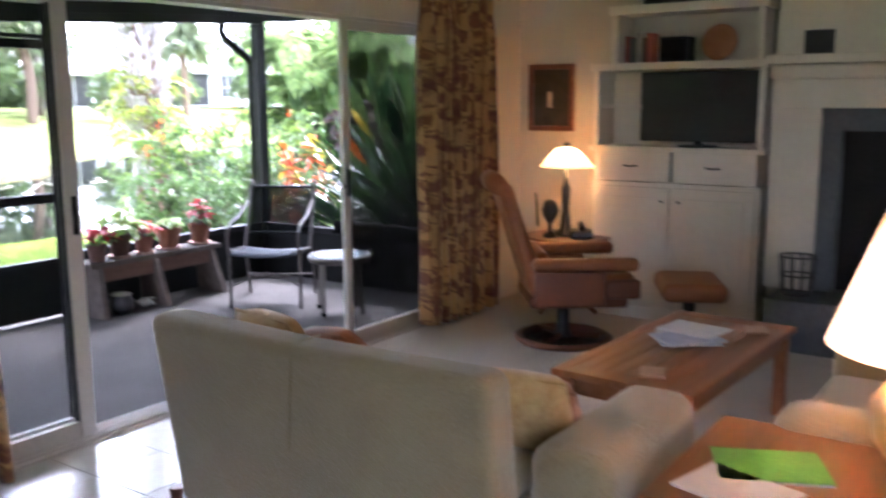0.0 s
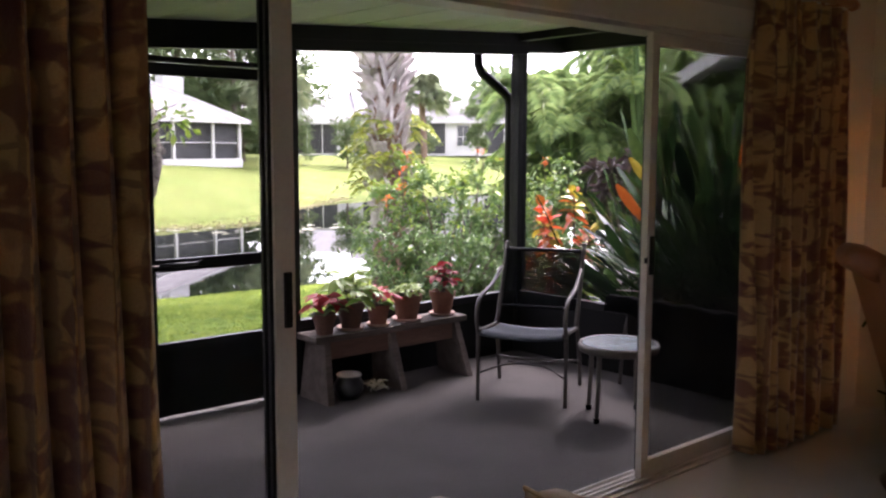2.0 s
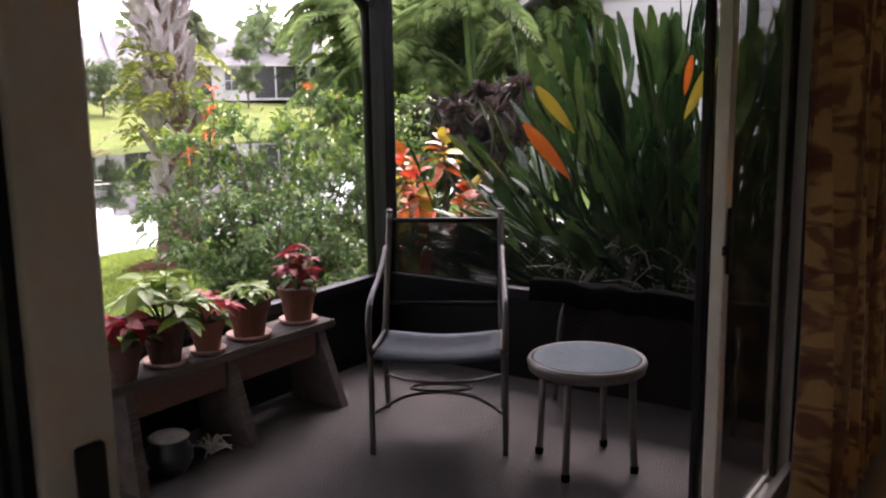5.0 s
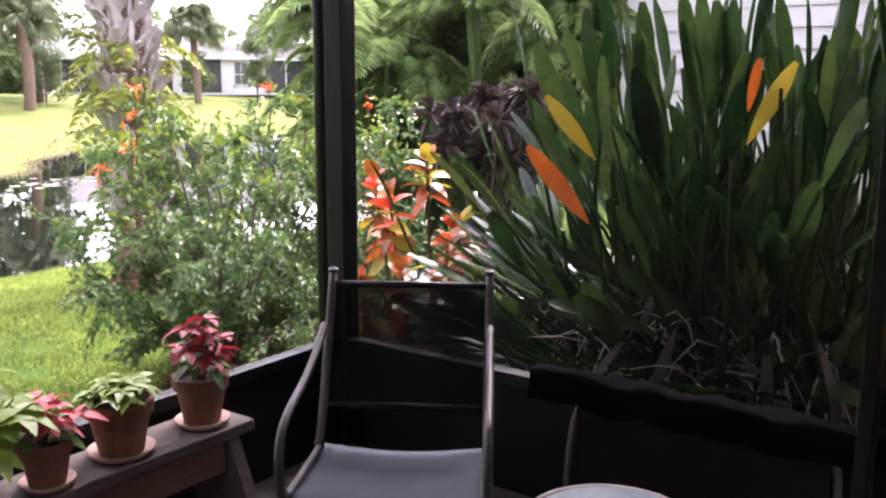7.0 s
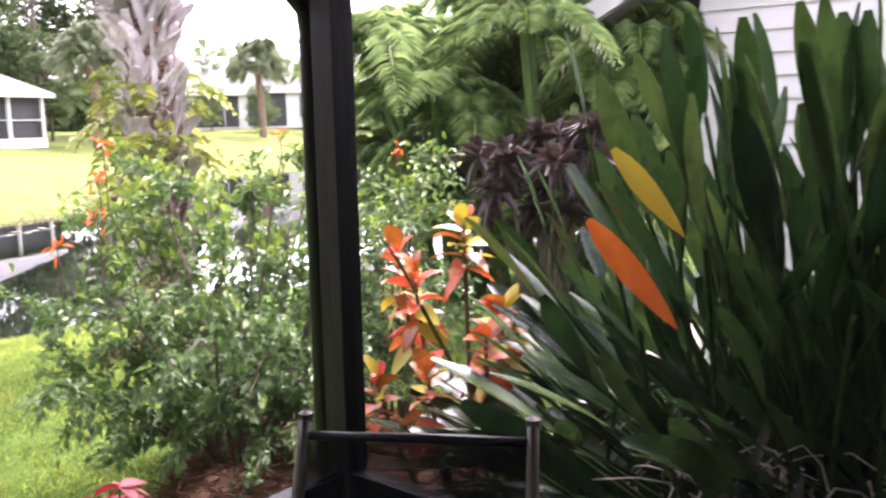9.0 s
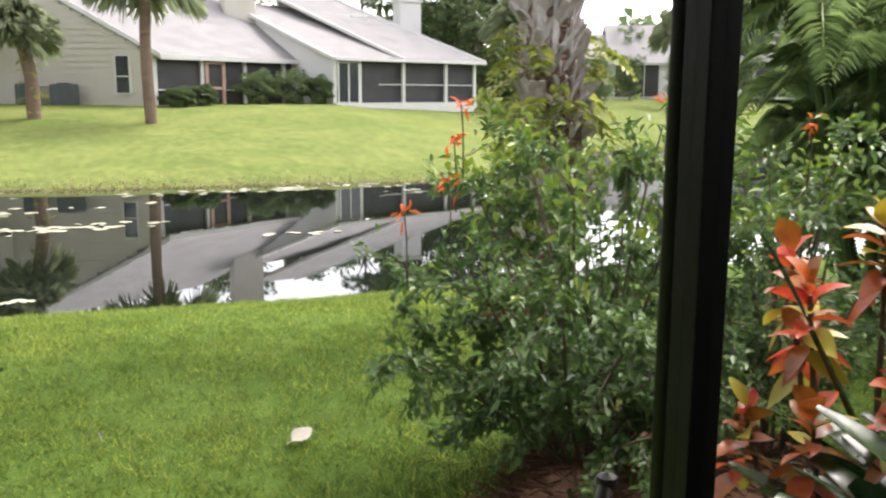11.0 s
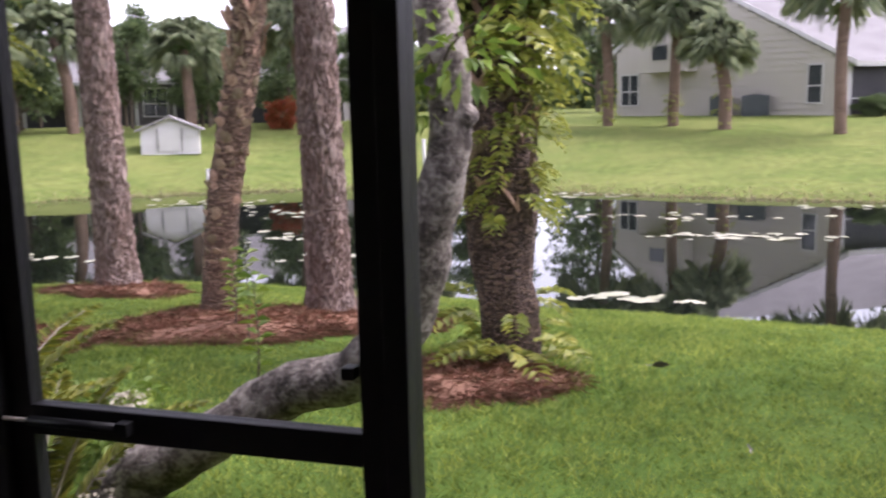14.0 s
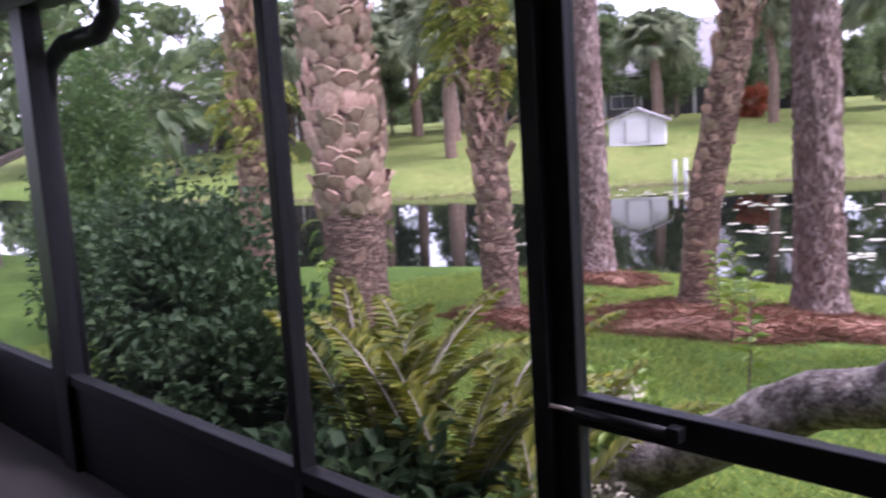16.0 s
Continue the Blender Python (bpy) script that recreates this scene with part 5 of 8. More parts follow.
M_TABLERIM = mat("beige_table_metal", (0.1, 0.085, 0.072), (0.15, 0.13, 0.11), scale=8, rough=0.45, bump=0.05, metal=0.3)
M_BROWNSLING = mat("brown_sling_fabric", (0.009, 0.0075, 0.007), (0.017, 0.014, 0.013), scale=10, rough=0.9, bump=0.2, spec=0.1)
M_BLACKPLASTIC = mat("black_plastic_sheet", (0.002, 0.002, 0.002), (0.004, 0.004, 0.004), scale=5, rough=0.9, bump=0.2, spec=0.02)
M_JAR = mat("dark_glazed_jar", (0.015, 0.015, 0.016), (0.045, 0.045, 0.045), scale=6, rough=0.3, bump=0.1)
M_ROOTS = mat("pale_dry_roots", (0.3, 0.28, 0.25), (0.5, 0.47, 0.43), scale=10, rough=0.9, bump=0.2)


def bench():
    t = thing("plank_bench", "weathered wooden plank bench holding potted plants", "bench")
    x0, x1, y0, y1, z = 1.42, 2.64, 2.02, 2.245, 0.405
    part("plank", box(x0, x1, y0, y1, z - 0.04, z, 0.006), M_OLDWOOD, t)
    for x in (1.50, 2.0, 2.55):
        bm = bmesh.new()
        pts = [(x - 0.02, y0 + 0.01, z - 0.04), (x - 0.02, y1 - 0.01, z - 0.04), (x - 0.02, y1 + 0.0, 0), (x - 0.02, y0 - 0.09, 0)]
        f = bm.faces.new([bm.verts.new(p) for p in pts])
        r = bmesh.ops.extrude_face_region(bm, geom=[f])
        bmesh.ops.translate(bm, vec=(0.045, 0, 0), verts=[v for v in r["geom"] if isinstance(v, bmesh.types.BMVert)])
        for v in bm.verts:
            if v.co.z < 0.1:
                v.co.x += 0.04 * (1 if x > 2.2 else -1 if x < 1.6 else 0.5)
        bmesh.ops.recalc_face_normals(bm, faces=bm.faces)
        part("leg_board", bm, M_OLDWOOD, t)
    for a, b in ((1.53, 1.97), (2.03, 2.52)):
        part("apron", box(a, b, y0 + 0.015, y0 + 0.035, z - 0.15, z - 0.042, 0.003), M_APRON, t, "reddish apron board")


def pot(x, y, z, r, h, dark, saucer, plant, seed, label):
    rng = np.random.default_rng(seed)
    t = thing("potted_plant", label, "potted plant", pose(x, y, z), group="pots on the bench")
    s = 0.0
    if saucer:
        part("saucer", lathe([(r * 0.85, 0), (r * 1.02, 0.02), (r * 0.98, 0.022), (r * 0.8, 0.008), (0, 0.008)], 24), M_SAUCER, t, "pale terracotta saucer", smooth=True)
        s = 0.009
    m = M_TERRADARK if dark else M_TERRA
    p = part("pot", lathe([(r * 0.66, s), (r * 0.9, s + h * 0.74), (r, s + h * 0.75), (r * 1.02, s + h), (r * 0.9, s + h), (r * 0.86, s + h * 0.86), (0, s + h * 0.86)], 28), m, t, smooth=False)
    part("soil", lathe([(r * 0.85, s + h * 0.87), (r * 0.4, s + h * 0.9), (0, s + h * 0.9)], 20), M_SOIL, t)
    top = s + h * 0.88
    stems = bmesh.new()
    kind, n, size, spread, tall = plant
    B, W = [], []
    for k in range(n):
        a = 2.4 * k + rng.normal(0, 0.2)
        q = math.sqrt((k + 0.5) / n)
        e = np.array((math.cos(a) * spread * q, math.sin(a) * spread * q, top + tall * (1 - 0.5 * q * q) * rng.uniform(0.8, 1.1)))
        add_tube(stems, [(0, 0, top - 0.01), e * (0.5, 0.5, 0) + (0, 0, (top + e[2]) / 2), e], [0.005, 0.004, 0.002], 5)
        m2 = 7 if kind != "green" else 9
        aa = np.arange(m2) * 2 * math.pi / m2 + rng.random()
        B.append(np.tile(e, (m2, 1)) + (np.c_[np.zeros(m2), np.zeros(m2), -rng.uniform(0, 0.08, m2)] if kind == "green" else 0))
        W.append(np.c_[np.cos(aa), np.sin(aa), rng.uniform(-0.3, 0.45, m2)])
    part("stalk", stems, M_TWIG, t)
    B, W = np.concatenate(B), np.concatenate(W)
    L = rng.uniform(0.7, 1.15, len(B)) * size
    mats = {"red": M_RED, "pink": M_PINK, "green": M_BRIGHTLEAF, "lime": M_BRIGHTLEAF}
    broad(t, "bract" if kind in ("red", "pink") else "leaf", B, W, L, 0.46, mats[kind], rng, droop=0.3)
    if kind in ("red", "pink"):
        k = rng.choice(len(B), len(B) // 3)
        broad(t, "leaf", B[k] + (0, 0, -0.05), W[k], L[k], 0.5, M_BUSH, rng, droop=0.4)


def patio_chair():
    t = thing("patio_armchair", "bronze tubular patio armchair with blue-grey sling seat", "chair", pose(2.365, 1.235, 0, 0, 0, -58.5))
    def bar(name, pts, r=0.0125, n=12):
        return part(name, tube(smooth_path(pts, n), r, 10), M_TUBEMETAL, t, smooth=True)
    for s in (-0.27, 0.27):
        bar("front_leg", [(s, 0, 0), (s, 0.0, 0.2), (s, 0.0, 0.44), (s, 0.0, 0.46)])
        bar("arm", [(s, 0.0, 0.42), (s, -0.035, 0.47), (s, -0.05, 0.56), (s, 0.0, 0.63), (s, 0.12, 0.65), (s, 0.3, 0.665), (s * 0.98, 0.44, 0.71), (s * 0.98, 0.56, 0.76)], n=22)
        bar("back_post", [(s * 0.96, 0.42, 0.40), (s * 0.96, 0.5, 0.52), (s * 0.96, 0.62, 0.76), (s * 0.96, 0.70, 0.905)], 0.014)
        bar("back_leg", [(s, 0.56, 0), (s, 0.52, 0.2), (s * 0.98, 0.43, 0.42)])
        bar("seat_rail", [(s * 0.96, -0.02, 0.44), (s * 0.96, 0.2, 0.42), (s * 0.96, 0.45, 0.40)])
        part("post_cap", lathe([(0.016, -0.01), (0.017, 0.01), (0.0, 0.018)], 10, (s * 0.96, 0.70, 0.905)), M_TUBEMETAL, t)
    bm = bmesh.new()
    n = 10
    rows = []
    for k in range(n + 1):
        v = k / n
        y, z = -0.035 + 0.5 * v, 0.45 - 0.05 * v - 0.012 * math.sin(math.pi * v)
        if k == 0:
            z -= 0.025
        rows.append([bm.verts.new((-0.255 + 0.51 * u / 8, y, z - 0.02 * math.sin(math.pi * u / 8))) for u in range(9)])
    for a, b in zip(rows, rows[1:]):
        for k in range(8):
            bm.faces.new((a[k], a[k + 1], b[k + 1], b[k]))
    r = bmesh.ops.extrude_face_region(bm, geom=list(bm.faces))
    bmesh.ops.translate(bm, vec=(0, 0, -0.012), verts=[v for v in r["geom"] if isinstance(v, bmesh.types.BMVert)])
    bmesh.ops.recalc_face_normals(bm, faces=bm.faces)
    part("seat", bm, M_SLING, t, "blue-grey sling seat", smooth=True)
    bm = bmesh.new()
    q = [bm.verts.new(p) for p in ((-0.248, 0.50, 0.50), (0.248, 0.50, 0.50), (0.248, 0.685, 0.875), (-0.248, 0.685, 0.875))]
    bm.faces.new(q)
    part("back_sling", bm, M_BACKMESH, t, "dark see-through mesh back")
    part("top_bar", tube([(-0.255, 0.683, 0.868), (0, 0.688, 0.868), (0.255, 0.683, 0.868)], 0.011, 8), M_BRONZE, t, "black top back bar", smooth=True)
    part("lower_bar", tube([(-0.255, 0.515, 0.51), (0, 0.52, 0.51), (0.255, 0.515, 0.51)], 0.009, 8), M_BRONZE, t, "black lower back bar", smooth=True)
    bar("stretcher", [(-0.27, 0.0, 0.17), (-0.15, 0.12, 0.21), (0, 0.16, 0.215), (0.15, 0.12, 0.21), (0.27, 0.0, 0.17)], 0.007, 18)
    bar("stretcher", [(-0.27, 0.53, 0.17), (-0.15, 0.31, 0.21), (0, 0.26, 0.215), (0.15, 0.31, 0.21), (0.27, 0.53, 0.17)], 0.007, 18)
    ring = [(0.13 * math.cos(a), 0.21 + 0.045 * math.sin(a), 0.214) for a in np.linspace(0, 2 * math.pi, 21)]
    part("stretcher_ring", tube(ring, 0.006, 6, cap=False), M_TUBEMETAL, t, smooth=True)


def side_table():
    t = thing("round_side_table", "round patio side table with pale frosted top", "table", pose(2.61, 0.70, 0, 0, 0, 20))
    part("tabletop", lathe([(0.205, 0.425), (0.212, 0.43), (0.205, 0.436), (0, 0.436)], 40), M_TABLETOP, t, "pale frosted glass top", smooth=False)
    part("rim", lathe([(0.21, 0.385), (0.225, 0.39), (0.232, 0.42), (0.226, 0.434), (0.213, 0.434), (0.213, 0.39)], 40), M_TABLERIM, t, smooth=True)
    part("underside", lathe([(0.0, 0.39), (0.2, 0.392), (0.205, 0.425)], 32), M_TABLERIM, t)
    for k in range(4):
        a = math.pi / 4 + k * math.pi / 2 + 0.5
        c, s = math.cos(a), math.sin(a)
        l = part("leg", tube([(c * 0.185, s * 0.185, 0.4), (c * 0.19, s * 0.19, 0.2), (c * 0.2, s * 0.2, 0)], 0.014, 10), M_TABLERIM, t, smooth=True)
        part("foot", lathe([(0.016, 0), (0.018, 0.02), (0.015, 0.03)], 10, (c * 0.2, s * 0.2, 0)), M_BLACKPLASTIC, l)


def lounger():
    t = thing("folded_lounge_chair", "brown sling lounge chair leaning against the screen wall", "chair", pose(3.3, 0.72, 0, 0, 0, 0))
    frame_pts = [(0, 0.42, 0.0), (0.03, 0.42, 0.3), (0.07, 0.42, 0.46), (0.08, 0.37, 0.52), (0.08, 0.2, 0.53), (0.08, -0.2, 0.53), (0.08, -0.37, 0.52), (0.07, -0.42, 0.46), (0.03, -0.42, 0.3), (0, -0.42, 0.0)]
    part("frame", tube(smooth_path([(p[0] - 0.1, p[1], p[2]) for p in frame_pts], 40), 0.012, 8), M_TUBEMETAL, t, smooth=True)
    part("sling", box(-0.065, -0.055, -0.4, 0.4, 0.06, 0.52, 0.004), M_BROWNSLING, t, "brown sling fabric")
    rng = np.random.default_rng(3)
    bm = bmesh.new()
    rows = []
    for i in range(8):
        row = []
        for j in range(26):
            u, y = i / 7, -0.55 + 0.045 * j
            x = -0.09 + 0.14 * u
            z = 0.555 + 0.015 * math.sin(3.14 * u) - (0.09 if i == 0 else 0.0) - (0.03 if i == 7 else 0) + 0.025 * noise.noise(Vector((x * 9, y * 9, 2)))
            row.append(bm.verts.new((x, y, z)))
        rows.append(row)
    for a, b in zip(rows, rows[1:]):
        for k in range(25):
            bm.faces.new((a[k], a[k + 1], b[k + 1], b[k]))
    part("plastic_cover", bm, M_BLACKPLASTIC, t, "crumpled black plastic draped over the top", smooth=True)


def under_bench():
    t = thing("pottery_jar", "small dark pottery jar under the bench", "jar", pose(1.66, 2.03, 0))
    part("body", lathe([(0.06, 0), (0.09, 0.05), (0.09, 0.09), (0.07, 0.125), (0.075, 0.14), (0.065, 0.14), (0.06, 0.1), (0.0, 0.02)], 24), M_JAR, t, smooth=True)
    part("rim", lathe([(0.07, 0.138), (0.08, 0.145), (0.072, 0.152), (0.062, 0.145)], 24), M_ROOTS, t, "pale worn rim")
    t2 = thing("driftwood_tangle", "tangle of pale dry roots on the floor", "driftwood", pose(1.84, 2.0, 0))
    rng = np.random.default_rng(12)
    for k in range(16):
        bm = bmesh.new()
        a = rng.uniform(0, 6.28)
        add_tube(bm, smooth_path([(0, 0, 0.02), (math.cos(a) * 0.04, math.sin(a) * 0.04, rng.uniform(0.04, 0.1)), (math.cos(a) * 0.09, math.sin(a) * 0.08, rng.uniform(0.01, 0.08))], 7), np.linspace(0.008, 0.003, 7), 5)
        part("root", bm, M_ROOTS, t2)


def door_bracket():
    t = thing("door_bracket", "small grey metal bracket on the screen door head", "bracket", kind="structure")
    for k in range(2):
        part("plate", box(1.22 + k * 0.08, 1.29 + k * 0.08, FRONT - 0.045, FRONT - 0.034, 1.93, 1.99, 0.003), M_TUBEMETAL, t)
    part("pin", tube([(1.295, FRONT - 0.05, 1.92), (1.295, FRONT - 0.05, 2.0)], 0.008, 8), M_TUBEMETAL, t)


bench()
pot(1.53, 2.10, 0.405, 0.075, 0.13, True, False, ("red", 6, 0.10, 0.09, 0.13), 101, "dark pot with drooping crimson poinsettia")
pot(1.74, 2.12, 0.405, 0.09, 0.17, True, True, ("green", 9, 0.12, 0.15, 0.22), 102, "dark terracotta pot with upright bright green plant")
pot(1.94, 2.10, 0.405, 0.075, 0.13, False, True, ("pink", 6, 0.085, 0.09, 0.13), 103, "terracotta pot with pinkish red poinsettia")
pot(2.2, 2.13, 0.405, 0.1, 0.165, False, True, ("lime", 16, 0.06, 0.09, 0.08), 104, "wide terracotta pot with low light green plant")
pot(2.51, 2.13, 0.405, 0.09, 0.16, False, True, ("red", 9, 0.075, 0.09, 0.19), 105, "terracotta pot with tall red poinsettia")
patio_chair()
side_table()
lounger()
under_bench()
door_bracket()


# ---- living room ----
M_SOFA = mat("beige_sofa_fabric", (0.25, 0.195, 0.1), (0.33, 0.265, 0.145), scale=4, rough=0.9, bump=0.35, fine=25, sheen=0.4)
M_PILLOW = mat("gold_patterned_pillow", (0.42, 0.24, 0.08), (0.6, 0.42, 0.18), scale=14, rough=0.8, bump=0.2, fine=3, sheen=0.3)
M_RUST = mat("rust_pillow", (0.28, 0.1, 0.04), (0.4, 0.17, 0.07), scale=12, rough=0.8, bump=0.2, sheen=0.3)
M_TABLEWOOD = mat("reddish_table_wood", (0.26, 0.095, 0.036), (0.41, 0.175, 0.072), scale=5, rough=0.28, bump=0.08, fine=6, stretch=(0.5, 6, 6), vary=0.15)
M_LEATHER = mat("tan_leather", (0.19, 0.06, 0.015), (0.27, 0.1, 0.027), scale=6, rough=0.42, bump=0.25, fine=14)
M_RUSTLEATHER = mat("rust_brown_leather", (0.11, 0.032, 0.012), (0.17, 0.055, 0.02), scale=6, rough=0.45, bump=0.2, fine=14)
M_DARKWOOD = mat("mahogany", (0.1, 0.035, 0.02), (0.19, 0.075, 0.04), scale=6, rough=0.3, bump=0.08, stretch=(1, 1, 5))
M_BLACK = mat("black_metal", (0.012, 0.012, 0.013), (0.025, 0.025, 0.025), scale=6, rough=0.4, bump=0.05)
M_TV = mat("black_television_glass", (0.004, 0.004, 0.005), (0.007, 0.007, 0.008), scale=3, rough=0.06, bump=0, spec=0.2)
M_SLATE = mat("grey_slate_hearth", (0.07, 0.08, 0.085), (0.12, 0.13, 0.135), scale=4, rough=0.55, bump=0.2)
M_DULLBLACK = mat("dull_black", (0.008, 0.007, 0.006), (0.018, 0.016, 0.015), scale=5, rough=0.9, bump=0.3)
M_CURTROD = mat("reddish_bamboo_rod", (0.3, 0.12, 0.055), (0.44, 0.2, 0.1), scale=8, rough=0.5, bump=0.1)
M_CANVAS = mat("dark_oil_painting", (0.018, 0.014, 0.01), (0.06, 0.045, 0.03), scale=9, rough=0.35, bump=0.1)
M_PAPER = mat("magazine_paper", (0.6, 0.6, 0.62), (0.75, 0.74, 0.75), scale=15, rough=0.4, bump=0.0, vary=0.1)
M_BLUE = mat("blue_magazine_cover", (0.3, 0.36, 0.5), (0.55, 0.6, 0.7), scale=18, rough=0.35, bump=0)
M_GREENMAG = mat("bright_green_magazine", (0.12, 0.4, 0.05), (0.2, 0.5, 0.1), scale=9, rough=0.3, bump=0)
M_GOLDBASE = mat("gold_ceramic", (0.4, 0.24, 0.07), (0.55, 0.36, 0.13), scale=9, rough=0.3, bump=0.1)
M_COASTER = mat("pinkish_stone_coaster", (0.5, 0.33, 0.25), (0.6, 0.42, 0.33), scale=15, rough=0.6, bump=0.1)


def curtain_material():
    """Cream cloth printed with brown and burgundy leaves and canes."""
    m = mat("leaf_print_curtain", (0.44, 0.235, 0.08), (0.58, 0.36, 0.14), scale=3, rough=0.85, bump=0.15, fine=40, sheen=0.2)
    n, link = m.node_tree.nodes, m.node_tree.links.new
    bs = n["Principled BSDF"]
    base = next(l for l in m.node_tree.links if l.to_socket == bs.inputs["Base Color"]).from_socket
    uv = n.new("ShaderNodeTexCoord")
    warp = n.new("ShaderNodeTexNoise")
    warp.inputs["Scale"].default_value, warp.inputs["Detail"].default_value = 9.0, 2.0
    link(uv.outputs["UV"], warp.inputs["Vector"])
    bend = n.new("ShaderNodeVectorMath")
    bend.operation = "MULTIPLY_ADD"
    bend.inputs[1].default_value = (0.04, 0.12, 0)
    link(warp.outputs["Color"], bend.inputs[0])
    link(uv.outputs["UV"], bend.inputs[2])
    turn = n.new("ShaderNodeMapping")
    turn.inputs["Rotation"].default_value = (0, 0, math.pi / 2)
    link(bend.outputs[0], turn.inputs["Vector"])
    cane = n.new("ShaderNodeTexBrick")
    cane.inputs["Color1"].default_value, cane.inputs["Color2"].default_value = (0, 0, 0, 1), (0.35, 0.35, 0.35, 1)
    cane.inputs["Mortar"].default_value = (1, 1, 1, 1)
    for socket, value in (("Scale", 1.0), ("Mortar Size", 0.013), ("Mortar Smooth", 0.5), ("Brick Width", 0.2), ("Row Height", 0.08)):
        cane.inputs[socket].default_value = value
    link(turn.outputs[0], cane.inputs["Vector"])
    colour = base
    blot = n.new("ShaderNodeTexNoise")
    blot.inputs["Scale"].default_value, blot.inputs["Detail"].default_value, blot.inputs["Distortion"].default_value = 10.0, 1.5, 0.8
    link(turn.outputs[0], blot.inputs["Vector"])
    for socket, lo, hi, top, col in ((cane.outputs["Color"], 0.0, 1.0, 0.6, (0.1, 0.032, 0.02)), (blot.outputs[0], 0.53, 0.62, 0.85, (0.15, 0.05, 0.02)), (warp.outputs[0], 0.53, 0.59, 0.75, (0.12, 0.024, 0.02))):
        mr = n.new("ShaderNodeMapRange")
        mr.inputs["From Min"].default_value, mr.inputs["From Max"].default_value, mr.inputs["To Max"].default_value = lo, hi, top
        link(socket, mr.inputs["Value"])
        mx = n.new("ShaderNodeMix")
        mx.data_type = "RGBA"
        link(mr.outputs[0], mx.inputs["Factor"])
        link(colour, mx.inputs["A"])
        mx.inputs["B"].default_value = (*col, 1)
        colour = mx.outputs["Result"]
    link(colour, bs.inputs["Base Color"])
    return m


M_CURTAIN = curtain_material()


def curtain(x0, x1, folds, seed, label):
    rng = np.random.default_rng(seed)
    t = thing("curtain", label, "curtain", group="curtains")
    nu, nv = folds * 12, 30
    u = np.linspace(0, 1, nu + 1)
    v = np.linspace(0, 1, nv + 1)
    ph = np.cumsum(np.r_[0, rng.uniform(0.7, 1.3, nu)])
    ph = ph / ph[-1] * folds * 2 * math.pi
    U, V = np.meshgrid(u, v)
    PH = np.tile(ph, (nv + 1, 1))
    amp = np.interp(V, (0, 0.06, 0.12, 1), (0.03, 0.034, 0.06, 0.085))
    X = x0 + (x1 - x0) * U + 0.012 * np.sin(PH * 2 + V * 2) + 0.015 * (V - 0.5) * np.sin(PH * 0.5 + seed)
    Y = -0.165 + amp * np.sin(PH + 0.5 * np.sin(V * 3 + seed)) + 0.012 * np.sin(PH * 0.37 + V * 5)
    Z = 2.27 - 2.24 * V
    P = np.stack([X.ravel(), Y.ravel(), Z.ravel()], 1)
    j, i = np.meshgrid(np.arange(nv), np.arange(nu), indexing="ij")
    q = (j * (nu + 1) + i).ravel()
    o = raw("cloth", P, np.stack([q, q + 1, q + nu + 2, q + nu + 1], 1), M_CURTAIN, t, smooth=True)
    me = o.data
    uvl = me.uv_layers.new(name="cloth")
    s = np.stack([U.ravel() * (x1 - x0) * 1.9, V.ravel() * 2.24], 1)
    li = np.empty(len(me.loops), int)
    me.loops.foreach_get("vertex_index", li)
    uvl.data.foreach_set("uv", s[li].ravel())
    sol = o.modifiers.new("thickness", "SOLIDIFY")
    sol.thickness = 0.004
    return t


def curtain_rod():
    t = thing("curtain_rod", "reddish bamboo curtain rod with turned finials", "curtain rod")
    part("pole", tube([(-1.9, -0.165, 2.31), (0.8, -0.165, 2.315), (3.42, -0.165, 2.31)], 0.021, 14), M_CURTROD, t, smooth=True)
    part("finial", tube([(3.42, -0.165, 2.31), (3.44, -0.165, 2.31), (3.49, -0.165, 2.31)], [0.028, 0.034, 0.018], 12), M_CURTROD, t, smooth=True)
    for x in (-1.6, 0.85, 3.25):
        b = part("bracket", box(x - 0.02, x + 0.02, -0.19, -0.1, 2.28, 2.295, 0.003), M_CURTROD, t)
        part("bracket_arm", box(x - 0.012, x + 0.012, -0.1, -0.085, 2.25, 2.4, 0.003), M_CURTROD, b)
        part("pin", tube([(x - 0.02, -0.165, 2.33), (x - 0.02, -0.165, 2.39)], 0.006, 6), M_BLACK, b)
        part("pin", tube([(x + 0.03, -0.165, 2.33), (x + 0.03, -0.165, 2.37)], 0.008, 6), M_CURTROD, b)


def cushion_bm(w, d, h, puff=0.35, n=10):
    """A stuffed cushion, thick in the middle and thin at its seams."""
    bm = bmesh.new()
    for sg in (1, -1):
        rows = []
        for i in range(n + 1):
            row = []
            for j in range(n + 1):
                u, v = i / n * 2 - 1, j / n * 2 - 1
                k = ((1 - u ** 4) * (1 - v ** 4)) ** 0.5
                row.append(bm.verts.new((u * w / 2 * (1 - 0.05 * v * v), v * d / 2 * (1 - 0.05 * u * u), sg * h / 2 * (1 - puff + puff * k) * (k ** 0.35 if k > 0 else 0))))
            rows.append(row)
        for a, b in zip(rows, rows[1:]):
            for k in range(n):
                bm.faces.new((a[k], a[k + 1], b[k + 1], b[k]) if sg < 0 else (b[k], b[k + 1], a[k + 1], a[k]))
    bmesh.ops.remove_doubles(bm, verts=bm.verts, dist=0.0005)
    return bm


def soft_box(x0, x1, y0, y1, z0, z1, r):
    bm = bmesh.new()
    add_box(bm, x0, x1, y0, y1, z0, z1)
    bmesh.ops.bevel(bm, geom=list(bm.edges), offset=r, segments=5, affect="EDGES", profile=0.5)
    return bm


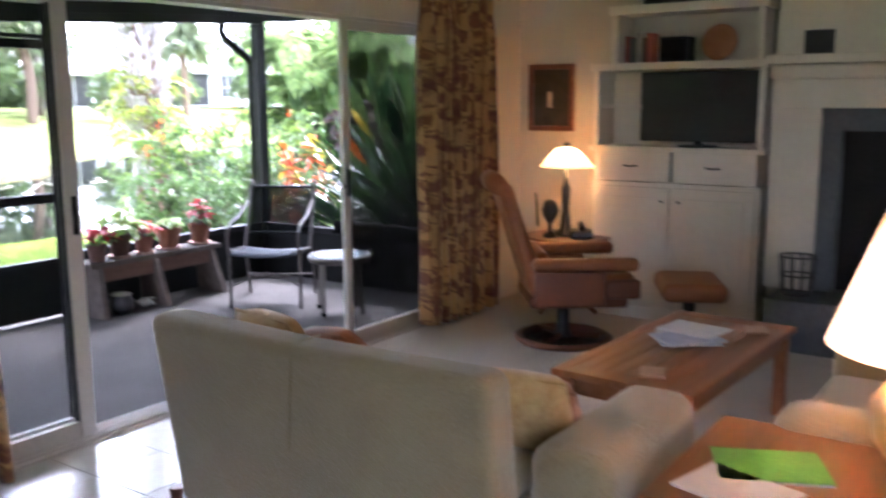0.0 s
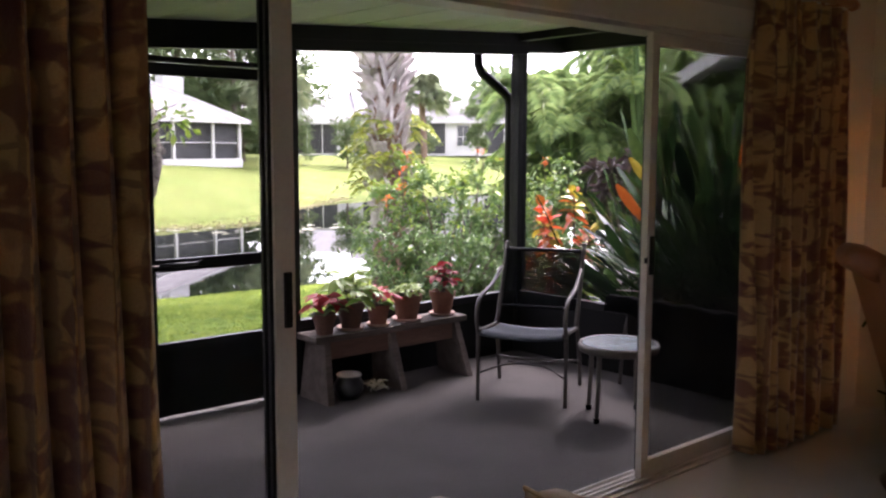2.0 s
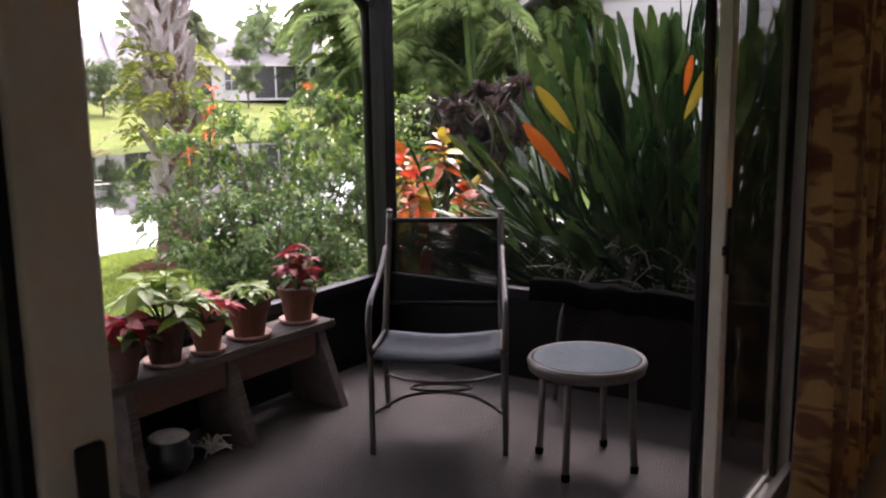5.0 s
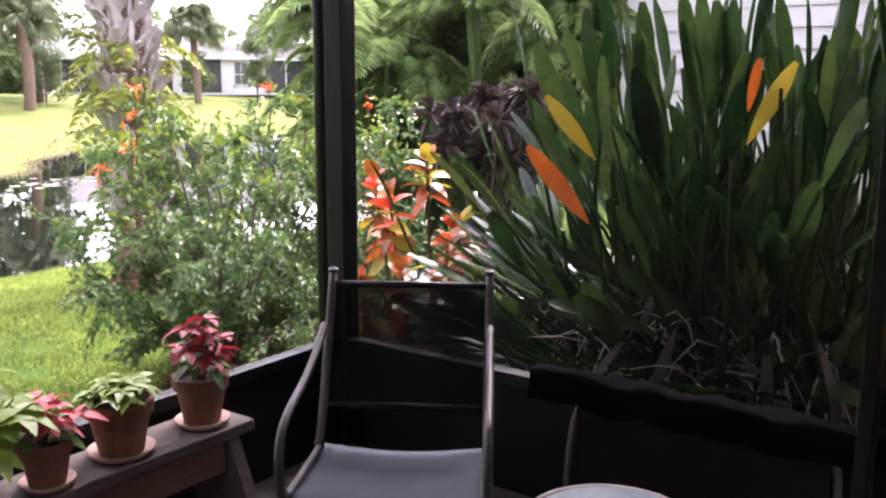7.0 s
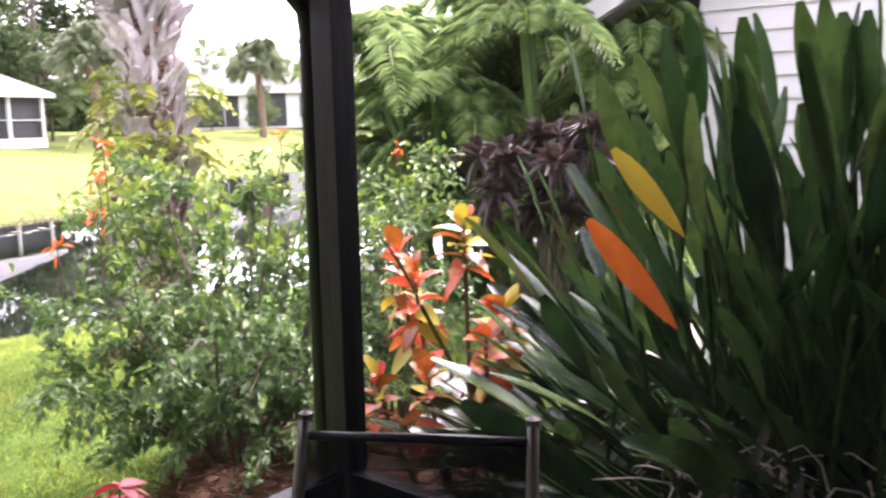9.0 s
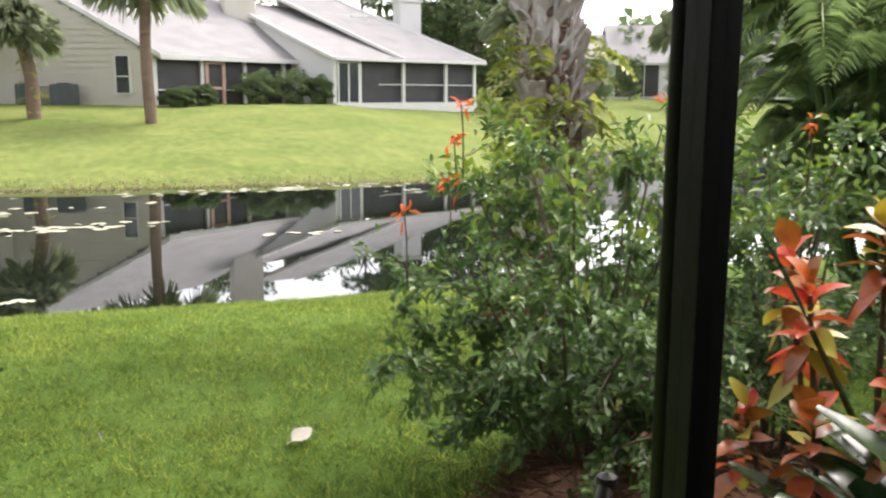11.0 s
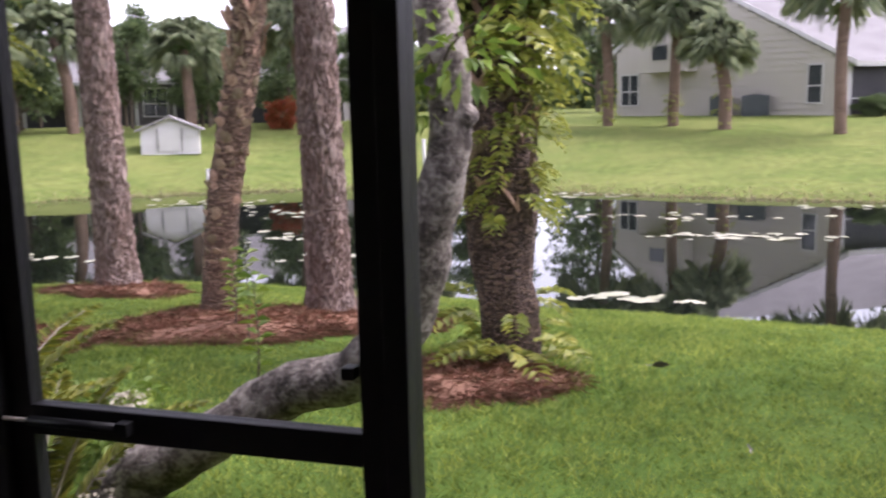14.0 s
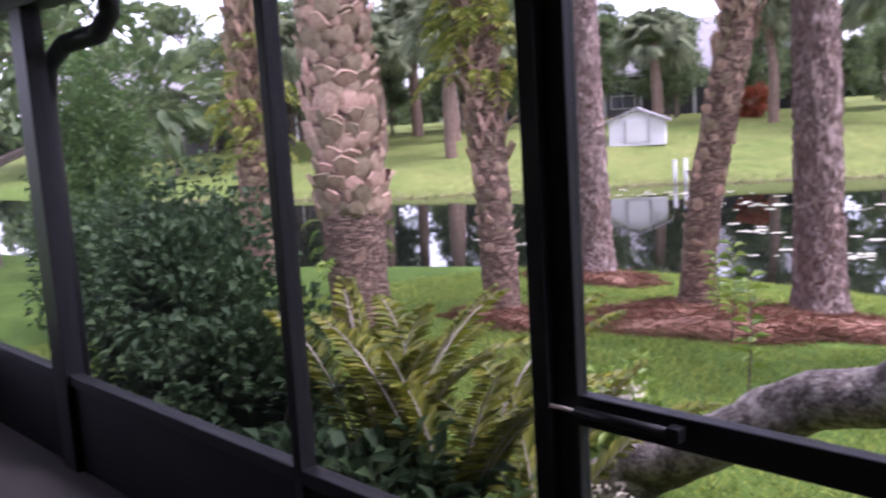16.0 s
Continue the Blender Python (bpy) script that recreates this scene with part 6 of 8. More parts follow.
def sofa():
    t = thing("loveseat", "beige upholstered two-seat sofa seen from behind", "sofa", pose(0, 0, 0))
    part("base", soft_box(-0.3, 0.45, -2.45, -1.15, 0.08, 0.32, 0.03), M_SOFA, t, smooth=True)
    bm = soft_box(-0.085, 0.085, -2.48, -1.1, 0.1, 0.84, 0.05)
    bmesh.ops.bisect_plane(bm, geom=bm.verts[:] + bm.edges[:] + bm.faces[:], plane_co=(0, -1.79, 0), plane_no=(0, 1, 0))
    for v in bm.verts:
        v.co.x += -0.27 - 0.1 * (v.co.z - 0.1) / 0.7
        if v.co.z > 0.7 and abs(v.co.y + 1.79) < 0.01:
            v.co.z -= 0.012
    part("backrest", bm, M_SOFA, t, smooth=True)
    part("seam", tube([(-0.478, -1.79, 0.5), (-0.458, -1.79, 0.79), (-0.41, -1.79, 0.835), (-0.32, -1.79, 0.835)], 0.004, 6), M_SOFA, t)
    for y0, y1 in ((-1.78, -1.2), (-2.38, -1.785)):
        part("seat_cushion", soft_box(-0.12, 0.47, y0, y1, 0.325, 0.46, 0.05), M_SOFA, t, smooth=True)
    for y0, y1 in ((-1.15, -1.0), (-2.74, -2.48)):
        part("arm", soft_box(-0.24, 0.5, y0, y1, 0.08, 0.6, 0.07), M_SOFA, t, smooth=True)
    for x in (-0.25, 0.4):
        for y in (-2.65, -0.95):
            part("leg", lathe([(0.02, 0), (0.03, 0.09)], 10, (x, y, 0)), M_DARKWOOD, t)


def pillow(x, y, z, rx, ry, rz, size, m, label):
    t = thing("throw_pillow", label, "pillow", pose(x, y, z, rx, ry, rz), group="pillows on the sofa")
    part("cover", cushion_bm(size, size, 0.15), m, t, smooth=True)
    s = size / 2 * 0.96
    part("piping", tube([(-s, -s, 0), (s, -s, 0), (s, s, 0), (-s, s, 0), (-s, -s, 0)], 0.006, 6, cap=False), m, t)


def armchair():
    t = thing("armchair", "beige upholstered armchair beside the lamp table", "chair", pose(0.95, -3.45, 0))
    part("base", soft_box(-0.35, 0.35, -0.4, 0.4, 0.08, 0.42, 0.05), M_SOFA, t, smooth=True)
    part("seat_cushion", soft_box(-0.3, 0.3, -0.25, 0.44, 0.425, 0.52, 0.04), M_SOFA, t, smooth=True)
    part("backrest", soft_box(-0.38, 0.38, -0.55, -0.3, 0.2, 0.85, 0.08), M_SOFA, t, smooth=True)
    for s in (-1, 1):
        part("arm", soft_box(s * 0.45 - 0.1, s * 0.45 + 0.1, -0.4, 0.46, 0.08, 0.62, 0.08), M_SOFA, t, smooth=True)
        for y in (-0.35, 0.35):
            part("leg", lathe([(0.02, 0), (0.03, 0.09)], 10, (s * 0.36, y, 0)), M_DARKWOOD, t)


def coffee_table():
    t = thing("coffee_table", "reddish wooden coffee table with planked top", "table", pose(1.53, -2.32, 0, 0, 0, -3))
    w, d, z = 0.66, 0.31, 0.45
    for k in range(7):
        y = -d + 0.06 + k * (2 * d - 0.12) / 7
        part("plank", box(-w + 0.09, w - 0.09, y + 0.001, y + (2 * d - 0.12) / 7 - 0.002, z - 0.025, z - 0.002, 0.003), M_TABLEWOOD, t)
    for s in (-1, 1):
        part("edge_board", box(-w, w, s * d - (0.06 if s > 0 else 0), s * d + (0.06 if s < 0 else 0), z - 0.03, z, 0.005), M_TABLEWOOD, t)
        part("breadboard_end", box(s * w - (0.09 if s > 0 else 0), s * w + (0.09 if s < 0 else 0), -d + 0.06, d - 0.06, z - 0.03, z, 0.005), M_TABLEWOOD, t)
        part("apron", box(-w + 0.07, w - 0.07, s * (d - 0.05) - 0.01, s * (d - 0.05) + 0.01, z - 0.11, z - 0.03), M_TABLEWOOD, t)
        part("apron", box(s * (w - 0.06) - 0.01, s * (w - 0.06) + 0.01, -d + 0.06, d - 0.06, z - 0.11, z - 0.03), M_TABLEWOOD, t)
        for q in (-1, 1):
            part("leg", box(s * (w - 0.055) - 0.03, s * (w - 0.055) + 0.03, q * (d - 0.05) - 0.03, q * (d - 0.05) + 0.03, 0, z - 0.03, 0.006), M_TABLEWOOD, t)


def magazine(x, y, z, turn, w, d, m, label):
    t = thing("magazine", label, "magazine", pose(x, y, z, 0, 0, turn), group="magazines")
    part("pages", box(-w / 2, w / 2, -d / 2, d / 2, 0.0, 0.007, 0.001), M_PAPER, t)
    part("cover", box(-w / 2 - 0.002, w / 2 + 0.002, -d / 2 - 0.002, d / 2 + 0.002, 0.0075, 0.009), m, t)


def coaster(x, y):
    t = thing("coaster", "square pinkish stone coaster on the coffee table", "coaster", pose(x, y, 0.4505, 0, 0, 20), group="coasters")
    part("tile", box(-0.07, 0.07, -0.05, 0.05, 0, 0.01, 0.003), M_COASTER, t)


def recliner():
    t = thing("recliner", "tan leather swivel recliner on a round wooden base", "chair", pose(2.8, -1.06, 0, 0, 0, 38))
    b = part("base_ring", lathe([(0.24, 0.0), (0.31, 0.005), (0.325, 0.03), (0.3, 0.045), (0.25, 0.04), (0.24, 0.0)], 40), M_DARKWOOD, t, "dark wooden ring base", smooth=True)
    for a in (0.4, 2.5, 4.6):
        part("spoke", tube([(0, 0, 0.05), (math.cos(a) * 0.27, math.sin(a) * 0.27, 0.025)], 0.025, 8, squash=0.6), M_DARKWOOD, b)
    part("pedestal", lathe([(0.07, 0.03), (0.045, 0.08), (0.04, 0.25), (0.09, 0.29)], 18), M_BLACK, t, smooth=True)
    part("seat_shell", soft_box(-0.28, 0.28, -0.36, 0.26, 0.27, 0.35, 0.03), M_RUSTLEATHER, t, "darker leather seat shell", smooth=True)
    part("seat_cushion", soft_box(-0.25, 0.25, -0.42, 0.2, 0.35, 0.48, 0.055), M_LEATHER, t, smooth=True)
    bm = soft_box(-0.27, 0.27, -0.05, 0.05, 0.0, 0.8, 0.045)
    for v in bm.verts:
        z = v.co.z
        v.co.y += 0.17 + 0.36 * z + 0.035 * math.sin(z * 5.5)
        v.co.z = 0.3 + z * 0.95
    part("backrest", bm, M_LEATHER, t, smooth=True)
    part("back_pad", soft_box(-0.22, 0.22, 0.13, 0.21, 0.5, 0.62, 0.035), M_LEATHER, t, smooth=True)
    part("head_roll", tube([(-0.25, 0.46, 1.045), (0, 0.47, 1.055), (0.25, 0.46, 1.045)], [0.06, 0.065, 0.06], 14), M_LEATHER, t, smooth=True)
    for s in (-1, 1):
        part("armrest", soft_box(s * 0.33 - 0.055, s * 0.33 + 0.055, -0.4, 0.26, 0.52, 0.6, 0.035), M_LEATHER, t, smooth=True)
        part("arm_panel", soft_box(s * 0.32 - 0.03, s * 0.32 + 0.03, -0.2, 0.24, 0.29, 0.525, 0.025), M_RUSTLEATHER, t, "darker leather arm panel", smooth=True)
        part("arm_rail", soft_box(s * 0.32 - 0.025, s * 0.32 + 0.025, -0.42, -0.2, 0.34, 0.46, 0.02), M_RUSTLEATHER, t, smooth=True)


def ottoman():
    t = thing("ottoman", "tan leather footstool on a wooden stand", "footstool", pose(3.15, -1.78, 0, 0, 0, 28))
    part("cushion", soft_box(-0.26, 0.26, -0.2, 0.2, 0.32, 0.44, 0.05), M_LEATHER, t, smooth=True)
    part("pedestal", lathe([(0.05, 0.05), (0.035, 0.1), (0.04, 0.32)], 14), M_BLACK, t, smooth=True)
    part("base_ring", lathe([(0.16, 0.0), (0.21, 0.005), (0.22, 0.03), (0.2, 0.05), (0.0, 0.055)], 30), M_DARKWOOD, t, smooth=True)


def lamp_table():
    t = thing("side_table", "small round dark wooden side table holding a lamp", "table", pose(3.52, -0.72, 0))
    part("tabletop", lathe([(0.3, 0.555), (0.32, 0.565), (0.315, 0.58), (0, 0.58)], 36), M_DARKWOOD, t)
    part("stem", lathe([(0.05, 0.06), (0.03, 0.14), (0.045, 0.3), (0.025, 0.42), (0.05, 0.55)], 18), M_DARKWOOD, t, smooth=True)
    for k in range(3):
        a = 2.094 * k + 0.6
        part("leg", tube(smooth_path([(0, 0, 0.12), (math.cos(a) * 0.12, math.sin(a) * 0.12, 0.11), (math.cos(a) * 0.24, math.sin(a) * 0.24, 0.015)], 8), np.linspace(0.03, 0.016, 8), 8), M_DARKWOOD, t, smooth=True)


def glass_lamp():
    x, y, z = 3.53, -0.7, 0.58
    t = thing("table_lamp", "lit table lamp with amber glass shade and dark stem", "lamp", pose(x, y, z))
    part("base", lathe([(0.1, 0), (0.1, 0.015), (0.04, 0.04), (0.025, 0.2), (0.035, 0.34), (0.02, 0.38), (0.012, 0.5)], 24), M_BLACK, t, smooth=True)
    sh = bpy.data.materials.new("amber_glass_shade")
    sh.use_nodes = True
    n, link = sh.node_tree.nodes, sh.node_tree.links.new
    tr = n.new("ShaderNodeBsdfTranslucent")
    tr.inputs["Color"].default_value = (1.0, 0.72, 0.38, 1)
    mx = n.new("ShaderNodeMixShader")
    mx.inputs[0].default_value = 0.75
    n["Principled BSDF"].inputs["Base Color"].default_value = (0.85, 0.6, 0.32, 1)
    n["Principled BSDF"].inputs["Roughness"].default_value = 0.3
    link(n["Principled BSDF"].outputs[0], mx.inputs[1])
    link(tr.outputs[0], mx.inputs[2])
    link(mx.outputs[0], n["Material Output"].inputs[0])
    part("shade", lathe([(0.2, 0.5), (0.185, 0.512), (0.15, 0.55), (0.11, 0.6), (0.075, 0.628), (0.025, 0.64)], 36), sh, t, "amber glass shade", smooth=True)
    part("finial", lathe([(0.028, 0.65), (0.03, 0.66), (0.012, 0.675), (0.0, 0.68)], 14), M_BLACK, t)
    part("bulb", lathe([(0.0, 0.53), (0.03, 0.545), (0.035, 0.57), (0.02, 0.6), (0.0, 0.61)], 16), glow("lit_bulb", (1.0, 0.72, 0.4), 4), t, "glowing bulb", smooth=True)
    l = new("lamp_light", bpy.data.lights.new("lamp_light", "POINT"))
    l.data.energy, l.data.color, l.data.shadow_soft_size = 0.27, (1.0, 0.7, 0.42), 0.05
    l.location = (x, y, z + 0.53)


def shade_lamp():
    x, y, z = 0.22, -3.47, 0.56
    t = thing("ceramic_lamp", "lit lamp with pinkish white cloth shade and gold base", "lamp", pose(x, y, z))
    part("base", lathe([(0.09, 0), (0.1, 0.02), (0.16, 0.1), (0.17, 0.2), (0.11, 0.29), (0.04, 0.33), (0.02, 0.38)], 28), M_GOLDBASE, t, smooth=True)
    sh = bpy.data.materials.new("cloth_shade")
    sh.use_nodes = True
    n, link = sh.node_tree.nodes, sh.node_tree.links.new
    tr = n.new("ShaderNodeBsdfTranslucent")
    tr.inputs["Color"].default_value = (0.95, 0.78, 0.66, 1)
    mx = n.new("ShaderNodeMixShader")
    mx.inputs[0].default_value = 0.5
    n["Principled BSDF"].inputs["Base Color"].default_value = (0.75, 0.62, 0.54, 1)
    n["Principled BSDF"].inputs["Roughness"].default_value = 0.9
    link(n["Principled BSDF"].outputs[0], mx.inputs[1])
    link(tr.outputs[0], mx.inputs[2])
    link(mx.outputs[0], n["Material Output"].inputs[0])
    part("shade", lathe([(0.29, 0.36), (0.285, 0.37), (0.16, 0.72), (0.158, 0.72), (0.28, 0.368)], 40), sh, t, "pinkish white cloth shade", smooth=True)
    part("bulb", lathe([(0.0, 0.44), (0.03, 0.46), (0.035, 0.5), (0.0, 0.54)], 14), glow("warm_bulb", (1.0, 0.75, 0.5), 5), t, smooth=True)
    l = new("shade_lamp_light", bpy.data.lights.new("shade_lamp_light", "POINT"))
    l.data.energy, l.data.color, l.data.shadow_soft_size = 5.0, (1.0, 0.72, 0.46), 0.05
    l.location = (x, y, z + 0.49)


def end_table():
    t = thing("end_table", "low wooden end table with magazines and a lamp", "table", pose(0.08, -3.2, 0))
    part("tabletop", box(-0.36, 0.36, -0.42, 0.36, 0.525, 0.555, 0.006), M_TABLEWOOD, t)
    for sx in (-0.31, 0.31):
        for sy in (-0.37, 0.31):
            part("leg", box(sx - 0.025, sx + 0.025, sy - 0.025, sy + 0.025, 0, 0.525, 0.004), M_TABLEWOOD, t)
    part("apron", box(-0.33, 0.33, -0.385, -0.365, 0.45, 0.524), M_TABLEWOOD, t)
    part("apron", box(-0.33, 0.33, 0.305, 0.325, 0.45, 0.524), M_TABLEWOOD, t)


def wall_painting():
    t = thing("framed_painting", "small dark oil painting in a brown wooden frame", "painting")
    x = WALLX - 0.002
    part("canvas", box(x - 0.02, x - 0.004, -0.53, -0.22, 1.36, 1.79), M_CANVAS, t, "dark painted canvas")
    for a in ((-0.57, -0.53, 1.32, 1.83), (-0.22, -0.18, 1.32, 1.83)):
        part("frame", box(x - 0.04, x, a[0], a[1], a[2], a[3], 0.006), M_DARKWOOD, t)
    for a in ((1.32, 1.36), (1.79, 1.83)):
        part("frame", box(x - 0.04, x, -0.53, -0.22, a[0], a[1], 0.006), M_DARKWOOD, t)
    pale = mat("pale_paint_daub", (0.4, 0.3, 0.2), (0.55, 0.45, 0.33), scale=20, rough=0.5, bump=0.1)
    part("daub", box(x - 0.022, x - 0.02, -0.38, -0.34, 1.5, 1.62, 0.0), pale, t, "pale daub of paint")


def bookcase():
    x0, x1, y0, y1 = 3.62, WALLX - 0.003, -2.06, -0.86
    t = thing("built_in_bookcase", "cream built-in bookcase with cupboards, drawers and open shelves", "bookcase")
    part("carcass", box(x0 + 0.02, x1, y0, y1, 0.0, 0.98), M_TRIMWHITE, t)
    part("plinth", box(x0 + 0.01, x0 + 0.02, y0, y1, 0.0, 0.08), M_TRIMWHITE, t)
    for k in range(2):
        a, b = y0 + 0.03 + k * 0.585, y0 + 0.03 + k * 0.585 + 0.565
        d = part("cupboard_door", box(x0 - 0.002, x0 + 0.018, a, b, 0.1, 0.95, 0.004), M_TRIMWHITE, t)
        part("panel", box(x0 - 0.008, x0 - 0.002, a + 0.07, b - 0.07, 0.17, 0.88, 0.002), M_TRIMWHITE, d)
        part("knob", lathe([(0.012, 0), (0.015, 0.01), (0, 0.015)], 10, (x0 - 0.01, (b - 0.05) if k == 0 else (a + 0.05), 0.85)), M_BLACK, d)
        w = part("drawer", box(x0 - 0.002, x1, a, b, 0.99, 1.2, 0.004), M_TRIMWHITE, t)
        part("pull", tube([(x0 - 0.02, (a + b) / 2 - 0.05, 1.1), (x0 - 0.03, (a + b) / 2, 1.095), (x0 - 0.02, (a + b) / 2 + 0.05, 1.1)], 0.006, 8), M_BLACK, w, "dark metal pull")
    part("counter", box(x0 - 0.02, x1, y0 - 0.02, y1 + 0.02, 1.2, 1.235, 0.004), M_TRIMWHITE, t)
    part("back", box(x1 - 0.02, x1, y0, y1, 1.235, 2.2), M_TRIMWHITE, t)
    for y in (y0, y1 - 0.04):
        part("side", box(x0 + (0.0 if y == y0 else 0.0), x1 - 0.02, y, y + 0.04, 1.235, 1.76, 0.003), M_TRIMWHITE, t)
    part("shelf", box(x0 - 0.02, x1 - 0.02, y0 - 0.02, y1 + 0.02, 1.76, 1.81, 0.004), M_TRIMWHITE, t)
    for y in (y0 + 0.03, y1 - 0.17):
        part("side", box(x0 + 0.02, x1 - 0.02, y, y + 0.04, 1.81, 2.14, 0.003), M_TRIMWHITE, t)
    part("top_shelf", box(x0, x1 - 0.02, y0, y1 - 0.1, 2.14, 2.2, 0.004), M_TRIMWHITE, t)
    part("inner_shelf", box(x0 + 0.06, x1 - 0.02, -1.2, y1 - 0.04, 1.5, 1.52), M_TRIMWHITE, t)


def television():
    t = thing("television", "flat black television in the bookcase niche", "television", pose(3.72, -1.6, 1.235, 0, 0, 90))
    part("screen", box(-0.4, 0.4, -0.02, 0.02, 0.05, 0.5, 0.008), M_TV, t)
    part("bezel", box(-0.41, 0.41, -0.005, 0.03, 0.035, 0.51, 0.008), M_BLACK, t)
    part("foot", lathe([(0.14, 0), (0.13, 0.012), (0.03, 0.018), (0.025, 0.06)], 24), M_BLACK, t)


def shelf_items():
    rng = np.random.default_rng(2)
    y = -1.08
    cols = [((0.3, 0.06, 0.05), "red-brown"), ((0.1, 0.09, 0.09), "black"), ((0.35, 0.3, 0.24), "tan"), ((0.12, 0.06, 0.04), "dark brown"), ((0.4, 0.1, 0.07), "red")]
    for k in range(5):
        c, nm = cols[k]
        w, h = rng.uniform(0.025, 0.045), rng.uniform(0.17, 0.22)
        t = thing("book", "upright " + nm + " book on the shelf", "book", pose(3.75, y, 1.81), group="shelf books")
        part("cover", box(-0.07, 0.07, -w / 2, w / 2, 0, h, 0.003), mat("book_" + nm, c, tuple(v * 1.4 for v in c), scale=10, rough=0.6, bump=0.05), t)
        part("pages", box(-0.06, 0.072, -w / 2 + 0.004, w / 2 - 0.004, 0.004, h - 0.004), M_PAPER, t)
        y -= w + 0.006
    t = thing("black_box", "dark speaker box on the bookcase shelf", "speaker", pose(3.75, -1.42, 1.81))
    part("case", box(-0.08, 0.08, -0.1, 0.1, 0, 0.17, 0.01), M_BLACK, t)
    part("grille", box(-0.085, -0.081, -0.085, 0.085, 0.02, 0.15), M_DULLBLACK, t)
    t = thing("wooden_bowl", "round orange-brown decorative plate on the shelf", "plate", pose(3.78, -1.7, 1.81, 0, -78, 0))
    part("dish", lathe([(0.03, 0), (0.1, 0.012), (0.125, 0.03), (0.12, 0.034), (0.08, 0.018), (0, 0.012)], 28, (0.125, 0, 0)), M_RUST, t, smooth=True)
    t = thing("cabinet_radio", "large black loudspeaker on top of the bookcase", "speaker", pose(3.77, -1.5, 2.2))
    part("case", box(-0.12, 0.12, -0.45, 0.3, 0, 0.3, 0.01), M_BLACK, t)
    part("grille", box(-0.125, -0.121, -0.43, 0.28, 0.02, 0.28), M_DULLBLACK, t)
    t = thing("photo_frame", "small dark green framed picture on the mantel", "picture frame", pose(3.72, -2.35, 1.835, 0, 0, 90))
    part("frame", box(-0.09, 0.09, -0.01, 0.01, 0, 0.15, 0.004), M_BLACK, t)
    part("picture", box(-0.07, 0.07, -0.013, -0.0105, 0.02, 0.13), M_PALMLEAF, t)
    t = thing("figurine", "small dark figurine beside the lamp", "ornament", pose(3.36, -0.66, 0.58))
    part("body", lathe([(0.05, 0), (0.05, 0.02), (0.015, 0.04), (0.015, 0.1), (0.05, 0.15), (0.065, 0.2), (0.04, 0.26), (0.0, 0.28)], 16), M_BLACK, t, smooth=True)
    t = thing("telephone", "black desk telephone on the side table", "telephone", pose(3.46, -0.86, 0.58, 0, 0, 30))
    part("body", soft_box(-0.09, 0.09, -0.08, 0.08, 0, 0.06, 0.02), M_BLACK, t, smooth=True)
    part("handset", tube(smooth_path([(-0.1, 0, 0.075), (-0.06, 0, 0.1), (0.06, 0, 0.1), (0.1, 0, 0.075)], 10), 0.02, 10), M_BLACK, t, smooth=True)


def fireplace():
    t = thing("fireplace", "cream mantel fireplace with dark firebox and grey raised hearth", "fireplace")
    x = WALLX - 0.003
    part("hearth", box(3.3, x, -3.9, -2.2, 0, 0.33, 0.01), M_SLATE, t, "grey slate hearth")
    part("chimney_breast", box(3.72, x, -3.9, -2.1, 1.5, 3.3), M_TRIMWHITE, t)
    part("pilaster", box(3.66, x, -2.4, -2.1, 0.33, 1.5, 0.006), M_TRIMWHITE, t)
    part("pilaster", box(3.66, x, -3.9, -3.65, 0.33, 1.5, 0.006), M_TRIMWHITE, t)
    part("slate_border", box(3.7, x, -2.52, -2.4, 0.33, 1.5), M_SLATE, t)
    part("slate_border", box(3.7, x, -3.65, -3.5, 0.33, 1.5), M_SLATE, t)
    part("slate_border", box(3.7, x, -3.5, -2.52, 1.36, 1.5), M_SLATE, t)
    # Shallow solid block, black all over, in place of an open firebox.
    part("firebox", box(3.8, x, -3.5, -2.52, 0.33, 1.36), M_DULLBLACK, t, "flat black firebox")
    part("mantel", box(3.5, x, -3.95, -2.085, 1.775, 1.83, 0.008), M_TRIMWHITE, t)
    part("frieze", box(3.64, x, -3.9, -2.1, 1.5, 1.68, 0.004), M_TRIMWHITE, t)
    part("moulding", box(3.58, x, -3.92, -2.09, 1.68, 1.775, 0.02), M_TRIMWHITE, t)
    b = thing("log_basket", "dark metal basket standing on the hearth", "basket", pose(3.5, -2.35, 0.33))
    for k in range(10):
        a = 2 * math.pi * k / 10
        part("stave", tube([(0.09 * math.cos(a), 0.09 * math.sin(a), 0), (0.11 * math.cos(a), 0.11 * math.sin(a), 0.25)], 0.006, 6), M_BLACK, b)
    for z, r in ((0.01, 0.09), (0.13, 0.1), (0.25, 0.11)):
        part("hoop", tube([(r * math.cos(a), r * math.sin(a), z) for a in np.linspace(0, 2 * math.pi, 21)], 0.006, 6, cap=False), M_BLACK, b)


curtain(-1.75, -0.50, 13, 1, "drawn-back leaf-print curtain in brown and burgundy")
curtain(2.5, 3.36, 9, 2, "gathered leaf-print curtain beside the glass door")
curtain_rod()
sofa()
pillow(0.0, -1.28, 0.63, 62, 0, 80, 0.34, M_PILLOW, "gold patterned throw pillow propped on the sofa")
pillow(0.12, -1.5, 0.58, 50, 10, 75, 0.36, M_RUST, "rust-brown throw pillow on the sofa")
pillow(0.06, -2.3, 0.56, 60, 0, 100, 0.36, M_PILLOW, "gold patterned throw pillow by the sofa arm")
pillow(0.12, -2.3, 0.56, 40, 0, 110, 0.34, M_RUST, "rust-brown throw pillow by the sofa arm")
armchair()
coffee_table()
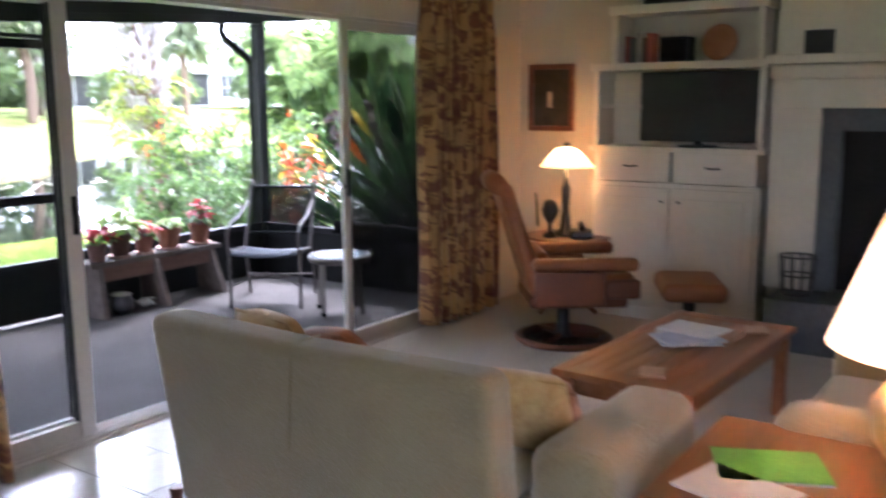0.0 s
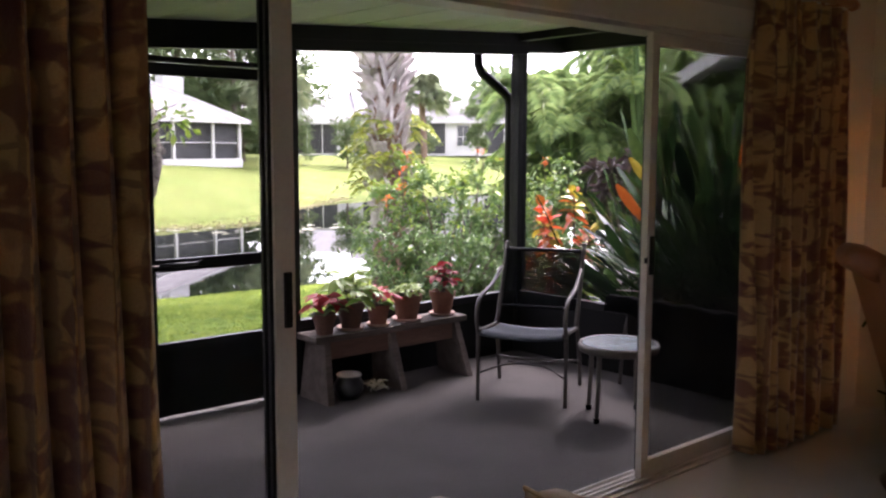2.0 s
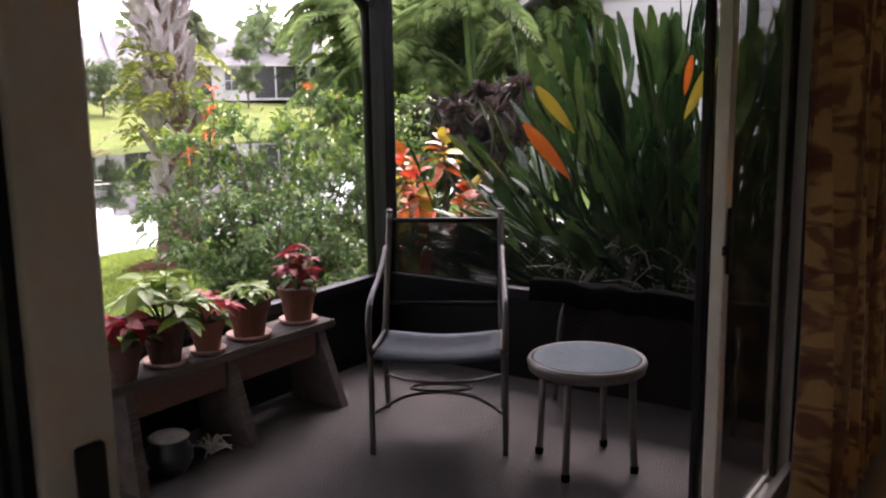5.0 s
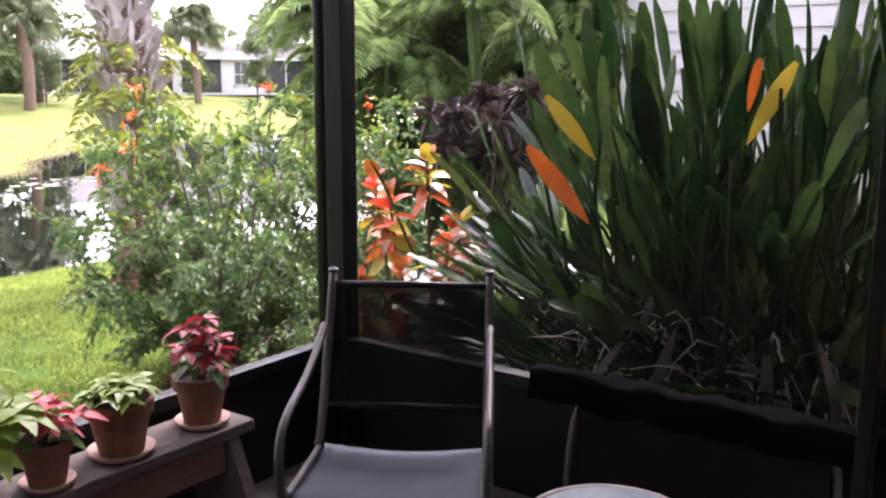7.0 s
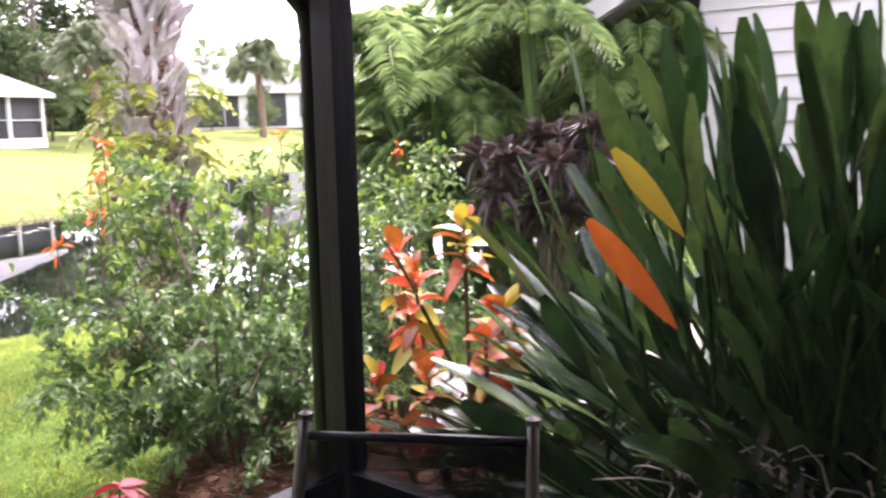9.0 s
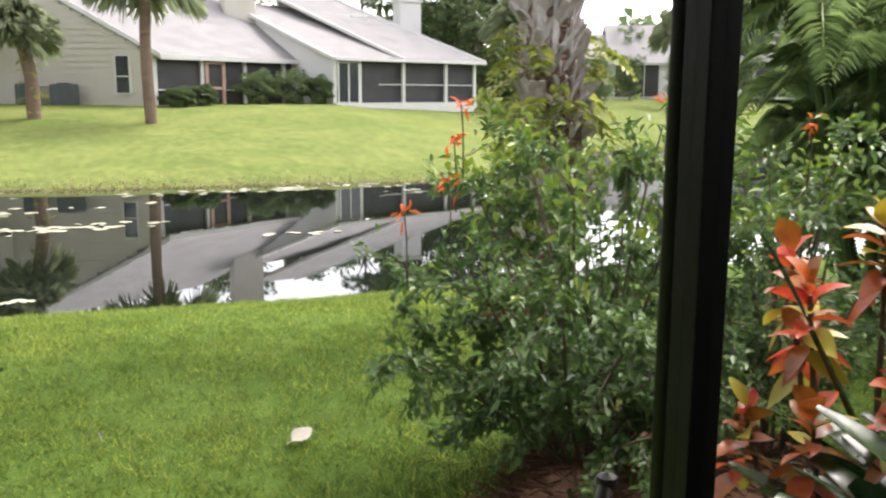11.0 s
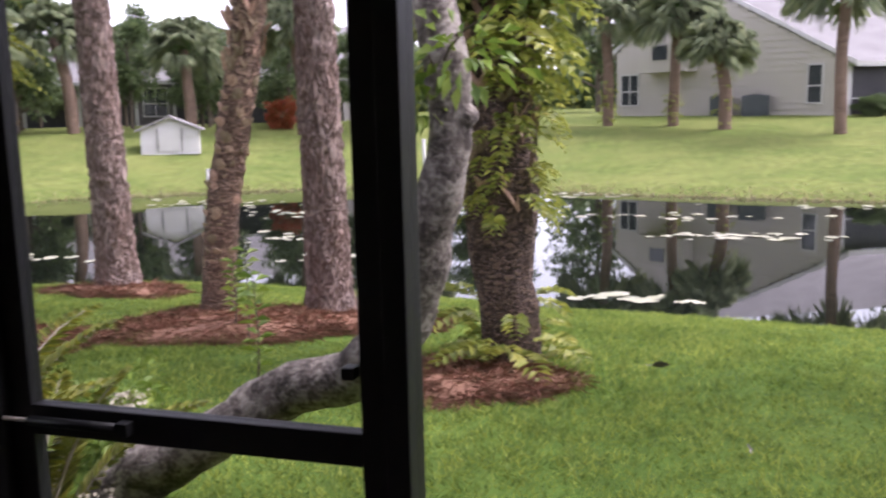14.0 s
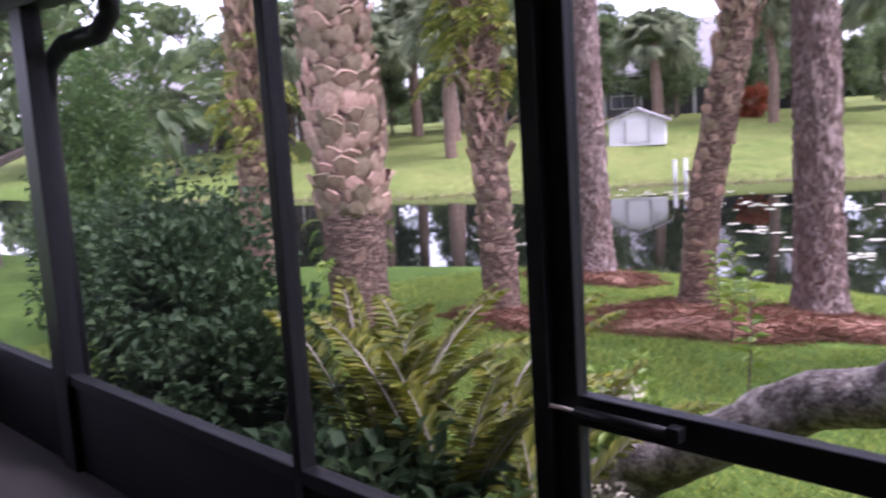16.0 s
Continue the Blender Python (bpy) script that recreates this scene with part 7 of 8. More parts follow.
for k, (dx, dy, tn) in enumerate(((0, 0, 35), (0.05, 0.02, 15), (-0.04, -0.02, 50), (0.1, 0.0, -10))):
    magazine(1.62 + dx, -2.3 + dy, 0.4505 + 0.0095 * k, tn, 0.21, 0.28, (M_BLUE, M_PAPER)[k % 2], ("blue and white magazine in a pile", "white magazine in a pile")[k % 2])
coaster(1.05, -2.36)
coaster(1.98, -2.52)
end_table()
magazine(0.08, -3.08, 0.5555, 25, 0.22, 0.29, M_GREENMAG, "bright green magazine on the end table")
magazine(-0.12, -3.05, 0.5555, -15, 0.2, 0.27, M_PAPER, "white magazine on the end table")
shade_lamp()
recliner()
ottoman()
lamp_table()
glass_lamp()
wall_painting()
bookcase()
television()
shelf_items()
fireplace()


def floor_tiles():
    """Pale square tiles in the passage beside the sliding doors."""
    bm = box(-0.1635, 0.1635, -0.1635, 0.1635, -0.008, 0.0, 0.0)
    me = bpy.data.meshes.new("floor_tile")
    bm.to_mesh(me)
    bm.free()
    me.materials.append(M_TILE)
    bed = bpy.data.objects["floor_tile_bed"]
    for i in range(15):
        for j in range(18):
            o = new("floor_tile", me)
            o.parent = bed
            o.location = (0.75 - 0.166 - i * 0.333, -0.085 - 0.166 - j * 0.333, 0.0)


floor_tiles()


# ---- buildings and woods in the distance ----
M_SIDING = mat("grey_beige_siding", (0.43, 0.4, 0.34), (0.5, 0.47, 0.405), scale=1.2, rough=0.7, bump=0.05, fine=20)
M_SIDINGW = mat("pale_siding", (0.56, 0.55, 0.52), (0.64, 0.63, 0.6), scale=1.2, rough=0.7, bump=0.05, fine=20)
M_ROOF = mat("grey_shingle_roof", (0.2, 0.19, 0.185), (0.31, 0.295, 0.29), scale=1.0, rough=0.9, bump=0.3, fine=25, stretch=(1, 1, 3))
# Darkened siding: the shade on the low far houses is put into its colour.
M_SHADESIDING = mat("shaded_siding", (0.11, 0.1, 0.095), (0.16, 0.15, 0.14), scale=1.2, rough=0.8, bump=0.05, fine=20)
M_TRIM = mat("white_trim", (0.5, 0.49, 0.46), (0.58, 0.57, 0.54), scale=2, rough=0.6, bump=0.03)
# On porches an opaque sheet: the dim inside behind the mesh is put into its colour.
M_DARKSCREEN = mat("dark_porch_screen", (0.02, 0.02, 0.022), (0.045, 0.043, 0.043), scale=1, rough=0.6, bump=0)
M_WINDOW = mat("window_glass", (0.03, 0.035, 0.04), (0.06, 0.065, 0.07), scale=0.8, rough=0.08, bump=0)
M_DOORWOOD = mat("weathered_pink_door", (0.42, 0.25, 0.19), (0.5, 0.32, 0.25), scale=3, rough=0.7, bump=0.1)
M_AC = mat("grey_steel_cabinet", (0.04, 0.05, 0.052), (0.075, 0.09, 0.09), scale=4, rough=0.5, bump=0.1)


def slab(name, corners, thick, material, parent, label=""):
    """A flat thick plate through corners in one plane, thickened downwards."""
    bm = bmesh.new()
    f = bm.faces.new([bm.verts.new(c) for c in corners])
    f.normal_update()
    if f.normal.z < 0:
        f.normal_flip()
    r = bmesh.ops.extrude_face_region(bm, geom=[f])
    bmesh.ops.translate(bm, vec=(0, 0, -thick), verts=[v for v in r["geom"] if isinstance(v, bmesh.types.BMVert)])
    bmesh.ops.recalc_face_normals(bm, faces=bm.faces)
    return part(name, bm, material, parent, label)


def siding(name, p, q, z0, tops, material, parent, board=0.26, label=""):
    """A clapboard wall from p to q. tops: (share of length, height) pairs of its upper edge."""
    p, q = Vector((*p, 0)), Vector((*q, 0))
    d = (q - p).normalized()
    out = Vector((d.y, -d.x, 0))
    length = (q - p).length
    S, Z = [a for a, _ in tops], [b for _, b in tops]
    bm = bmesh.new()
    fine = np.linspace(0, 1, 241)
    top = np.interp(fine, S, Z)
    z = z0
    while z < max(Z) - 0.01:
        z1 = min(z + board, max(Z))
        ok = np.where(top >= z + (z1 - z) * 0.5)[0]
        if len(ok) > 1:
            a, b = fine[ok[0]] * length, fine[ok[-1]] * length
            A, B = p + d * a, p + d * b
            lo, hi = out * 0.035, out * 0.008
            vs = [A + lo + Vector((0, 0, z)), B + lo + Vector((0, 0, z)), B + hi + Vector((0, 0, z1)), A + hi + Vector((0, 0, z1))]
            back = [A - out * 0.1 + Vector((0, 0, z)), B - out * 0.1 + Vector((0, 0, z)), B - out * 0.1 + Vector((0, 0, z1)), A - out * 0.1 + Vector((0, 0, z1))]
            v = [bm.verts.new(c) for c in vs + back]
            for f in ((0, 1, 2, 3), (7, 6, 5, 4), (0, 4, 5, 1), (1, 5, 6, 2), (2, 6, 7, 3), (3, 7, 4, 0)):
                bm.faces.new([v[i] for i in f])
        z = z1
    return part(name, bm, material, parent, label)


def on_wall(name, p, q, s0, s1, z0, z1, material, parent, proud=0.06, thick=0.08, label="", bevel=0.0):
    """A box set on a wall from p to q, between shares of its length and heights."""
    p, q = Vector((*p, 0)), Vector((*q, 0))
    d = (q - p)
    ang = math.atan2(d.y, d.x)
    L = d.length
    bm = box(s0 * L, s1 * L, -proud, -proud + thick, z0, z1, bevel)
    bmesh.ops.transform(bm, matrix=Matrix.Translation(p) @ Matrix.Rotation(ang, 4, "Z"), verts=bm.verts)
    return part(name, bm, material, parent, label)


def window_on(p, q, s0, s1, z0, z1, parent, bars=(1, 1)):
    w = on_wall("window", p, q, s0, s1, z0, z1, M_WINDOW, parent, 0.05, 0.04, "dark glass window with white frame")
    e = 0.07 / (Vector(q) - Vector(p)).length
    on_wall("frame", p, q, s0 - e, s0, z0 - 0.07, z1 + 0.07, M_TRIM, w, 0.09)
    on_wall("frame", p, q, s1, s1 + e, z0 - 0.07, z1 + 0.07, M_TRIM, w, 0.09)
    on_wall("frame", p, q, s0, s1, z1, z1 + 0.07, M_TRIM, w, 0.09)
    on_wall("sill", p, q, s0, s1, z0 - 0.07, z0, M_TRIM, w, 0.1)
    if bars[0]:
        m = (s0 + s1) / 2
        on_wall("glazing_bar", p, q, m - e * 0.35, m + e * 0.35, z0, z1, M_TRIM, w, 0.08)
    if bars[1]:
        m = z0 + (z1 - z0) * 0.45
        on_wall("glazing_bar", p, q, s0, s1, m - 0.03, m + 0.03, M_TRIM, w, 0.075)


def pond_house():
    h = thing("pond_house", "grey-beige sided townhouses with grey roofs and screened porches", "house")
    C, L, E = (6.7, 40.0), (-3.0, 46.0), (14.1, 44.0)
    wall = siding("gable_wall", L, C, 0.4, ((0, 4.0), (0.38, 6.95), (1, 3.05)), M_SIDING, h)
    window_on(L, C, 0.03, 0.115, 1.5, 2.9, h)
    window_on(L, C, 0.86, 0.91, 1.45, 2.95, h, (0, 1))
    bay = on_wall("bay", L, C, 0.17, 0.4, 2.95, 4.3, M_SIDING, h, 0.9, 0.9, "projecting upper bay")
    on_wall("window", L, C, 0.24, 0.31, 3.5, 4.15, M_WINDOW, bay, 0.93, 0.04)
    on_wall("base_trim", L, C, 0.0, 1.0, 0.4, 0.72, M_TRIM, h, 0.05, 0.06)
    ridge = (0.686, 43.72, 7.0)
    e = np.array((7.4, 4.0)) / 8.41
    far = e * 10.2
    slab("roof", [(6.95, 39.8, 3.0), (6.95 + far[0], 39.8 + far[1], 3.0), (ridge[0] + far[0], ridge[1] + far[1], 7.0), ridge], 0.16, M_ROOF, h, "weathered grey shingle roof")
    slab("roof", [ridge, (ridge[0] + far[0], ridge[1] + far[1], 7.0), (-3.3 + far[0], 46.2 + far[1], 3.9), (-3.3, 46.2, 3.9)], 0.16, M_ROOF, h)
    add = bmesh.new()
    for a, b in (((6.98, 39.75, 2.98), (0.66, 43.68, 7.02)), ((0.66, 43.68, 7.02), (-3.35, 46.15, 3.9))):
        add_tube(add, [a, b], 0.12, 4)
    part("rake_board", add, M_TRIM, h, "pale rake boards along the gable")
    on_wall("fascia", (6.95, 39.8), (6.95 + e[0] * 8.3, 39.8 + e[1] * 8.3), 0, 1, 2.82, 3.02, M_TRIM, h, 0.1, 0.1)
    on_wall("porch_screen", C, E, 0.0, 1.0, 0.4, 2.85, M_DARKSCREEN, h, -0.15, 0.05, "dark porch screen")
    for s in (0.005, 0.29, 0.575, 0.86):
        on_wall("porch_post", C, E, s, s + 0.02, 0.4, 2.85, M_TRIM, h, -0.02, 0.12)
    on_wall("porch_rail", C, E, 0, 1, 1.55, 1.6, M_TRIM, h, -0.05, 0.06)
    d = on_wall("porch_door", C, E, 0.315, 0.445, 0.75, 2.8, M_DARKSCREEN, h, -0.04, 0.06, "pinkish wooden screen door")
    for a, b in ((0.315, 0.335), (0.425, 0.445)):
        on_wall("stile", C, E, a, b, 0.75, 2.8, M_DOORWOOD, d, 0.03, 0.07)
    for a, b in ((0.75, 0.9), (1.6, 1.72), (2.7, 2.8)):
        on_wall("rail", C, E, 0.335, 0.425, a, b, M_DOORWOOD, d, 0.025, 0.07)
    c = part("chimney", box(10.9, 12.4, 46.0, 47.2, 3.5, 7.6, 0.02), M_SIDING, h, "sided chimney")
    part("chimney_cap", box(10.8, 12.5, 45.9, 47.3, 7.6, 7.75, 0.02), M_TRIM, c)
    # second unit
    W, R, P = (14.95, 41.5), (23.75, 44.4), (19.1, 42.75)
    B = (11.6, 47.5)
    siding("gable_wall", B, W, 0.5, ((0, 5.85), (1, 3.1)), M_SIDINGW, h, label="pale sided end wall")
    on_wall("front_return", W, (16.5, 42.0), 0.0, 1.0, 0.5, 2.95, M_SIDINGW, h, 0.0, 0.1)
    slab("roof", [(14.9, 41.2, 3.1), (19.5, 42.75, 3.1), (15.6, 49.0, 5.95), (11.3, 47.6, 5.95)], 0.15, M_ROOF, h)
    slab("roof", [(18.9, 42.5, 3.12), (24.3, 44.3, 3.1), (15.2, 50.5, 7.5), (12.4, 49.6, 7.3)], 0.15, M_ROOF, h)
    slab("roof", [(24.3, 44.3, 3.1), (26.0, 50.0, 3.1), (15.2, 50.5, 7.5)], 0.15, M_ROOF, h)
    up = bmesh.new()
    for a, b in (((14.85, 41.15, 3.05), (11.25, 47.6, 5.95)), ((18.85, 42.4, 3.1), (12.3, 49.5, 7.35)), ((24.35, 44.3, 3.1), (15.2, 50.4, 7.5)), ((14.9, 41.15, 3.03), (24.3, 44.25, 3.03))):
        add_tube(up, [a, b], 0.1, 4)
    part("rake_board", up, M_TRIM, h)
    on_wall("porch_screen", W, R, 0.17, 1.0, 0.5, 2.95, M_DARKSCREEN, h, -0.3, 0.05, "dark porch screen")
    for s in (0.455, 0.765, 0.99):
        on_wall("porch_post", W, R, s, s + 0.018, 0.5, 3.0, M_TRIM, h, 0.0, 0.12)
    on_wall("porch_rail", W, R, 0.3, 1, 1.85, 1.9, M_TRIM, h, -0.05, 0.06)
    sd = on_wall("sliding_door", W, (16.5, 42.0), 0.15, 0.85, 1.05, 2.85, M_WINDOW, h, 0.05, 0.05, "dark sliding glass door with white frame")
    for s in (0.11, 0.48, 0.85):
        on_wall("frame", W, (16.5, 42.0), s, s + 0.05, 1.0, 2.9, M_TRIM, sd, 0.09)
    on_wall("porch_slab", W, R, 0.0, 1.0, 0.5, 1.0, M_TRIM, h, 0.15, 0.3)
    for (a, b, cx) in ((14.2, 15.0, 48.4), (17.6, 18.6, 46.8)):
        part("skylight", box(a, b, cx, cx + 0.5, 5.9 if a < 15 else 4.95, 6.45 if a < 15 else 5.5, 0.03), M_TRIM, h, "pale skylight curb")
    c2 = part("chimney", box(21.7, 23.0, 50.0, 51.2, 3.0, 6.6, 0.02), M_SIDINGW, h, "pale sided chimney")
    part("chimney_cap", box(21.6, 23.1, 49.9, 51.3, 6.6, 6.75, 0.02), M_TRIM, c2)


pond_house()


def air_conditioner(x, y, w):
    z = gz(x, y)
    t = thing("air_conditioner", "grey louvred air conditioner beside the house wall", "air conditioner", pose(x, y, z), group="air conditioners")
    b = part("cabinet", box(-w / 2, w / 2, -0.4, 0.4, -0.05, 0.85, 0.03), M_AC, t)
    for k in range(7):
        part("louvre", box(-w / 2 - 0.012, w / 2 + 0.012, -0.412, 0.412, 0.08 + k * 0.1, 0.12 + k * 0.1), M_AC, b)
    part("fan_guard", lathe([(0.3, 0.85), (0.3, 0.89), (0.05, 0.91), (0.0, 0.91)], 16), M_DARKSCREEN, t)


air_conditioner(1.9, 42.2, 0.9)
air_conditioner(3.3, 41.5, 1.1)


def porch_hedge(x, y, r, h, seed):
    rng = np.random.default_rng(seed)
    z = gz(x, y)
    t = thing("porch_hedge", "clipped green shrub beside the porch", "shrub", pose(x, y, z), group="porch shrubs")
    p, d = blob_points(3200, (0, 0, h * 0.5), (r, r * 0.7, h * 0.55), rng, 0.6)
    p[:, 2] = np.maximum(p[:, 2], 0)
    leaves("foliage", p, d, 0.13, 0.07, M_WOODS, t, rng)
    part("stem", tube([(0, 0, -0.1), (0, 0, h * 0.4)], 0.05, 6), M_TWIG, t)


for k, (x, y, r, h) in enumerate(((7.6, 39.6, 0.7, 0.75), (8.7, 40.1, 0.6, 0.8), (11.3, 41.2, 1.0, 1.4), (13.0, 41.6, 1.1, 1.5), (14.2, 41.5, 0.7, 1.2))):
    porch_hedge(x, y, r, h, 300 + k)


def red_shrub(x, y):
    rng = np.random.default_rng(330)
    t = thing("red_leaved_shrub", "rust-red leaved shrub in front of the far house", "shrub", pose(x, y, gz(x, y)))
    p, d = blob_points(1100, (0, 0, 0.6), (0.8, 0.6, 0.7), rng, 0.5)
    leaves("foliage", p, d, 0.2, 0.1, leafmat("rust_red_leaf", (0.28, 0.06, 0.025), (0.4, 0.13, 0.05)), t, rng)
    part("stem", tube([(0, 0, -0.1), (0, 0, 0.5)], 0.05, 6), M_TWIG, t)


red_shrub(-16.7, 37.0)


def plain_house(x, y, turn, w, d, eave, ridge, base, label, pale=False, screens=((0.06, 0.42), (0.62, 0.94))):
    h = thing("far_house", label, "house", pose(x, y, 0, 0, 0, turn))
    m = M_SIDINGW if pale else M_SHADESIDING
    siding("wall", (-w / 2, -d / 2), (w / 2, -d / 2), base, ((0, eave), (1, eave)), m, h)
    siding("wall", (-w / 2, d / 2), (-w / 2, -d / 2), base, ((0, eave - 0.3), (0.5, ridge - 0.35), (1, eave - 0.3)), m, h)
    siding("wall", (w / 2, -d / 2), (w / 2, d / 2), base, ((0, eave - 0.3), (0.5, ridge - 0.35), (1, eave - 0.3)), m, h)
    for sg in (-1, 1):
        slab("roof", [(-w / 2 - 0.5, sg * (d / 2 + 0.5), eave - 0.15), (w / 2 + 0.5, sg * (d / 2 + 0.5), eave - 0.15), (w / 2 + 0.5, 0, ridge + 0.05), (-w / 2 - 0.5, 0, ridge + 0.05)], 0.15, M_ROOF, h)
    P, Q = (-w / 2, -d / 2), (w / 2, -d / 2)
    on_wall("fascia", P, Q, -0.03, 1.03, eave - 0.3, eave - 0.1, M_TRIM, h, 0.55, 0.06)
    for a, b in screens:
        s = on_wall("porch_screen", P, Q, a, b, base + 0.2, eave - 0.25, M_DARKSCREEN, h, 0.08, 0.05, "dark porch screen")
        for k in range(4):
            u = a + (b - a) * k / 3
            on_wall("post", P, Q, u - 0.004, u + 0.004, base + 0.2, eave - 0.25, M_TRIM, s, 0.12, 0.05)
    window_on(P, Q, 0.48, 0.54, base + 0.9, eave - 0.5, h)
    return h


plain_house(-28, 46, 18, 20, 9, 3.4, 6.2, 0.6, "low grey house with dark screened porches beyond the pond", screens=((0.02, 0.46), (0.56, 0.98)))
plain_house(-46, 27, 62, 16, 9, 3.2, 5.8, 0.4, "low house with a dark porch beyond the pond", screens=((0.02, 0.46), (0.56, 0.98)))
plain_house(56, 63, -28, 18, 10, 4.2, 7.2, 1.0, "pale house with a light roof far across the lawn", True)
plain_house(47, 67, -35, 11, 9, 4.0, 6.4, 1.0, "pale far house half hidden by the palm", True)


def shed():
    x, y = -17.5, 29.7
    z = gz(x, y)
    t = thing("garden_shed", "small white garden shed with grey gable roof", "shed", pose(x, y, z, 0, 0, 30))
    siding("wall", (-1, -0.7), (1, -0.7), -0.1, ((0, 0.85), (0.5, 1.2), (1, 0.85)), M_TRIM, t, 0.15)
    siding("wall", (1, -0.7), (1, 0.7), -0.1, ((0, 0.85), (1, 0.85)), M_TRIM, t, 0.15)
    siding("wall", (-1, 0.7), (-1, -0.7), -0.1, ((0, 0.85), (1, 0.85)), M_TRIM, t, 0.15)
    siding("wall", (1, 0.7), (-1, 0.7), -0.1, ((0, 0.85), (1, 0.85)), M_TRIM, t, 0.15)
    for sg in (-1, 1):
        slab("roof", [(sg * 1.2, -0.9, 0.8), (sg * 1.2, 0.9, 0.8), (0, 0.9, 1.3), (0, -0.9, 1.3)], 0.07, M_ROOF, t)
    d = part("door", box(-0.4, 0.4, -0.76, -0.73, 0.02, 0.8, 0.01), M_TRIM, t)
    for a in (-0.44, 0.4):
        part("door_trim", box(a, a + 0.05, -0.78, -0.73, 0.02, 0.84), M_ROOF, d)
    part("vent", box(0.6, 0.8, -0.77, -0.73, 0.55, 0.75, 0.01), M_TRIM, t)


shed()


def white_pipe(x, y, h):
    t = thing("white_pipe", "white plastic marker pipe standing at the shore", "pipe", pose(x, y, gz(x, y)), group="white pipes")
    part("tube", tube([(0, 0, -0.2), (0, 0, h)], 0.06, 10), M_TRIM, t, smooth=True)
    part("cap", lathe([(0.07, h - 0.02), (0.07, h + 0.03), (0, h + 0.04)], 10), M_TRIM, t)


white_pipe(-12.9, 24.7, 0.75)
white_pipe(-12.6, 24.8, 0.8)
white_pipe(-7.4, 29.0, 1.1)


def wing():
    """The neighbouring wing beside the garden: a sided gable wall with its roof."""
    h = thing("house_wing", "pale sided gable wing with white eave beside the garden", "house")
    siding("gable_wall", (8.8, 3.5), (8.8, -6.0), -0.3, ((0, 2.75), (0.5, 5.0), (1, 2.75)), M_SIDINGW, h, 0.18)
    siding("side_wall", (13.0, 3.5), (8.8, 3.5), -0.3, ((0, 2.75), (1, 2.75)), M_SIDINGW, h, 0.18)
    slab("roof", [(8.35, 4.3, 2.45), (14, 4.3, 2.45), (14, -1.25, 5.2), (8.35, -1.25, 5.2)], 0.14, M_ROOF, h)
    slab("roof", [(8.35, -6.8, 2.55), (14, -6.8, 2.55), (14, -1.25, 5.2), (8.35, -1.25, 5.2)], 0.14, M_ROOF, h)
    up = bmesh.new()
    for a, b in (((8.33, 4.3, 2.4), (8.33, -1.25, 5.1)), ((8.33, 4.3, 2.4), (14, 4.3, 2.4))):
        add_tube(up, [a, b], 0.11, 4)
    part("eave_board", up, M_TRIM, h, "white eave board")
    siding("garden_wall", (8.8, 0.05), (4.07, 0.05), -0.3, ((0, 2.75), (1, 2.75)), M_SIDINGW, h, 0.18)
    slab("roof", [(3.6, 0.45, 2.5), (8.8, 0.45, 2.5), (8.8, -5, 4.6), (3.6, -5, 4.6)], 0.14, M_ROOF, h)


wing()


def sabal(x, y, height, r, seed, boots=0.0, label="cabbage palm with a round crown of fan leaves"):
    rng = np.random.default_rng(seed)
    t = thing("cabbage_palm", label, "palm tree", pose(x, y, gz(x, y)), group="far cabbage palms")
    path = smooth_path([(0, 0, -0.3), (rng.normal(0, 0.1), 0, height * 0.5), (rng.normal(0, 0.25), 0, height)], 14)
    part("trunk", tube(path, np.linspace(r * 1.05, r * 0.9, 14), 12, rough=0.15, freq=3), M_FARPALM, t, smooth=True)
    if boots:
        ferns_on(t, path, r, (0.2, height * boots), 40, rng, 0.3)
    fan_fronds(t, tuple(path[-1]), 60, height * 0.26 + 0.62, rng)
    return t


sabal(5.84, 34.0, 4.9, 0.2, 401)
sabal(2.08, 36.0, 2.9, 0.24, 402, 0.9, "short cabbage palm with ferny trunk and round crown")
sabal(0.1, 37.8, 4.3, 0.21, 403, 0.3)
sabal(-2.6, 39.0, 4.6, 0.22, 404, 0.4)
sabal(-22.8, 25.0, 4.6, 0.22, 405)
sabal(-27.5, 25.5, 4.2, 0.27, 406)
sabal(-24.5, 33.0, 4.0, 0.26, 408)
sabal(-19.0, 33.5, 3.4, 0.24, 409)
sabal(-33.0, 24.0, 4.6, 0.27, 410)
sabal(-30.0, 30.0, 5.0, 0.26, 411)
sabal(-10.5, 36.0, 4.8, 0.2, 412)
sabal(27.5, 46.0, 5.0, 0.3, 413)
sabal(43.0, 51.0, 5.2, 0.25, 418)
sabal(-26.0, 28.5, 4.4, 0.27, 414)
sabal(-31.0, 27.0, 4.7, 0.27, 415)
sabal(-29.0, 23.5, 4.4, 0.28, 416)
sabal(-15.0, 35.5, 4.4, 0.2, 417)


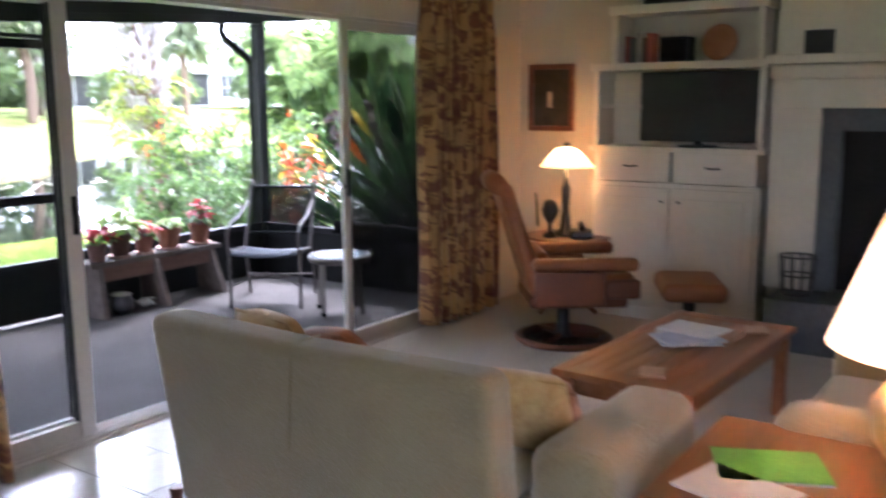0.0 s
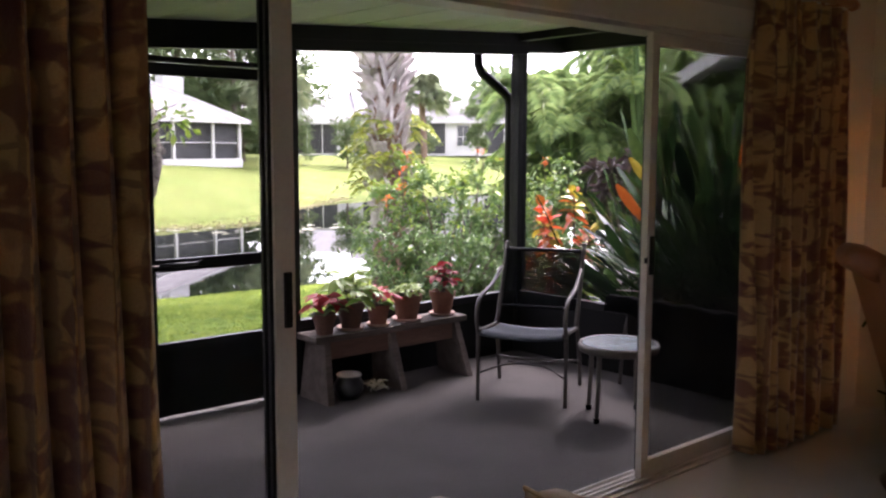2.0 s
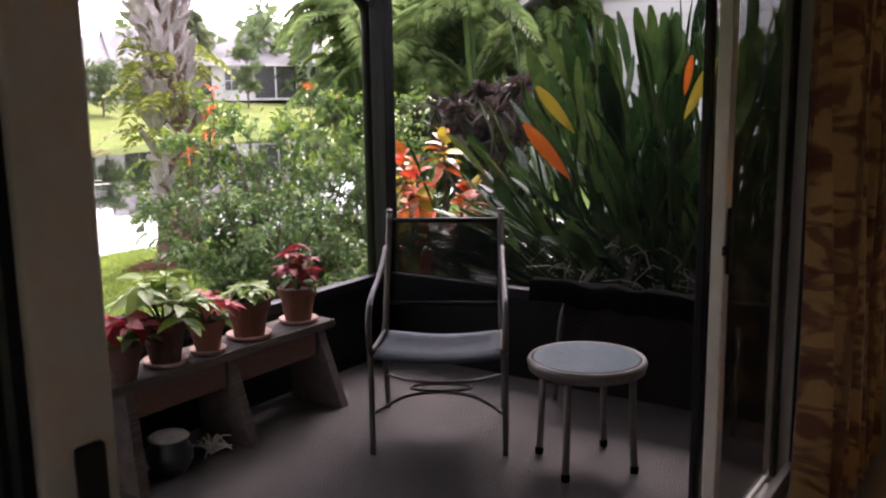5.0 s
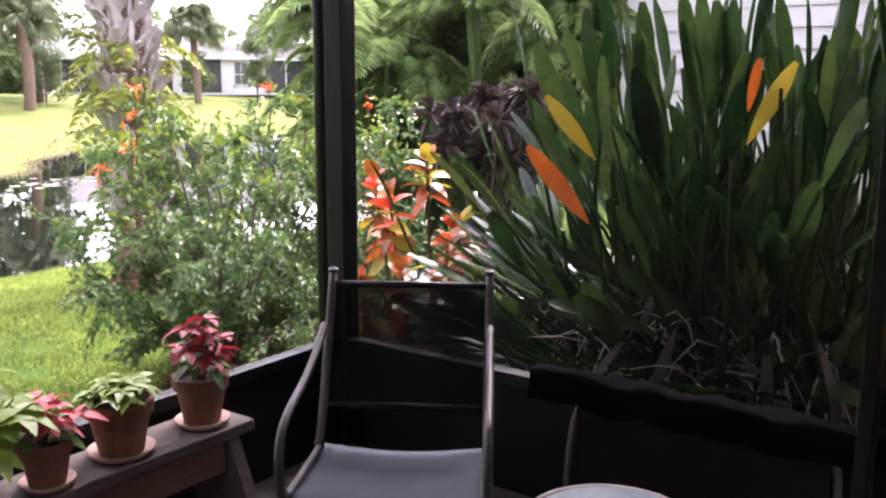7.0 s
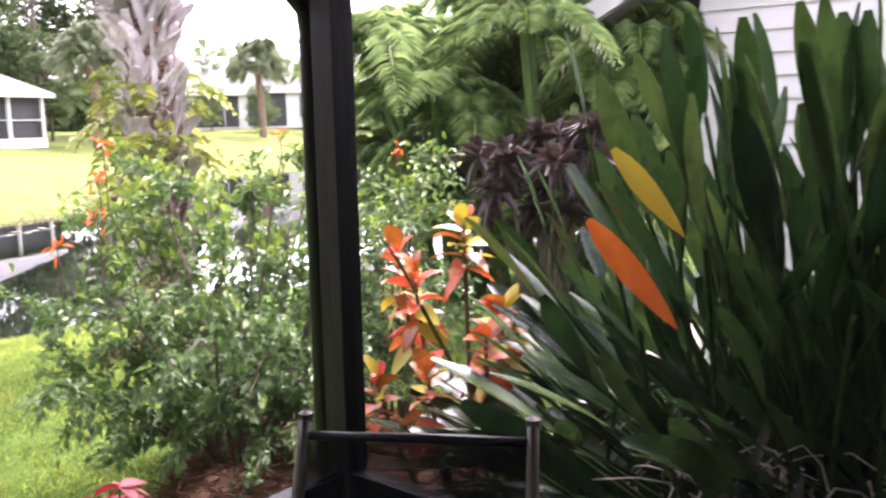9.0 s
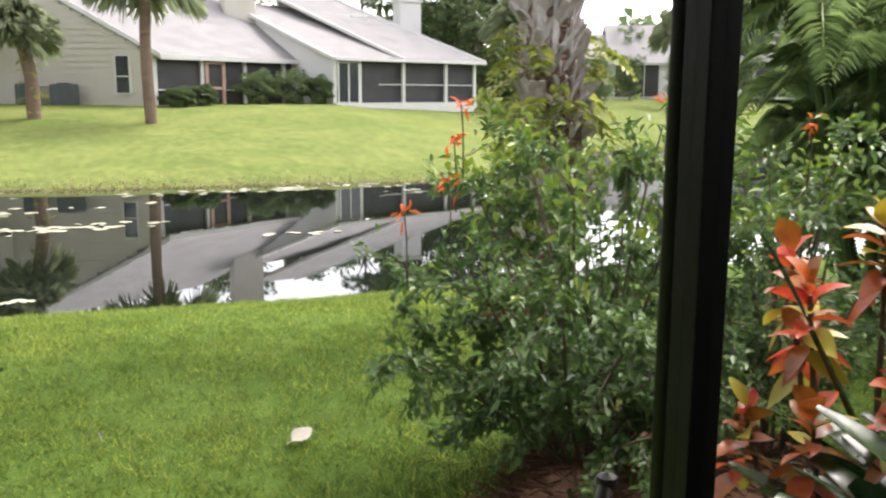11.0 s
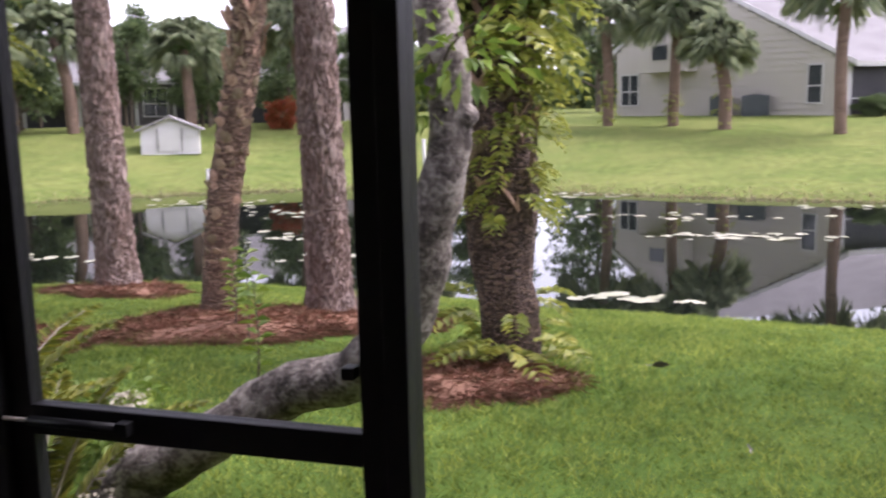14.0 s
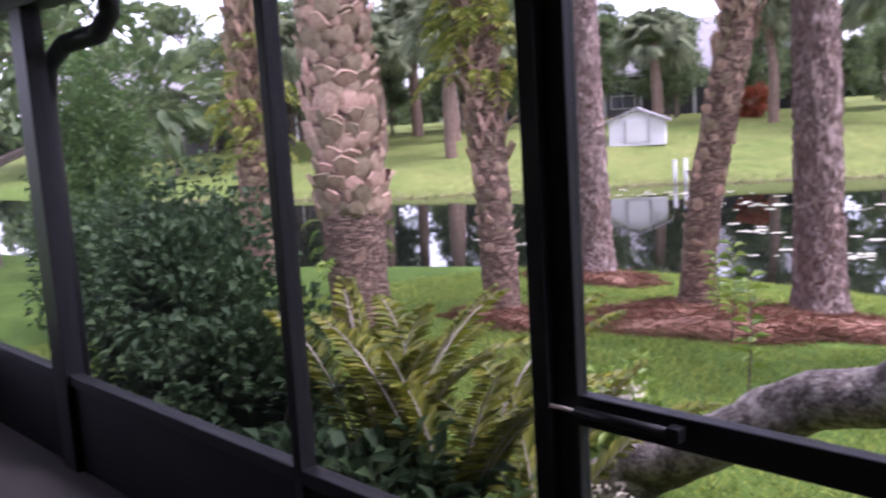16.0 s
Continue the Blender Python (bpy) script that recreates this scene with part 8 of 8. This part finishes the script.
def crown_tree(seed, height, spread, leaf, count, pine_like):
    rng = np.random.default_rng(seed)
    t = thing("woodland_tree", "tall pine behind the houses" if pine_like else "broad leafy tree behind the houses", "tree", group="trees behind the houses")
    part("trunk", tube(smooth_path([(0, 0, -0.4), (0.1, 0, height * 0.5), (0, 0.1, height * 0.92)], 12), np.linspace(0.2, 0.06, 12), 10, rough=0.15), M_FARTRUNK, t, smooth=True)
    limbs = bmesh.new()
    B, W = [], []
    clumps = 15 if pine_like else 22
    for k in range(clumps):
        a = rng.uniform(0, 6.28)
        z = height * (rng.uniform(0.5, 1.0) if pine_like else rng.uniform(0.22, 1.0))
        r = spread * rng.uniform(0.25, 1.0) * (1.1 - 0.6 * z / height)
        e = np.array((math.cos(a) * r, math.sin(a) * r, z))
        add_tube(limbs, [(0, 0, z - 0.12 * height), e], [0.09, 0.03], 5)
        s = spread * rng.uniform(0.25, 0.5)
        p, d = blob_points(count // clumps, e, (s, s, s * (0.45 if pine_like else 0.75)), rng, 0.3)
        B.append(p), W.append(d)
    part("limbs", limbs, M_FARTRUNK, t)
    leaves("crown", np.concatenate(B), np.concatenate(W) + (0, 0, 0.2), leaf, leaf * (0.3 if pine_like else 0.5), M_WOODS, t, rng)
    return t


KINDS = [crown_tree(501, 13, 3.0, 0.5, 2600, True), crown_tree(502, 9, 3.6, 0.42, 4200, False), crown_tree(503, 11, 3.4, 0.45, 4200, False), crown_tree(504, 16, 3.2, 0.5, 2600, True)]
SPOTS = [(-12, 58), (-6, 62), (0, 60), (5, 66), (10, 62), (15, 66), (20, 60), (25, 66), (30, 72), (24.5, 54), (28, 53), (30.5, 50), (33, 55), (29.5, 58), (62, 84), (80, 60), (-16, 50), (-18, 44), (-30, 58), (-36, 54),
         (-42, 50), (-40, 42), (-44, 38), (-52, 30), (-38, 29), (-54, 22), (-58, 14), (-50, 12), (-60, 30), (-22, 40), (-9, 48),
         (20, 8.5), (19, 5.5), (24, 9), (15.5, 8), (17, 11.5), (-14, 5.5), (-18, 3), (-22, 6)]
LOW = [(46, 55), (50, 52.5), (43, 57), (27, 50), (30, 48.5), (24, 51), (33, 47), (-13.5, 38.5), (-17, 38.5), (-24, 41), (-28, 42), (-20, 36.5), (-30, 33), (-35, 24), (-21, 37.5), (-25.5, 38), (-29, 35), (-33, 31), (-36, 27), (-23, 35), (-31, 38.5), (-27, 32.5), (-40, 25), (-15.5, 43), (-12.5, 41), (-9.5, 42), (-19, 41), (-44, 21), (-37, 34), (-34, 19.5), (-38.5, 20.5), (-31, 21)]
pick = np.random.default_rng(9)
for k, (x, y) in enumerate(SPOTS):
    src = KINDS[int(pick.integers(0, 4)) if y > 40 else (1 + k % 2)]
    s = float(pick.uniform(0.75, 1.15)) * (0.62 if y < 20 and x > 0 else 0.48 if x < -8 and y > 38 else 1.0)
    m = pose(x, y, gz(x, y), 0, 0, float(pick.uniform(0, 360)))
    if k < 4:
        src = KINDS[k]
        src.matrix_world = m
        continue
    o = copy_thing(src, m)
    o.scale = (s, s, s)
for k, (x, y) in enumerate(LOW):
    o = copy_thing(KINDS[1 + k % 2], pose(x, y, gz(x, y) - 0.3, 0, 0, float(pick.uniform(0, 360))))
    s = float(pick.uniform(0.36, 0.48)) * (1.25 if x < -26 else 1.0)
    o.scale = (s, s, s)


def far_woods():
    rng = np.random.default_rng(10)
    n = 60000
    a = rng.uniform(-0.35, math.pi + 0.35, n)
    r = rng.uniform(80, 105, n)
    x, y = np.cos(a) * r, np.sin(a) * r
    top = 4.5 + 2 * np.sin(a * 17) + 1.6 * np.sin(a * 41 + 1) + 1.2 * np.sin(a * 97)
    z = 0.8 + top * rng.random(n) ** 0.8
    p = np.stack([x, y, z], 1)
    tagged(leaves("far_woods", p, rng.normal(size=(n, 3)), 1.5, 0.9, M_WOODS, None, rng), "distant line of dark green woods", "woods", kind="stuff")


far_woods()
